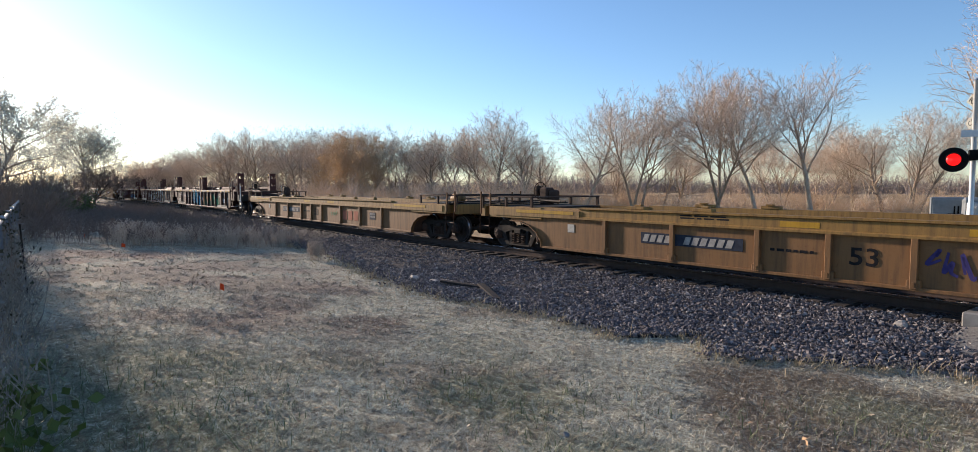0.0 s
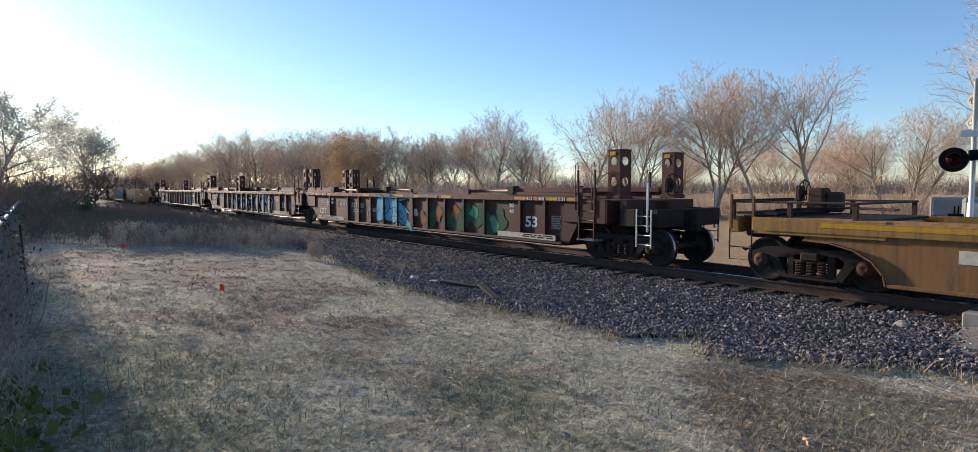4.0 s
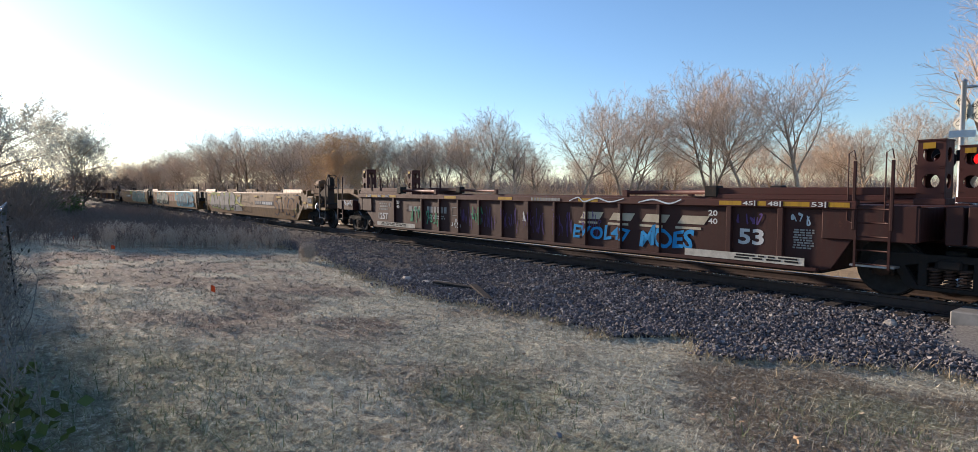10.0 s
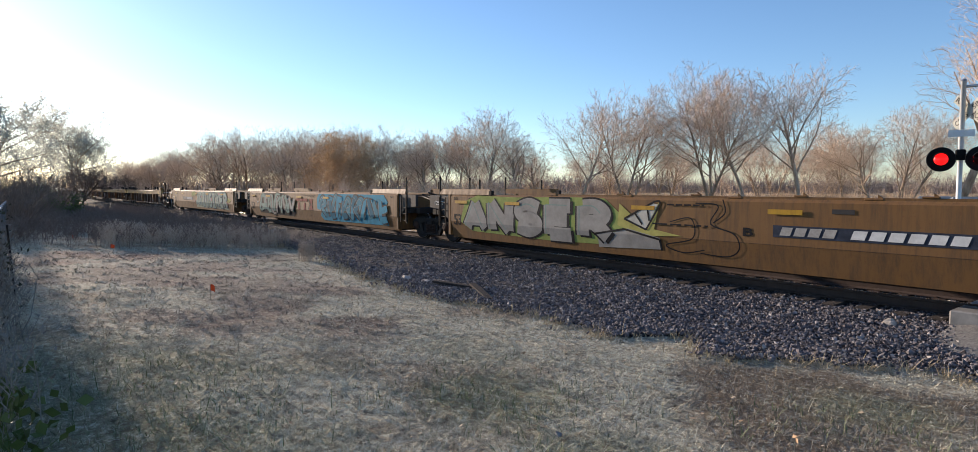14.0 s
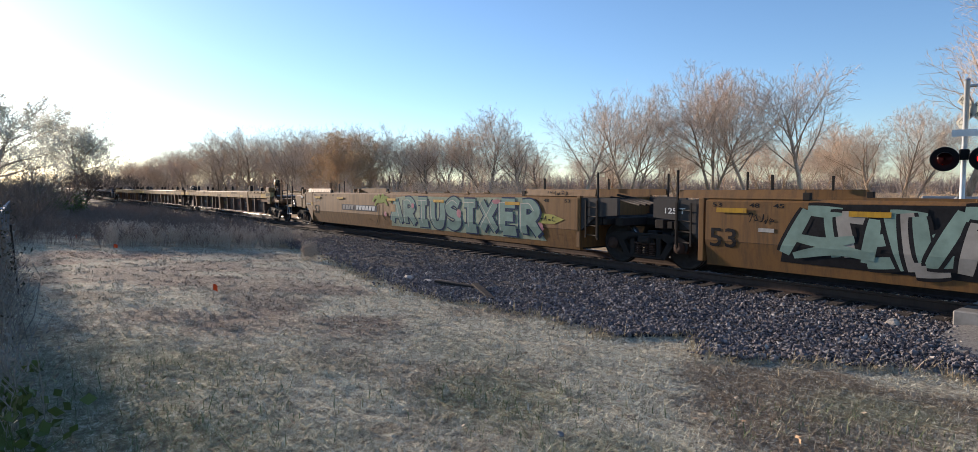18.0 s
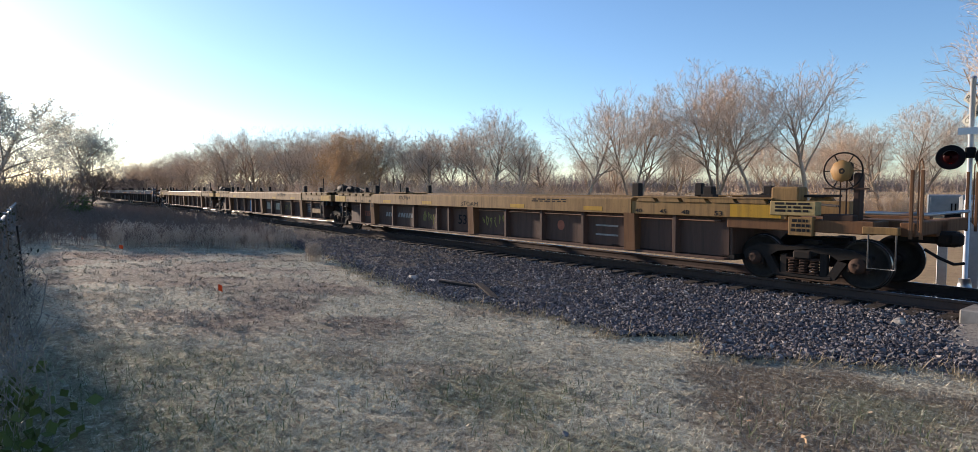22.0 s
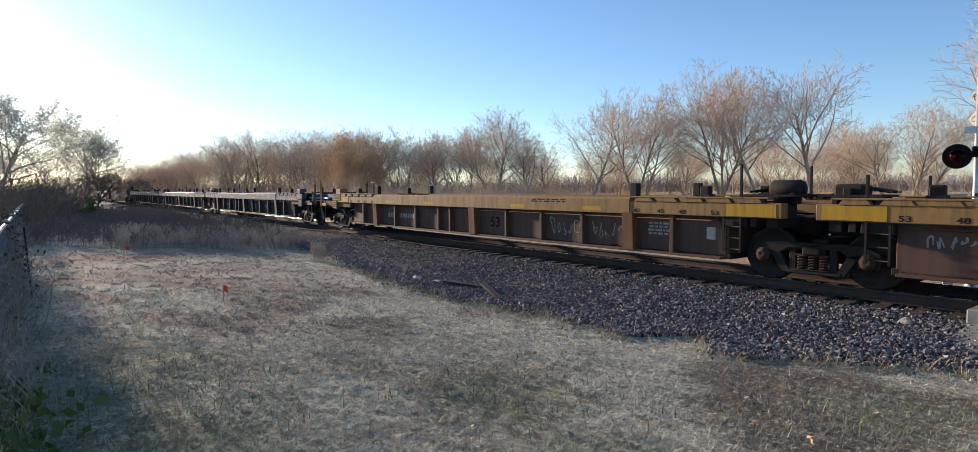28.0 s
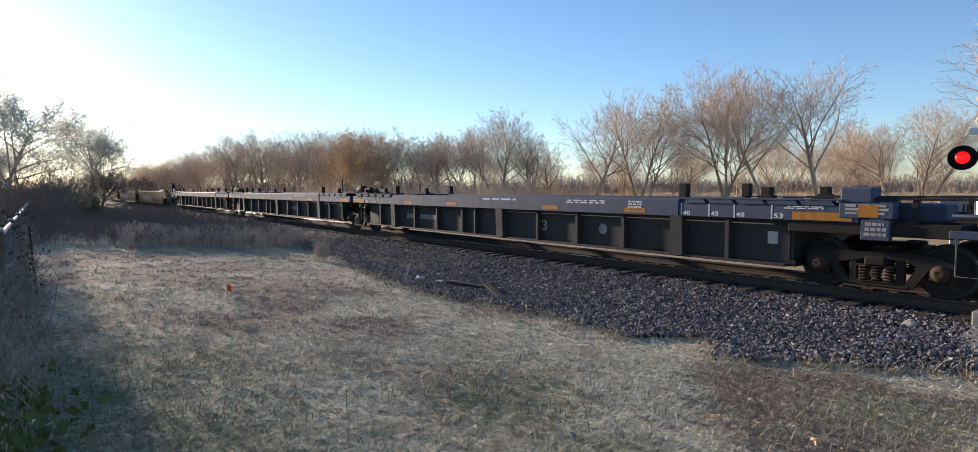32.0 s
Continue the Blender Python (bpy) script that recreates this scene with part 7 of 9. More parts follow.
    if end_front:
        air_tank(car, 9.75, -0.75, 2.06, 0.58, 0.19, M["rust_orange"])
        part("tank_stand", Geo().plate([(9.42, 1.56), (9.75, 1.56), (9.6, 1.72), (9.5, 2.02), (9.42, 2.02)], -1.0, -0.95).box(9.4, 10.2, -1.0, -0.4, 1.5, 1.87, 0.02), M["rust_orange"], car)
        part("brake_stand", Geo().plate([(10.0, 1.58), (10.45, 1.12), (10.98, 1.12), (10.98, 2.0), (10.25, 1.72)], -1.0, -0.9).box(10.86, 11.08, -1.0, -0.7, 1.1, 2.3, 0.03).box(11.0, 11.2, -0.98, -0.78, 1.85, 2.36, 0.03).box(11.0, 11.12, -1.02, -0.9, 2.36, 2.48, 0.02), M["rust_iron"], car)
        brake_wheel(car, 11.34, -0.9, 2.15, 0.30, M["iron"])
        part("tank_rail", Geo().tube([(10.1, -0.95, 1.9), (10.6, -0.95, 1.98), (10.8, -0.95, 1.92)], 0.014, 6).tube([(10.25, -0.95, 1.62), (10.25, -0.95, 1.95)], 0.03, 6), M["rust_iron"], car)
        ye = -(Y + 0.008)
        box_ = patch("placard", 9.72, 10.19, 1.14, 1.40, ye, M["navy"], car, "dark printed placard")
        lines("small_print", 3, 9.75, 10.16, 1.17, 1.37, ye - 0.003, M["dull_white"], car, 4)
        patch("safety_strip", 9.81, 10.29, 1.0, 1.10, ye, M["reflective"], car)
        patch("paper_tag", 9.62, 9.78, 0.92, 1.09, ye, M["placard"], car, "pale yellow paper tag")
        patch("safety_strip", 9.12, 9.55, 1.10, 1.20, ye, M["reflective"], car)
    if not end_rear:
        truck(car, -10.0, "large")
    y = -(Y + 0.003)
    for x0 in (-8.0, -5.6, -1.2, 1.9, 5.6):
        patch("safety_strip", x0, x0 + 0.62, 1.36, 1.46, y - 0.024, M["reflective"], car, "amber safety strip")
    for side_x in (8.0, -8.0):
        sgn = 1 if side_x > 0 else -1
        for dx, word in ((0.0, "53"), (-0.76, "48"), (-1.22, "45"), (-1.98, "40")):
            tx = side_x + sgn * dx
            lettering("lettering", word, tx - 0.10, tx + 0.10, 1.48, 1.57, y, M["black"], car, 0.02)
    art(car, y - 0.004)
    drape(car, (), (0.74,), lambda x, zc, z, y0: 0.0 if zc > 0.74 else (0.74 - z) / 0.56 * 0.10)
    settle(car, (0.0, 0.18, 1.66, 3.0), (0.06, 0.245, 1.565, 2.93))
    return car


def outlined(name, word, x0, x1, z0, z1, y, fill, line, parent, wavy=0.06, seed=1, label="", fat=0.05):
    """Sprayed letters with a dark outline, wavering a little."""
    n = len(word)
    for i, ch in enumerate(word):
        w = (x1 - x0) / n
        a, b = x0 + i * w - 0.02, x0 + (i + 1) * w + 0.03
        if ch == "I":
            a, b = a + w * 0.22, b - w * 0.22
        rng = random.Random(seed * 31 + i)
        dz0, dz1 = rng.uniform(-0.05, 0.05), rng.uniform(-0.04, 0.04)
        e = 0.045
        lettering(name, ch, a - e, b + e, z0 + dz0 - e, z1 + dz1 + e, y - 0.0012 * i, line, parent, fat + 0.06, 0, wavy, seed + i, label if i == 0 else "")
        lettering(name + "_fill", ch, a + 0.015, b - 0.015, z0 + dz0 + 0.015, z1 + dz1 - 0.015, y - 0.004 - 0.0012 * i, fill, parent, fat, 0, wavy, seed + i)


STROKES = {
    "A": [[(0.04, 0), (0.27, 0.5), (0.48, 1)], [(0.48, 1), (0.72, 0.5), (0.96, 0)], [(0.25, 0.33), (0.75, 0.33)]],
    "R": [[(0.15, 0), (0.15, 1)], [(0.15, 0.97), (0.6, 0.98), (0.86, 0.75), (0.6, 0.5), (0.2, 0.47)], [(0.45, 0.5), (0.72, 0.28), (0.97, 0)]],
    "I": [[(0.5, 0), (0.5, 1)], [(0.12, 0.98), (0.88, 0.98)], [(0.12, 0.02), (0.88, 0.02)]],
    "U": [[(0.1, 1), (0.1, 0.4), (0.3, 0.04), (0.68, 0.04), (0.9, 0.4), (0.9, 1)]],
    "S": [[(0.92, 0.86), (0.55, 1), (0.14, 0.82), (0.24, 0.58), (0.74, 0.44), (0.88, 0.2), (0.5, 0), (0.06, 0.12)]],
    "X": [[(0.04, 0), (0.5, 0.5), (0.96, 1)], [(0.06, 1), (0.5, 0.5), (0.94, 0)]],
    "E": [[(0.14, 0), (0.14, 1)], [(0.14, 0.98), (0.92, 0.98)], [(0.14, 0.52), (0.8, 0.52)], [(0.14, 0.02), (0.94, 0.02)]],
    "N": [[(0.1, 0), (0.06, 1)], [(0.06, 1), (0.5, 0.45), (0.86, 0)], [(0.86, 0), (0.92, 1)]],
    "e": [[(0.1, 0.36), (0.86, 0.42), (0.78, 0.7), (0.4, 0.78), (0.1, 0.5), (0.16, 0.14), (0.5, 0), (0.9, 0.1)]],
    "i": [[(0.5, 0), (0.46, 0.66)], [(0.44, 0.86), (0.56, 0.92)]],
    "x": [[(0.02, 0), (0.5, 0.45), (0.95, 0.98)], [(0.06, 0.92), (0.5, 0.45), (0.95, 0)]],
    "r": [[(0.16, 0), (0.2, 0.5), (0.3, 0.94)], [(0.3, 0.94), (0.62, 0.98), (0.98, 0.95)], [(0.98, 0.95), (0.8, 0.66)]],
}


def fat_letters(word, x0, x1, z0, z1, y, fill, line, parent, w=0.24, edge=0.05, label="", shade=None, gleam=None, lean=0.0):
    """Sprayed letters drawn with broad strokes: dark line and shadow below, fill on top, a gleam along one edge."""
    n = len(word)
    cell = (x1 - x0) / n
    h = w * 0.5
    rng = random.Random(len(word) * 7 + int(x0 * 10))
    for i, ch in enumerate(word):
        a, b = x0 + i * cell + h * 0.5, x0 + (i + 1) * cell - h * 0.5
        lo, hi = z0 + h + rng.uniform(0, 0.06), z1 - h - rng.uniform(0, 0.04)
        polys = [[(a + (b - a) * u + lean * v, lo + (hi - lo) * v) for u, v in q] for q in STROKES[ch]]
        yy = y - 0.0018 * i
        back = strips("graffiti", polys, w + 2 * edge, yy, line, parent, label, 0.0)
        if shade:
            strips("graffiti_shadow", [[(p + 0.09, q - 0.05) for p, q in s_] for s_ in polys], w * 0.9, yy + 0.0006, line, back, "", 0.0)
        strips("graffiti_fill", polys, w, yy - 0.0008, fill, back, "", 0.0)
        if gleam:
            strips("graffiti_gleam", [[(p - w * 0.30, q + 0.02) for p, q in s_[:3]] for s_ in polys[:2]], 0.028, yy - 0.0015, gleam, back, "", 0.4)


def jagged(cx, cz, ln, ht, seed, count, w, y, fill, line, parent, gleam=None):
    """Interlocking bent bars of a wild-style piece, each with a dark edge."""
    rng = random.Random(seed)
    for i in range(count):
        x = cx + ln * (i + rng.uniform(0.1, 0.9)) / count
        up = i % 2
        z_a, z_b = cz + ht * rng.uniform(0.0, 0.18), cz + ht * rng.uniform(0.8, 1.0)
        k = rng.uniform(0.12, 0.42) * rng.choice((-1, 1, 1))
        kind = rng.randrange(4)
        if kind == 0:
            polys = [[(x - k, z_a), (x, z_b)], [(x, z_b), (x + abs(k) + 0.25, z_b - 0.05)]]
        elif kind == 1:
            polys = [[(x, z_a), (x + k * 0.3, z_b)], [(x, z_a), (x + 0.45, z_a + 0.06)], [(x + 0.1, (z_a + z_b) / 2), (x + 0.5, (z_a + z_b) / 2 + 0.12)]]
        elif kind == 2:
            polys = [[(x - 0.25, z_b), (x + 0.05, z_a + 0.15)], [(x + 0.05, z_a + 0.15), (x + 0.42, z_b - 0.1)]]
        else:
            polys = [[(x - 0.3, z_a + ht * 0.5), (x, z_b), (x + 0.3, z_a + ht * 0.55), (x - 0.05, z_a + ht * 0.4), (x + 0.35, z_a)]]
        yy = y - 0.0018 * i
        back = strips("graffiti", polys, w + 0.13, yy, line, parent, "", 0.25)
        strips("graffiti_fill", polys, w, yy - 0.0008, fill[i % len(fill)], back, "", 0.25)
        if gleam:
            strips("graffiti_gleam", [[(p - w * 0.42, q + 0.015) for p, q in polys[0]]], 0.02, yy - 0.0015, gleam, back, "", 0.4)


def stencil_block(car, x0, x1, z0, z1, y):
    b = patch("number_block", x0, x1, z0, z1, y, M["navy"], car, "dark number block with pale marks")
    mid = x0 + (x1 - x0) * 0.40
    bars("number_mark", 4, x0 + 0.12, mid - 0.12, z0 + 0.04, z1 - 0.035, y - 0.005, M["dull_white"], b, 0.05, 0.22)
    bars("number_mark", 6, mid + 0.08, x1 - 0.12, z0 + 0.04, z1 - 0.035, y - 0.005, M["white"], b, 0.05, 0.22)


def art_sixer(car, y):
    stencil_block(car, 2.0, 5.05, 0.90, 1.14, y)
    lettering("lettering", "B", 1.42, 1.62, 0.88, 1.06, y, M["black"], car, 0.03)
    fat_letters("Sixer", 5.1, 8.72, 0.34, 1.56, y, M["bronze_spray"], M["ink_spray"], car, 0.30, 0.045, "bronze graffiti letters with thin dark outlines")
    scrawl("graffiti", 7.95, 8.45, 0.62, 0.85, y - 0.022, M["yellow_spray"], car, 90, 0.025, 4)
    scrawl("graffiti", 7.95, 8.45, 0.40, 0.60, y - 0.022, M["yellow_spray"], car, 93, 0.025, 4)
    spray("graffiti", M["lime_spray"], y + 0.002, car, [[(-7.75, 0.75), (-7.5, 1.45), (-6.9, 1.64), (-5.2, 1.6), (-3.2, 1.64), (-2.0, 1.62), (-1.6, 1.3), (-1.2, 0.85), (-1.7, 0.42), (-4, 0.38), (-7.2, 0.45)]], "lime background of the silver letters")
    fat_letters("ANSER", -7.55, -1.75, 0.36, 1.62, y - 0.002, M["silver_spray"], M["black"], car, 0.40, 0.05, "silver graffiti letters with black outlines and lime accents", True, M["mint_spray"])
    spray("graffiti", M["silver_spray"], y - 0.004, car, [[(-2.2, 0.34), (-0.45, 0.42), (-0.45, 0.70), (-1.3, 0.88), (-2.2, 0.62)]])
    strips("graffiti_line", [[(-2.3, 0.68), (-1.4, 0.86)], [(-1.4, 0.86), (-0.45, 0.66)], [(-0.45, 0.66), (-0.42, 0.40)]], 0.05, y - 0.012, M["black"], car, "", 0.0)
    spray("graffiti", M["yellow_spray"], y - 0.003, car, [[(-1.55, 1.5), (-1.05, 1.1), (-0.45, 1.56), (-0.6, 0.9), (0.1, 0.78), (-0.9, 0.72), (-1.6, 0.95)]], "yellow-green arrow behind the letters")
    spray("graffiti", M["sign_cream"], y - 0.007, car, [[(-1.35, 1.12), (-0.62, 1.52), (-0.5, 1.5), (-0.8, 0.92), (-0.95, 0.9)]])
    strips("graffiti_line", [[(-1.4, 1.12), (-0.6, 1.56)], [(-0.6, 1.56), (-0.45, 1.52), (-0.8, 0.88)], [(-0.8, 0.88), (-1.4, 1.12)], [(-1.1, 1.26), (-0.9, 1.0)], [(-0.78, 1.44), (-0.72, 1.1)]], 0.045, y - 0.012, M["black"], car, "", 0.0)
    strips("graffiti_line", [[(-0.2, 1.1), (0.3, 1.2), (0.35, 0.75), (-0.3, 0.55), (0.1, 0.4), (0.6, 0.5)], [(0.4, 1.55), (0.9, 1.5), (0.75, 1.1), (1.25, 0.9), (1.35, 0.6), (1.1, 0.4), (0.5, 0.42)], [(1.0, 1.64), (1.05, 1.35), (0.8, 1.12)]], 0.03, y - 0.006, M["black"], car, "faint dark bubble outline", 0.2)
    lettering("lettering", "53", -8.1, -7.7, 0.62, 1.0, y + 0.001, M["black"], car, 0.012)
    lettering("lettering", "125 T", -9.25, -8.75, 1.28, 1.42, -(1.42 - 0.05) - 0.004, M["white"], car, 0.02)
    lines("small_print", 1, -0.75, 0.7, 1.0, 1.06, y - 0.014, M["black"], car, 6)
    lines("small_print", 1, -0.3, 0.6, 1.46, 1.52, y - 0.014, M["black"], car, 16)
    lines("small_print", 2, 8.75, 9.5, 0.78, 0.90, y - 0.006, M["black"], car, 17)
    patch("data_plate", 3.0, 3.35, 1.40, 1.49, y - 0.002, M["slate_panel"], car)


def art_teal(car, y):
    field = [(1.2, 1.36), (1.45, 1.6), (7.4, 1.6), (7.7, 1.3), (7.45, 0.9), (7.7, 0.34), (1.85, 0.30), (1.55, 0.5), (1.75, 0.75), (1.25, 0.85)]
    spray("graffiti", M["cyan_spray"], y, car, [field], "blue and teal wild-style graffiti")
    spray("graffiti", M["teal_spray"], y - 0.002, car, [blob(2.2 + i * 0.95, 0.7 + 0.4 * (i % 2), 0.5, 0.26, 95 + i, 14, 0.3) for i in range(6)])
    jagged(1.75, 0.42, 5.7, 1.05, 21, 14, 0.28, y - 0.004, (M["teal_spray"], M["cyan_spray"], M["deep_teal"]), M["black"], car, M["dull_white"])
    red = M["red_paint"]
    spray("mark_shape", red, y - 0.001, car, [[(-1.3, 1.17), (-1.3, 1.32), (-0.55, 1.33), (-0.55, 1.18)], [(-1.06, 0.74), (-1.06, 1.12), (-0.84, 1.12), (-0.84, 0.74)]], "dull red painted shape")
    spray("mark_shape", red, y - 0.001, car, [[(-0.5, 1.18), (-0.5, 1.33), (0.1, 1.34), (0.1, 1.18)], [(-0.36, 0.75), (-0.36, 1.12), (-0.14, 1.12), (-0.14, 0.75)]], "dull red painted shape")
    spray("mark_shape", red, y - 0.001, car, [[(0.26, 0.76), (0.50, 1.04), (0.28, 1.33), (0.74, 1.33), (0.62, 1.04), (0.74, 0.76)]], "dull red painted shape")
    strips("mark_shape", [[(0.16, 1.33), (0.4, 1.05)], [(0.4, 1.05), (0.16, 0.76)]], 0.06, y - 0.006, M["black"], car, "", 0.0)
    spray("graffiti", M["black"], y, car, [[(-6.75, 0.4), (-6.6, 1.1), (-5.9, 1.58), (-3.0, 1.6), (-2.2, 1.45), (-1.45, 0.9), (-1.45, 0.5), (-1.8, 0.34), (-4.0, 0.36)]], "mint green wild-style graffiti with heavy black outlines")
    jagged(-6.45, 0.44, 4.6, 1.06, 5, 15, 0.22, y - 0.004, (M["mint_spray"], M["mint_spray"], M["silver_spray"]), M["black"], car)
    strips("graffiti_fill", [[(-6.6, 0.95), (-6.0, 0.85), (-5.5, 0.95)], [(-6.5, 0.55), (-5.8, 0.72), (-5.2, 0.62)], [(-2.1, 1.3), (-1.75, 0.95), (-1.65, 0.6)]], 0.2, y - 0.016, M["mint_spray"], car, "", 0.5)
    lettering("graffiti", "WRT", -2.75, -2.0, 1.05, 1.32, y - 0.02, M["cyan_spray"], car, 0.03, 0.0, 0.05, 3)
    lettering("lettering", "53", -8.15, -7.58, 0.60, 1.02, y - 0.001, M["black"], car, 0.012)
    lettering("lettering", "125 T", -9.25, -8.75, 1.28, 1.42, -(1.42 - 0.05) - 0.004, M["white"], car, 0.02)
    scrawl("graffiti", -7.35, -6.85, 1.15, 1.35, y - 0.004, M["black"], car, 71, 0.02, 5)
    patch("paper_tag", -7.15, -6.85, 0.98, 1.06, y - 0.003, M["dull_white"], car)
    scrawl("graffiti", -1.2, -0.7, 0.45, 0.68, y - 0.004, M["black"], car, 91, 0.025, 5)
    lettering("graffiti", "MURAL", 0.3, 1.1, 0.46, 0.66, y - 0.004, M["black"], car, 0.0, 0.2, 0.04, 2)
    scrawl("graffiti", 0.2, 1.0, 1.42, 1.56, y - 0.004, M["black"], car, 96, 0.025, 6)
    lines("small_print", 1, -0.6, 0.15, 1.47, 1.54, y - 0.002, M["black"], car, 26)


def art_arius(car, y):
    spray("graffiti", M["mint_pale"], y + 0.002, car, [[(-1.05, 0.34), (-0.6, 1.5), (0.3, 1.58), (3.0, 1.55), (6.5, 1.6), (7.0, 1.25), (6.9, 0.7), (7.2, 0.34)]], "pale ground of the mint letters")
    fat_letters("ARIUSIXER", -1.0, 7.05, 0.34, 1.58, y, M["mint_spray"], M["ink_spray"], car, 0.30, 0.045, "pale mint graffiti letters with dark blue outlines", True, M["sign_cream"])
    spray("graffiti", M["yellow_spray"], y - 0.002, car, [[(6.9, 0.85), (7.1, 1.15), (7.5, 1.12), (7.9, 1.0), (7.55, 0.86)]])
    scrawl("graffiti", 7.0, 7.6, 0.92, 1.08, y - 0.006, M["black"], car, 94, 0.025, 4)
    scrawl("graffiti", 7.45, 8.15, 0.40, 0.58, y - 0.002, M["black"], car, 95, 0.025, 6)
    scrawl("graffiti", 7.2, 8.0, 1.66, 1.78, y + 0.03, M["black"], car, 92, 0.022, 6)
    spray("graffiti", M["pink_spray"], y - 0.013, car, [blob(7.0, 0.74, 0.18, 0.12, 5, 14), blob(3.35, 1.0, 0.13, 0.14, 6, 14), blob(5.2, 1.45, 0.17, 0.08, 8, 14), blob(0.6, 1.2, 0.09, 0.11, 9, 14), blob(-1.35, 0.8, 0.1, 0.1, 10, 12)], "pink sprayed dots")
    strips("graffiti_line", [[(-2.2, 0.34), (-1.95, 0.7), (-1.9, 1.2)], [(-1.4, 0.55), (-1.6, 0.8), (-1.62, 1.2)]], 0.04, y - 0.003, M["black"], car, "sprayed palm trunk", 0.2)
    strips("graffiti_line", [[(-1.75, 1.28), (-1.75 + dx * 0.55, 1.3 + up), (-1.75 + dx, 1.12 + up * 0.9)] for dx, up in ((-0.62, 0.2), (-0.45, 0.02), (0.55, 0.05), (0.82, 0.18), (-0.2, 0.26), (0.35, 0.28))], 0.14, y - 0.005, M["lime_spray"], car, "sprayed palm leaves", 0.6)
    patch("buffed_patch", -0.98, -0.62, 0.92, 1.22, y - 0.003, M["tan_sill"], car, "painted-over tan patch")
    stencil_block(car, -5.16, -2.05, 0.87, 1.13, y)
    lettering("lettering", "53", -8.1, -7.55, 0.62, 1.04, y - 0.001, M["black"], car, 0.012)
    scrawl("graffiti", -8.2, -7.4, 1.15, 1.42, y - 0.002, M["dull_white"], car, 97, 0.018, 4)
    scrawl("graffiti", -3.1, -2.3, 0.44, 0.58, y - 0.002, M["black"], car, 98, 0.025, 6)
    scrawl("graffiti", -1.6, -1.15, 0.36, 0.5, y - 0.002, M["black"], car, 88, 0.025, 4)
    patch("placard", -8.45, -8.3, 0.98, 1.16, y - 0.003, M["reflective"], car)
    patch("placard", -9.05, -8.55, 1.02, 1.10, y + 0.016, M["dull_white"], car)
    patch("placard", -9.7, -9.45, 1.34, 1.44, y - 0.003, M["placard"], car)


def art_none(car, y):
    lettering("lettering", "53", -7.35, -6.85, 0.62, 0.98, y - 0.001, M["black"], car, 0.012)
    rng = random.Random(int(-car["origin"]))
    spray("graffiti", M["silver_spray"], y, car, [blob(-4 + i * 1.5, 0.85, 0.8, 0.42, 10 + i, 16, 0.2) for i in range(4)], "pale faded graffiti")


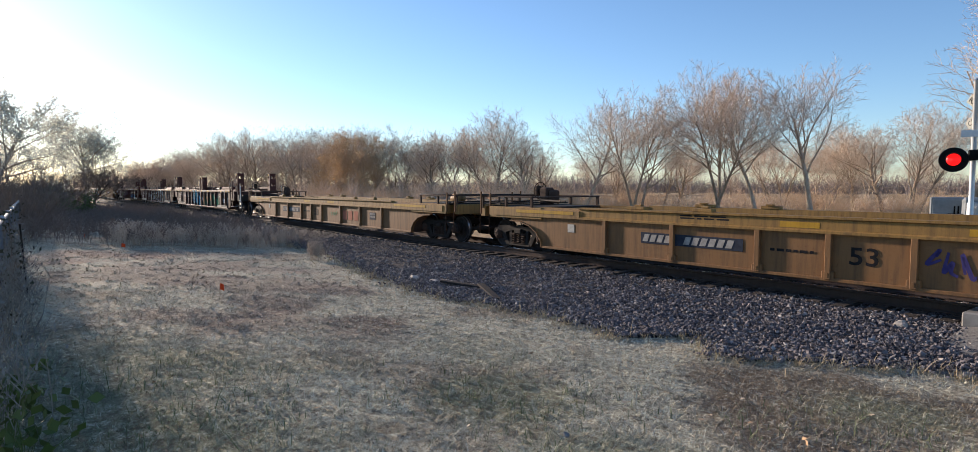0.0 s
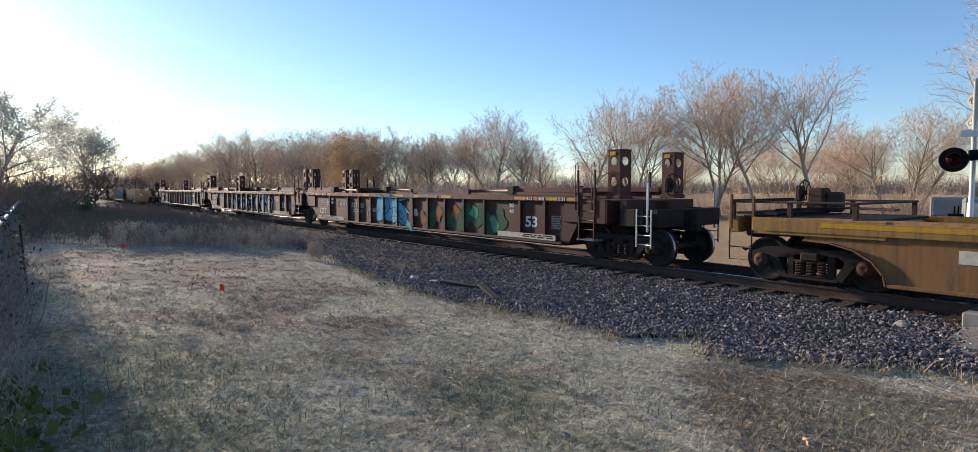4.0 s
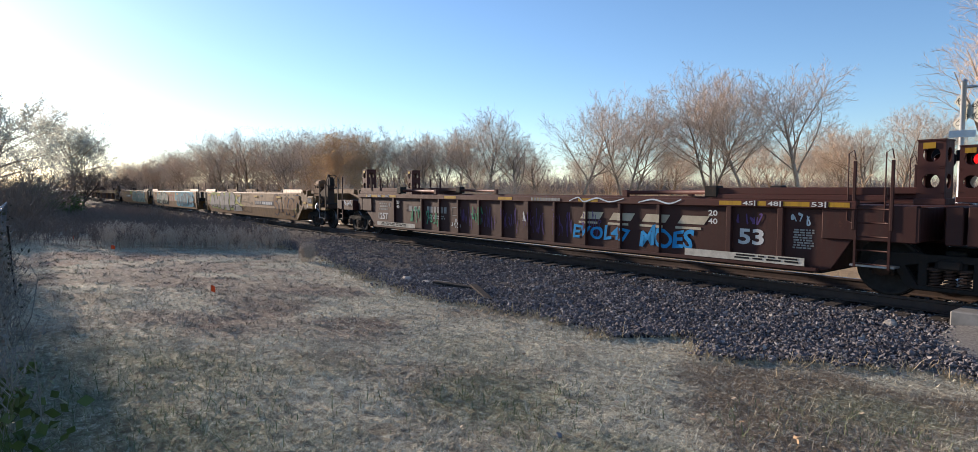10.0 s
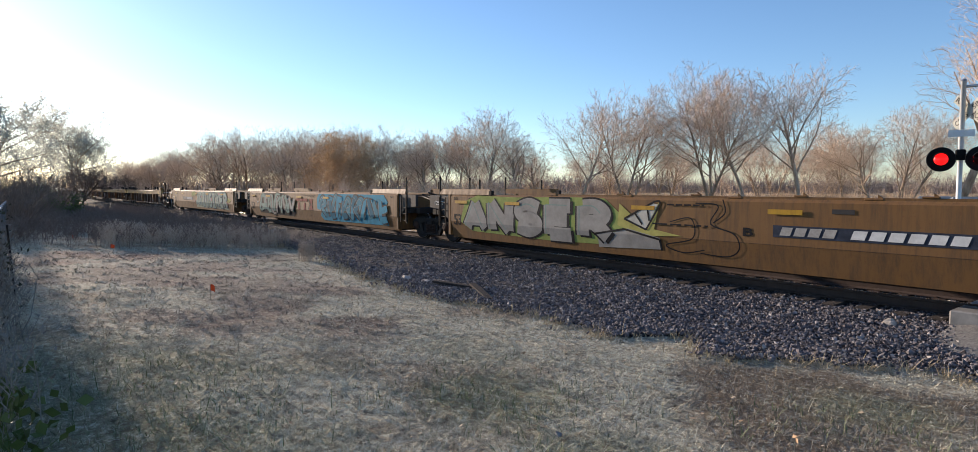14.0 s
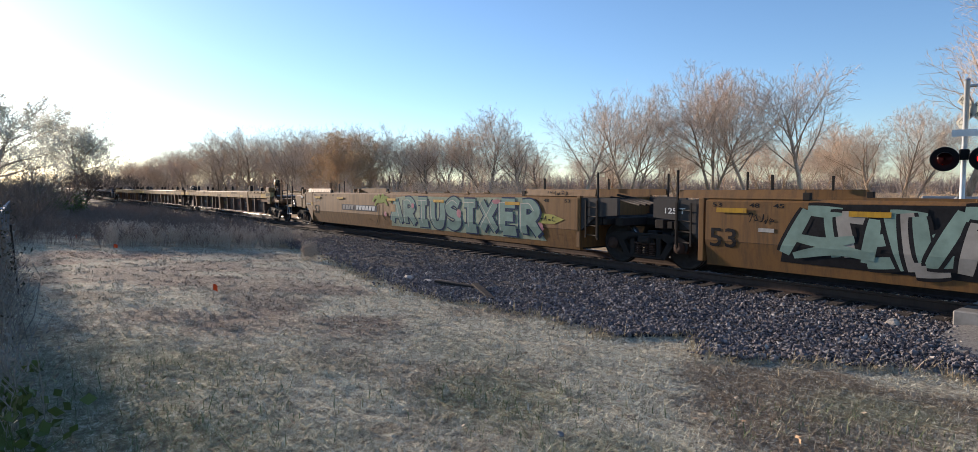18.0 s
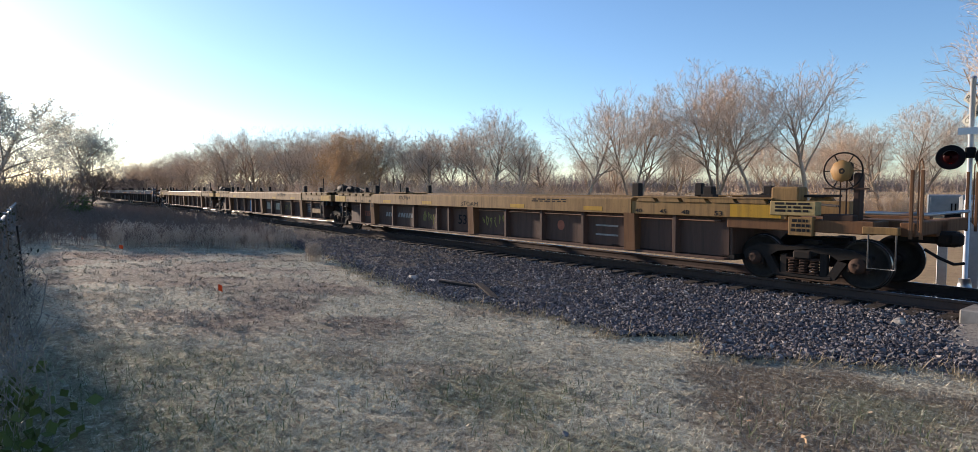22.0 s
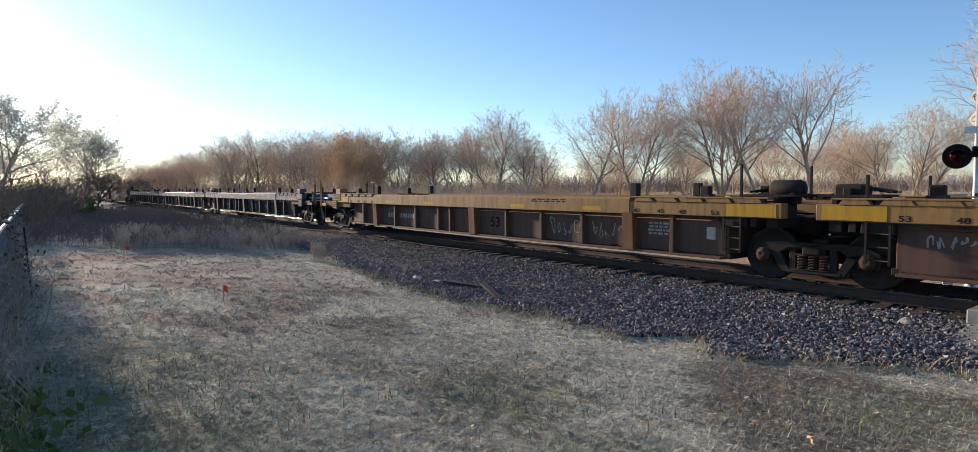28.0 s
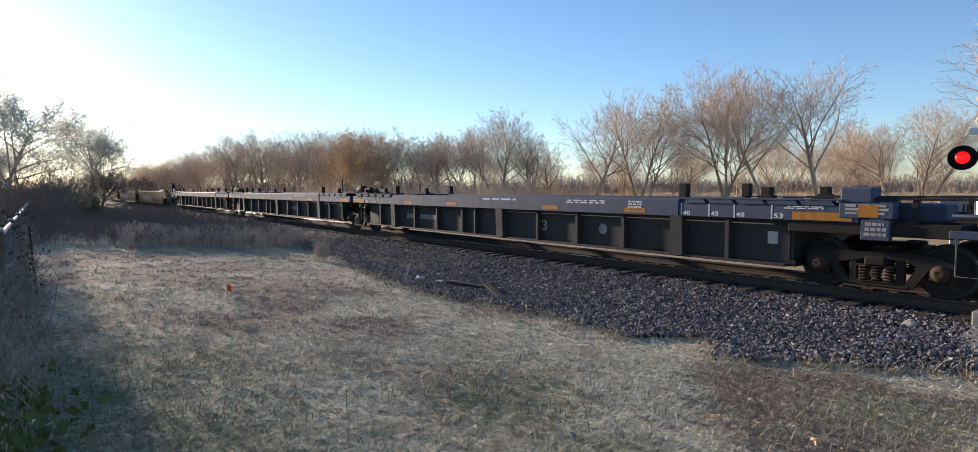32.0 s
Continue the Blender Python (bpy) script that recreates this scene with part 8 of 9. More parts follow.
# -- units with a deep top sill and recessed panels --
def panel_unit(name, x, end_front, end_rear, sill, panel, label, marks, flat_ends=False):
    car = thing(name, label, "railway car", "cars of the freight train")
    car["origin"] = x
    Y = 1.42
    sm, pm = M[sill], M[panel]
    tan = sill == "tan_sill"
    post_m = M["rust_orange"] if sill == "tan_sill" else pm
    for side in (-1, 1):
        prof = [(side * (Y - 0.30), 1.18), (side * Y, 1.18), (side * Y, 1.50), (side * (Y - 0.05), 1.54), (side * (Y - 0.30), 1.54)]
        part("top_sill", Geo().along(prof, -6.35, 6.35), sm, car)
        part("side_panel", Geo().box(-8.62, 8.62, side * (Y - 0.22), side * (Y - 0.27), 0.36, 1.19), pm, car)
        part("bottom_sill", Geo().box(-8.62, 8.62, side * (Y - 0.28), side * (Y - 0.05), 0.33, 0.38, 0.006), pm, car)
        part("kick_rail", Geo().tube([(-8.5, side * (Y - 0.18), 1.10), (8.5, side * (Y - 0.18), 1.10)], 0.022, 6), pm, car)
        for xx in (-6.3, 0.2, 6.3):
            g = Geo().along([(side * (Y - 0.23), 0.36), (side * (Y - 0.02), 0.36), (side * (Y - 0.02), 0.55), (side * (Y + 0.012), 1.20), (side * (Y - 0.23), 1.20)], xx - 0.15, xx + 0.15)
            part("side_post", g, post_m, car)
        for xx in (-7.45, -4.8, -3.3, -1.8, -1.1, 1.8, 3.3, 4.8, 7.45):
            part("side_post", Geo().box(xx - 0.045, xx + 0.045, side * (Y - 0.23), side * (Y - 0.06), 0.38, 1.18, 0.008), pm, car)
        for s in (-1, 1):
            g = Geo().box(s * 6.35, s * 9.85, side * (Y - 0.26), side * (Y - 0.02), 1.18, 1.46, 0.012)
            end = part("end_sill", g, sm, car)
            g = Geo()
            for i in range(5):
                a = 6.5 + i * 0.62
                g.plate([(s * a, 1.46), (s * (a + 0.5), 1.46), (s * (a + 0.44), 1.54), (s * (a + 0.06), 1.54)], side * (Y - 0.14), side * (Y + 0.0))
            g.box(s * 6.4, s * 9.6, side * (Y - 0.26), side * (Y + 0.01), 1.54, 1.57, 0.005)
            part("guide_shelf", g, sm, end)
            part("locking_post", Geo().box(s * 6.25, s * 6.45, side * (Y - 0.30), side * (Y - 0.14), 1.54, 1.86, 0.02), M["iron"], car)
            part("locking_post", Geo().box(s * 8.05, s * 8.25, side * (Y - 0.34), side * (Y - 0.18), 1.57, 1.78, 0.02).box(s * 8.02, s * 8.28, side * (Y - 0.36), side * (Y - 0.16), 1.57, 1.62), M["iron"], car)
            patch("safety_strip", s * 8.75 if s > 0 else -9.75, s * 9.75 if s > 0 else -8.75, 1.20, 1.34 if flat_ends else 1.44, side * (Y - 0.016) - (0.004 if side < 0 else 0), M["amber" if flat_ends else "reflective"], car, "yellow safety panel")
    well_floor(car, 8.6, 0.32, 1.2, M["iron"])
    for s, ended in ((1, end_front), (-1, end_rear)):
        bulkhead(car, s, 8.62, 1.18, 0.36, 1.3, pm)
        end_platform(car, s, 8.66, 11.8 if ended else 9.7, 0.98, 1.20, 1.36, M["iron"] if not ended else M["rust_orange" if sill == "tan_sill" else "iron"])
        grating(car, min(s * 8.9, s * 10.4), max(s * 8.9, s * 10.4), -1.2, -0.5, 1.62, M["iron"])
        for a in (9.0, 9.6):
            part("walkway_bracket", Geo().box(s * a, s * (a + 0.08), -1.2, -0.5, 1.2, 1.58), M["iron"], car)
        pipes(car, s * 8.8, s * 10.2, -0.3, 1.45, M["iron"])
        if ended:
            truck(car, s * 10.0, "small")
            coupler(car, s, 12.0)
            part("brake_box", Geo().box(s * 9.9, s * 10.32, -1.44, -1.30, 0.91, 1.24, 0.01), sm, car)
            part("end_plate", Geo().box(s * 9.55, s * 10.36, -1.425, -1.20, 1.26, 1.51, 0.01), M["placard_yellow"] if tan else sm, car, "pale yellow notice plate" if tan else "")
            lines("small_print", 3, min(s * 9.6, s * 10.3), max(s * 9.6, s * 10.3), 1.30, 1.49, -1.429, M["black" if tan else "dull_white"], car, 5)
            lines("small_print", 3, min(s * 9.94, s * 10.28), max(s * 9.94, s * 10.28), 0.95, 1.2, -1.444, M["black" if tan else "dull_white"], car, 6)
            part("step_plate", Geo().box(s * 11.1, s * 11.62, -1.42, -1.30, 1.0, 1.12, 0.01), sm, car)
            rail_bar(car, [(s * 11.2, -1.42, 1.0), (s * 11.2, -1.42, 0.45), (s * 11.6, -1.42, 0.45), (s * 11.6, -1.42, 1.0)], M["galv"], 0.013, "step_iron")
            rail_bar(car, [(s * 11.1, -1.3, 1.34), (s * 12.0, -1.3, 1.34), (s * 12.0, 0.5, 1.34)], M["galv"], 0.03)
            part("brake_cover", Geo().box(s * 9.55, s * 10.05, -1.40, -1.05, 1.50, 1.77, 0.03), sm, car)
            for side in (-1, 1):
                for dx in (11.76, 11.90):
                    post(car, s * dx, side * 1.34, 0.95, 2.02, M["rust_orange" if sill == "tan_sill" else "iron"], 0.0 if dx < 11.8 else 0.05)
        else:
            post(car, s * 9.05, -1.38, 0.9, 2.2 if s > 0 else 1.95, M["iron"])
            post(car, s * 9.05, 1.38, 0.9, 2.2 if s > 0 else 1.95, M["iron"])
            ladder(car, s * 8.7, s * 9.05, -1.40, 0.5, 1.15, 3, M["iron"])
            part("connector", Geo().box(s * 9.3, s * 10.1, -0.4, 0.4, 0.85, 1.2, 0.06), M["iron"], car)
            g = Geo()
            for i in range(3):
                g.tube([(s * 8.9, -0.8 + i * 0.2, 1.66), (s * 9.5, -0.8 + i * 0.2, 1.76), (s * 10.0, -0.8 + i * 0.2, 1.55)], 0.022, 7)
            part("brake_hose", g, M["black"], car)
            if s > 0:
                air_tank(car, 9.6, -0.7, 1.72, 0.55, 0.17, M["iron"])
            else:
                part("brake_valve", Geo().box(-9.8, -9.3, -0.9, -0.5, 1.55, 1.8, 0.05).box(-9.6, -9.45, -1.0, -0.9, 1.6, 1.74, 0.02), M["iron"], car)
    if not end_rear:
        truck(car, -10.05, "large")
    if end_front and not tan:
        deck_frame(car, 1, 9.75, 11.5, 1.60, M["iron"])
        part("valve_box", Geo().box(10.0, 10.9, -0.9, -0.3, 1.2, 1.5, 0.04), sm, car)
        patch("safety_strip", 9.85, 10.15, 1.28, 1.48, -1.430, M["amber"], car)
    if end_front and tan:
        brake_wheel(car, 10.70, -1.22, 2.03, 0.31, M["iron"], "y")
        part("wheel_plate", Geo().lathe([(0.02, -0.03), (0.19, -0.025), (0.19, -0.02)], (10.70, -1.24, 2.03), "y", 8), M["tan_sill" if sill == "tan_sill" else "slate_sill"], car, "eight-sided plate on the hand-brake wheel")
        part("brake_stand", Geo().box(10.86, 10.96, -1.20, -1.0, 1.2, 2.0, 0.02).box(10.4, 11.1, -1.22, -1.16, 1.72, 1.75).tube([(10.66, -1.2, 1.25), (10.66, -1.2, 1.9)], 0.012, 6).tube([(10.76, -1.2, 1.25), (10.76, -1.2, 1.9)], 0.012, 6).box(10.45, 10.95, -1.36, -1.1, 1.18, 1.3, 0.02), M["rust_iron"], car)
    yp, ys = -(Y - 0.22) - 0.004, -(Y + 0.003)
    for sx in (1, -1):
        for a, word in ((6.55, "40"), (7.2, "45"), (7.75, "48"), (8.5, "53")):
            lettering("lettering", word, sx * a - 0.09, sx * a + 0.09, 1.21, 1.30, -(Y - 0.02) - 0.004, M["white" if flat_ends else "black"], car, 0.02)
            if flat_ends:
                patch("mark_line", sx * a - 0.14, sx * a - 0.115, 1.19, 1.45, -(Y - 0.02) - 0.004, M["white"], car)
    for x0 in (-5.4, -2.6, 2.1, 4.9):
        patch("safety_strip", x0, x0 + 0.6, 1.22, 1.32, ys, M["amber" if flat_ends else "reflective"], car)
    lines("small_print", 2, 3.0, 4.3, 1.38, 1.48, ys, M["white" if flat_ends else "black"], car, 7)
    marks(car, yp, ys)
    return car


def number_row(car, x0, y):
    bars("number_mark", 4, x0, x0 + 0.75, 0.70, 0.86, y, M["dull_white"], car)
    bars("number_mark", 6, x0 + 0.95, x0 + 2.05, 0.70, 0.86, y, M["dull_white"], car)


def marks_t1(car, y, ys):
    number_row(car, -5.6, y)
    lettering("lettering", "53", -0.75, -0.30, 0.62, 0.92, y, M["black"], car, 0.012)
    scrawl("graffiti", -2.9, -1.95, 0.55, 1.0, y, M["yellow_spray"], car, 101, 0.03, 6)
    scrawl("graffiti", 0.5, 1.6, 0.55, 1.0, y, M["yellow_spray"], car, 102, 0.03, 6)
    lettering("lettering", "125-T", -7.35, -6.6, 0.66, 0.86, y, M["red_faded"], car, 0.03)
    lettering("lettering", "B", -6.38, -6.2, 1.04, 1.18, ys - 0.012, M["black"], car, 0.03)
    lettering("graffiti", "STORM", -4.2, -3.4, 1.36, 1.48, ys, M["black"], car, 0.0, 0.2, 0.2, 3)
    lettering("graffiti", "STORM", -0.3, 0.6, 1.22, 1.34, ys, M["black"], car, 0.0, 0.2, 0.2, 5)
    patch("placard", 5.1, 5.8, 0.62, 0.66, y, M["dull_white"], car)
    patch("placard", 5.1, 5.8, 0.84, 0.88, y, M["dull_white"], car)
    part("round_mark", Geo().add([(a, y, b) for a, b in blob(3.9, 0.8, 0.13, 0.13, 1, 20, 0.0)], [tuple(range(20))]), M["red_faded"], car)


def marks_t2(car, y, ys):
    for i in range(3):
        bars("mark_shape", 1, 0.55 + i * 0.75, 1.15 + i * 0.75, 0.62, 0.98, y, M["cream_spray"], car, 0, 0, "pale painted letter shape")
    patch("blue_patch", -2.6, -1.9, 0.40, 1.12, y, M["blue_faded"], car, "faded blue painted patch")
    scrawl("graffiti", 3.4, 4.6, 0.55, 1.05, y, M["yellow_spray"], car, 104, 0.03, 6)
    lettering("graffiti", "STORM", 2.9, 4.1, 1.34, 1.50, ys, M["black"], car, 0.0, 0.2, 0.2, 3)
    lines("small_print", 5, 6.6, 7.2, 0.6, 1.0, y, M["dull_white"], car, 9)
    patch("board", 7.6, 8.6, 0.62, 0.82, -1.36, M["tan_sill"], car)
    lettering("lettering", "125-T", -7.35, -6.6, 0.66, 0.86, y, M["cream_spray"], car, 0.03)
    lettering("lettering", "C", -6.38, -6.2, 1.04, 1.18, ys - 0.012, M["black"], car, 0.03)
    lettering("lettering", "53", -5.6, -5.0, 0.62, 0.92, y, M["black"], car, 0.012)
    scrawl("graffiti", -8.3, -7.6, 0.78, 1.0, y, M["dull_white"], car, 105, 0.03, 5)


def marks_t3(car, y, ys):
    number_row(car, -5.6, y)
    lettering("lettering", "53", 0.9, 1.35, 0.62, 0.92, y, M["black"], car, 0.012)
    lettering("lettering", "A", -6.38, -6.2, 1.04, 1.18, ys - 0.012, M["black"], car, 0.03)
    scrawl("graffiti", 3.5, 4.6, 0.55, 1.0, y, M["dull_white"], car, 106, 0.025, 5)
    scrawl("graffiti", 5.0, 6.0, 0.5, 0.95, y, M["dull_white"], car, 107, 0.02, 5)
    lines("small_print", 4, 6.7, 7.3, 0.7, 1.0, y, M["dull_white"], car, 10)
    patch("placard", 8.2, 8.4, 0.7, 0.95, y, M["placard"], car)


def marks_d1(car, y, ys):
    number_row(car, -5.6, y)
    lettering("lettering", "53", 1.6, 2.05, 0.62, 0.92, y, M["dull_white"], car, 0.03)
    lettering("lettering", "A", -6.6, -6.45, 0.95, 1.12, y, M["white"], car, 0.03)
    part("round_mark", Geo().add([(a, y, b) for a, b in blob(4.05, 0.78, 0.13, 0.13, 1, 20, 0.0)], [tuple(range(20))]), M["dull_white"], car)
    lines("small_print", 4, 5.0, 5.4, 1.24, 1.48, ys, M["white"], car, 13)
    lines("small_print", 1, -0.6, 1.0, 1.40, 1.48, ys, M["white"], car, 14)
    patch("placard", 8.2, 8.4, 0.72, 0.95, y, M["placard"], car)
    lines("small_print", 2, 8.6, 9.3, 1.38, 1.44, -(1.42 - 0.02) - 0.008, M["white"], car, 15)


def marks_d2(car, y, ys):
    number_row(car, 1.2, y)
    scrawl("graffiti", -1.6, -0.8, 0.7, 1.15, y, M["black"], car, 108, 0.05, 3)
    lines("small_print", 1, 3.0, 4.5, 1.38, 1.46, ys, M["white"], car, 16)


M["blue_faded"] = plain("faded_blue_paint", (0.16, 0.26, 0.42), 0.75, 0, 0.3, 3)

T_LABEL = "empty articulated well unit, faded yellow sills, dirty brown panels"
D_LABEL = "slate blue articulated well unit with sooty recessed panels, empty"
CARS = [
    yellow_car("well_car", -3.5, True),
    yellow_car("well_car", -26.9, False),
    brown_unit("well_car", -50.75, True, False, {"tall": True, "art": art_blue}, True),
    brown_unit("well_car", -70.4, False, False, {"tall": True, "art": art_black}, False),
    brown_unit("well_car", -90.2, False, True, {"tall": False, "art": art_words}, False),
    smooth_unit("well_car", -114.4, True, False, art_sixer),
    smooth_unit("well_car", -134.4, False, False, art_teal),
    smooth_unit("well_car", -154.5, False, True, art_arius),
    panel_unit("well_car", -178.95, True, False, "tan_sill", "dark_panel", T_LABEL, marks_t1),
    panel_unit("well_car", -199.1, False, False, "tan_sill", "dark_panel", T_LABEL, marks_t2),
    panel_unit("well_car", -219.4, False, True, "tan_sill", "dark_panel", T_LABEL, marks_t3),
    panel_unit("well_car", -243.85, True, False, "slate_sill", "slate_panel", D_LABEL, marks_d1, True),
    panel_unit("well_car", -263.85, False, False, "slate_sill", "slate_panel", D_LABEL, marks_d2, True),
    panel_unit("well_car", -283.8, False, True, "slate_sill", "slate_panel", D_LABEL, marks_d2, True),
    smooth_unit("well_car", -308.2, True, False, art_none),
    smooth_unit("well_car", -328.2, False, False, art_none),
    smooth_unit("well_car", -348.2, False, True, art_none),
]

# ---- crossing signal ----
FLASHERS = []
M["galv_paint"] = plain("pale_grey_paint", (0.25, 0.265, 0.27), 0.6, 0, 0.2, 4)
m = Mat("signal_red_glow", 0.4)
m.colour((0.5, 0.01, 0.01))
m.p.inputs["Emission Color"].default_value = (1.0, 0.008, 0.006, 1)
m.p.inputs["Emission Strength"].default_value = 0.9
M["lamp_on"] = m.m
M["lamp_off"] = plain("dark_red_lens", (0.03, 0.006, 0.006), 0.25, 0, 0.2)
M["mast_paint"] = plain("silver_mast_paint", (0.72, 0.73, 0.73), 0.5, 0.2, 0.12, 5)
M["hood"] = plain("black_signal_hood", (0.010, 0.010, 0.011), 0.55, 0, 0.3)
M["sign_white"] = plain("white_sign_sheet", (0.44, 0.43, 0.37), 0.6, 0, 0.15)
SX, SY = -3.90, 15.6
BASE = ground_z(SX, SY)
SD = float(drop(SX, SY))
LZ = 2.40 + SD - BASE


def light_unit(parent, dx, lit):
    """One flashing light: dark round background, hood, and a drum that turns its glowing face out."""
    unit = part("background", Geo().lathe([(0.245, 0.0), (0.255, 0.015), (0.245, 0.03)], (dx, -0.16, LZ), "y", 28), M["hood"], parent, "round black light background")
    g = Geo()
    for i in range(16):
        a, b = math.pi * (0.12 + 0.76 * i / 16), math.pi * (0.12 + 0.76 * (i + 1) / 16)
        for r0, r1 in ((0.135, 0.145),):
            g.add([(dx + r1 * math.cos(a), -0.16, LZ + r1 * math.sin(a)), (dx + r1 * math.cos(b), -0.16, LZ + r1 * math.sin(b)),
                   (dx + r1 * math.cos(b) * 0.98, -0.36, LZ - 0.015 + r1 * math.sin(b)), (dx + r1 * math.cos(a) * 0.98, -0.36, LZ - 0.015 + r1 * math.sin(a)),
                   (dx + r0 * math.cos(a), -0.16, LZ + r0 * math.sin(a)), (dx + r0 * math.cos(b), -0.16, LZ + r0 * math.sin(b)),
                   (dx + r0 * math.cos(b) * 0.98, -0.36, LZ - 0.015 + r0 * math.sin(b)), (dx + r0 * math.cos(a) * 0.98, -0.36, LZ - 0.015 + r0 * math.sin(a))],
                  [(0, 1, 2, 3), (4, 7, 6, 5), (3, 2, 6, 7), (0, 4, 5, 1)])
    part("hood", g, M["hood"], unit)
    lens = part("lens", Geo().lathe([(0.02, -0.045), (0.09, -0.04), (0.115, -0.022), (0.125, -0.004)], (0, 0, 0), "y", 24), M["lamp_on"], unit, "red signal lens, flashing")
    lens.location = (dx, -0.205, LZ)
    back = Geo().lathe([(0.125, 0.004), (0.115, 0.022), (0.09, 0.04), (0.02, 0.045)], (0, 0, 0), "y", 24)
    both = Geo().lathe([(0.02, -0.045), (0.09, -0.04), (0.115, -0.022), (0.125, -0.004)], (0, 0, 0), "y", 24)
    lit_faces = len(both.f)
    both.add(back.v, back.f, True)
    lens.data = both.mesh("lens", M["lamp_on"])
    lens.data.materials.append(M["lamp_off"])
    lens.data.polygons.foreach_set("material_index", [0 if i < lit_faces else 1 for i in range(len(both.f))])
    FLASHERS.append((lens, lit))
    part("arm", Geo().tube([(0, -0.02, LZ + 0.10), (dx, -0.10, LZ + 0.10), (dx, -0.12, LZ + 0.03)], 0.025, 8), M["galv"], parent)


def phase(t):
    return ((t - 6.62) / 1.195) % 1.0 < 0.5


sig = thing("crossing_signal", "galvanised crossing signal mast with crossbuck and red flashing lights", "signal", at=pose(SX, SY, BASE, 0, 0, 16))
TOP = 4.0 + SD - BASE
part("mast", Geo().tube([(0, 0, 0), (0, 0, TOP)], 0.048, 14), M["mast_paint"], sig)
part("cap", Geo().lathe([(0.056, 0), (0.052, 0.03), (0.02, 0.045)], (0, 0, TOP), "z", 14), M["galv"], sig)
part("base", Geo().box(-0.2, 0.2, -0.2, 0.2, -0.05, 0.12, 0.03).lathe([(0.14, 0.12), (0.10, 0.35)], (0, 0, 0), "z", 14), M["galv"], sig)
part("junction_box", Geo().box(-0.09, 0.09, -0.09, 0.09, LZ - 0.02, LZ + 0.2, 0.02), M["hood"], sig)
part("bell_arm", Geo().tube([(0, 0, TOP - 0.12), (0.5, 0, TOP - 0.10), (1.0, 0, TOP - 0.10)], 0.03, 8), M["galv"], sig)
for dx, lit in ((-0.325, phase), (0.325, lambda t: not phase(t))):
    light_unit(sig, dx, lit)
CZ = 3.42 + SD - BASE
for a, words in ((40, ("RAIL", "ROAD")), (-40, ("CROS", "SING"))):
    yb = 0.085 if a > 0 else 0.075
    w = math.radians(a)
    ca, sa = math.cos(w), -math.sin(w)

    def on_blade(u, v):
        return (0.10 + (u * ca - v * sa) * 0.9, (u * sa + v * ca) * 0.9 + CZ - 0.03)
    blade = Geo().plate([on_blade(*q) for q in ((-0.50, -0.10), (0.50, -0.10), (0.50, 0.10), (-0.50, 0.10))], yb, yb + 0.004)
    TURN = Matrix.Rotation(radians(-46), 4, "Z")
    b = part("crossbuck_blade", blade, M["sign_white"], sig, "white crossbuck blade with black letters")
    for u0, word in ((-0.46, words[0]), (0.09, words[1])):
        v_, f_ = font_mesh(word, 0.015)
        lo, hi = v_.min(0), v_.max(0)
        n_ = (v_ - lo) / np.maximum(hi - lo, 1e-6)
        g = Geo()
        g.add([(on_blade(u0 + float(q[0]) * 0.37, -0.06 + float(q[1]) * 0.12)[0], yb - 0.003, on_blade(u0 + float(q[0]) * 0.37, -0.06 + float(q[1]) * 0.12)[1]) for q in n_], f_)
        part("lettering", g, M["black"], b)
    b.matrix_local = TURN
part("track_sign", Geo().box(-0.22, 0.22, -0.08, -0.075, 2.86 + SD - BASE, 3.0 + SD - BASE), M["mast_paint"], sig, "small grey sign plate seen edge-on")

# The gate machine and case beside the mast.
cab = thing("signal_case", "pale grey steel relay case beside the crossing signal", "signal case", at=pose(-4.75, 17.2, ground_z(-4.75, 17.2), 0, 0, 16))
h = float(drop(-4.75, 17.2)) - ground_z(-4.75, 17.2)
body = part("body", Geo().box(-0.33, 0.33, -0.25, 0.25, 1.15 + h, 1.62 + h, 0.03), M["galv_paint"], cab)
part("door", Geo().box(-0.27, 0.27, -0.262, -0.25, 1.2 + h, 1.57 + h, 0.005), M["galv_paint"], body)
part("latch", Geo().box(0.12, 0.15, -0.28, -0.262, 1.22 + h, 1.42 + h).box(0.19, 0.22, -0.28, -0.262, 1.22 + h, 1.42 + h), M["hood"], body)
part("leg", Geo().box(-0.1, 0.1, -0.1, 0.1, 0, 1.0 + h, 0.01), M["galv"], cab)
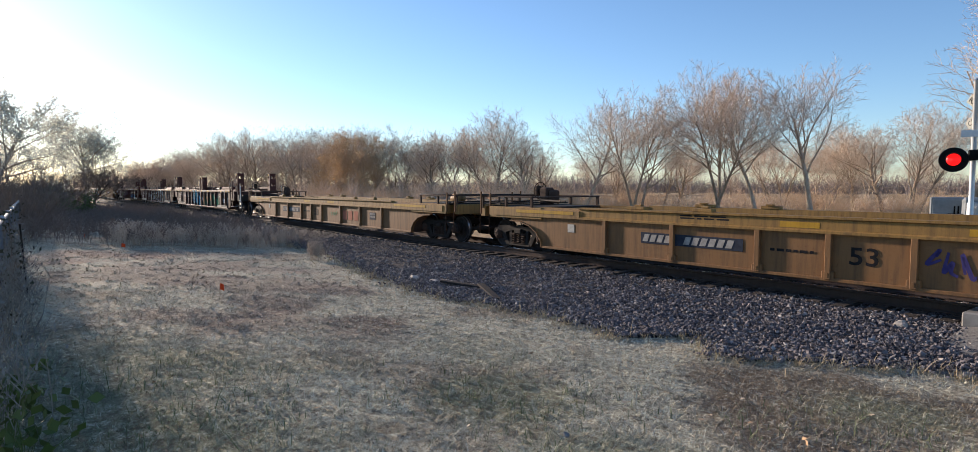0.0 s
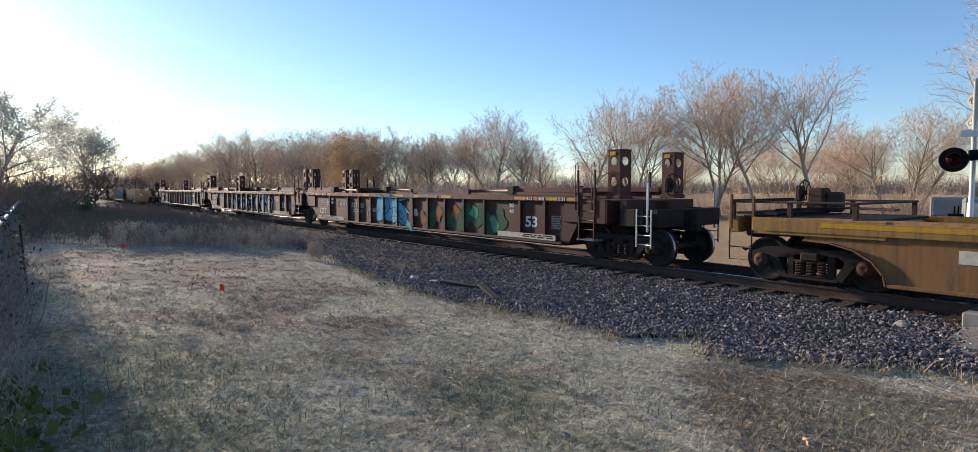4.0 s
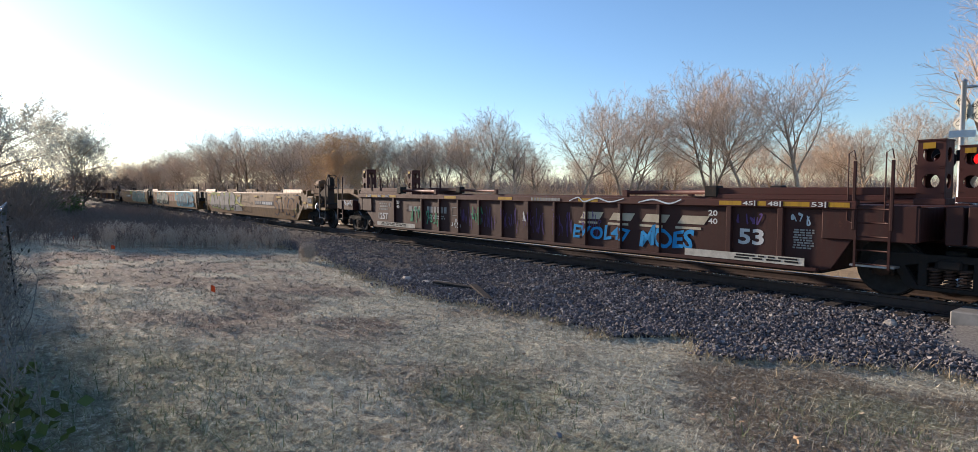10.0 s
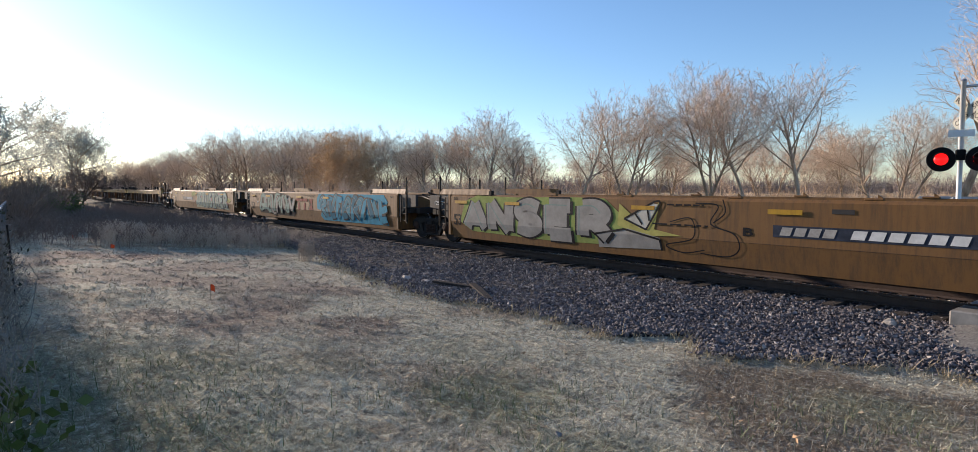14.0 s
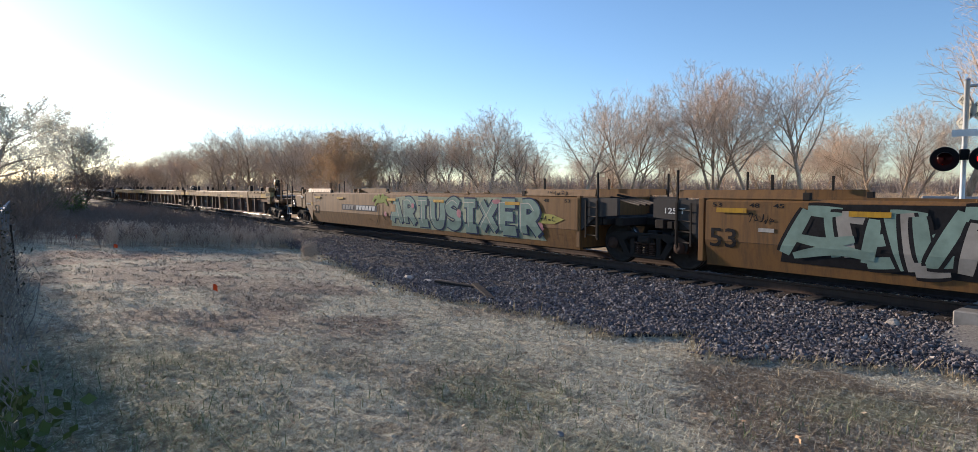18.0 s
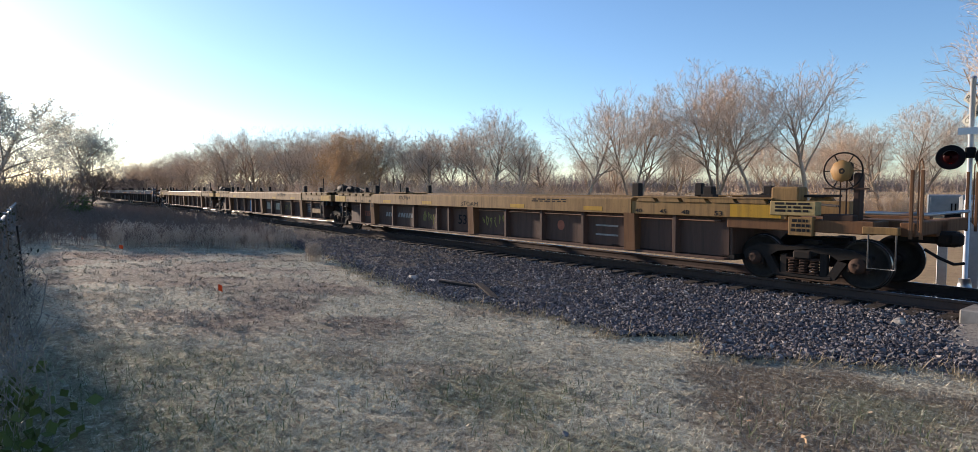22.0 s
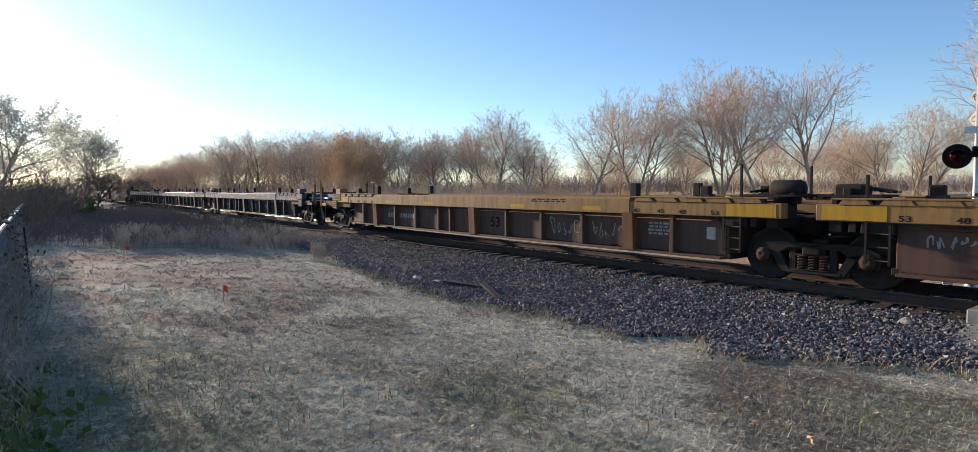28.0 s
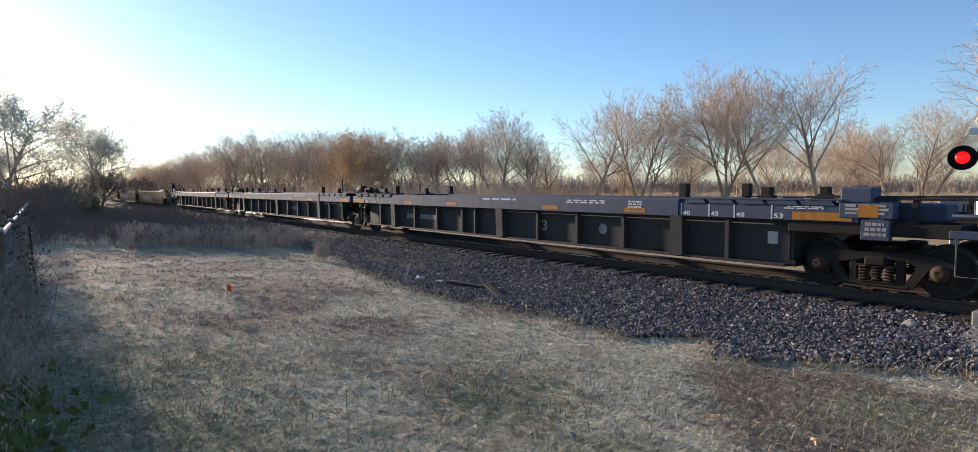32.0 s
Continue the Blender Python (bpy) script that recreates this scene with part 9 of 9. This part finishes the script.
gate = thing("gate_machine", "grey crossing gate machine on a post", "gate machine", at=pose(-4.1, 16.9, ground_z(-4.1, 16.9), 0, 0, 16))
body = part("body", Geo().box(-0.28, 0.26, -0.2, 0.2, 1.0 + h, 1.60 + h, 0.06), M["galv_paint"], gate)
part("cover", Geo().box(-0.2, 0.18, -0.24, -0.2, 1.1 + h, 1.5 + h, 0.03), M["galv"], body)
part("shaft", Geo().tube([(0, -0.45, 1.38 + h), (0, 0.45, 1.38 + h)], 0.05, 10), M["galv"], body)
part("counterweight", Geo().box(-0.55, -0.25, -0.5, -0.42, 1.05 + h, 1.25 + h, 0.02), M["hood"], body)
part("leg", Geo().box(-0.12, 0.12, -0.12, 0.12, 0, 1.0 + h, 0.02), M["galv"], gate)


# ---- movement ----
def run(t):
    """How far the train has gone after t seconds, slowly losing speed."""
    return -0.12 + 7.969 * t - 0.02155 * t * t - 0.000096 * t ** 3


def motions():
    seconds = [float(i) for i in range(33)]
    for car in CARS:
        walk(car, [(t, pose(car["origin"] + run(t), track_y(car["origin"] + run(t)), 0, 0, 0, TRACK_TURN)) for t in seconds])
    # every wheelset rolls on the rails while it can be seen
    step = 1 / 15
    ticks = [i * step for i in range(int(32 / step) + 1)]
    for w, dx, r in wheelsets:
        base = w.location.copy()
        walk(w, [(t, pose(base.x, base.y, base.z, 0, math.degrees(run(t) / r), 0)) for t in ticks])
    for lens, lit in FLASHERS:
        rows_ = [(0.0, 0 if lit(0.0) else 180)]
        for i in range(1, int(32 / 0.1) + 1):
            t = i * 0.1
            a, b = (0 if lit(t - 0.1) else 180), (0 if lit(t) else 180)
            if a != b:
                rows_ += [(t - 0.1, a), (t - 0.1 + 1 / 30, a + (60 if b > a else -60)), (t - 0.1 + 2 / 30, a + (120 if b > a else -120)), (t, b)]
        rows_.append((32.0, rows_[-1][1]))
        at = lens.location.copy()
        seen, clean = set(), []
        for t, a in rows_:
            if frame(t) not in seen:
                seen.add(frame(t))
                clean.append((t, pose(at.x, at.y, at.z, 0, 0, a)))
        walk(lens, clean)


motions()
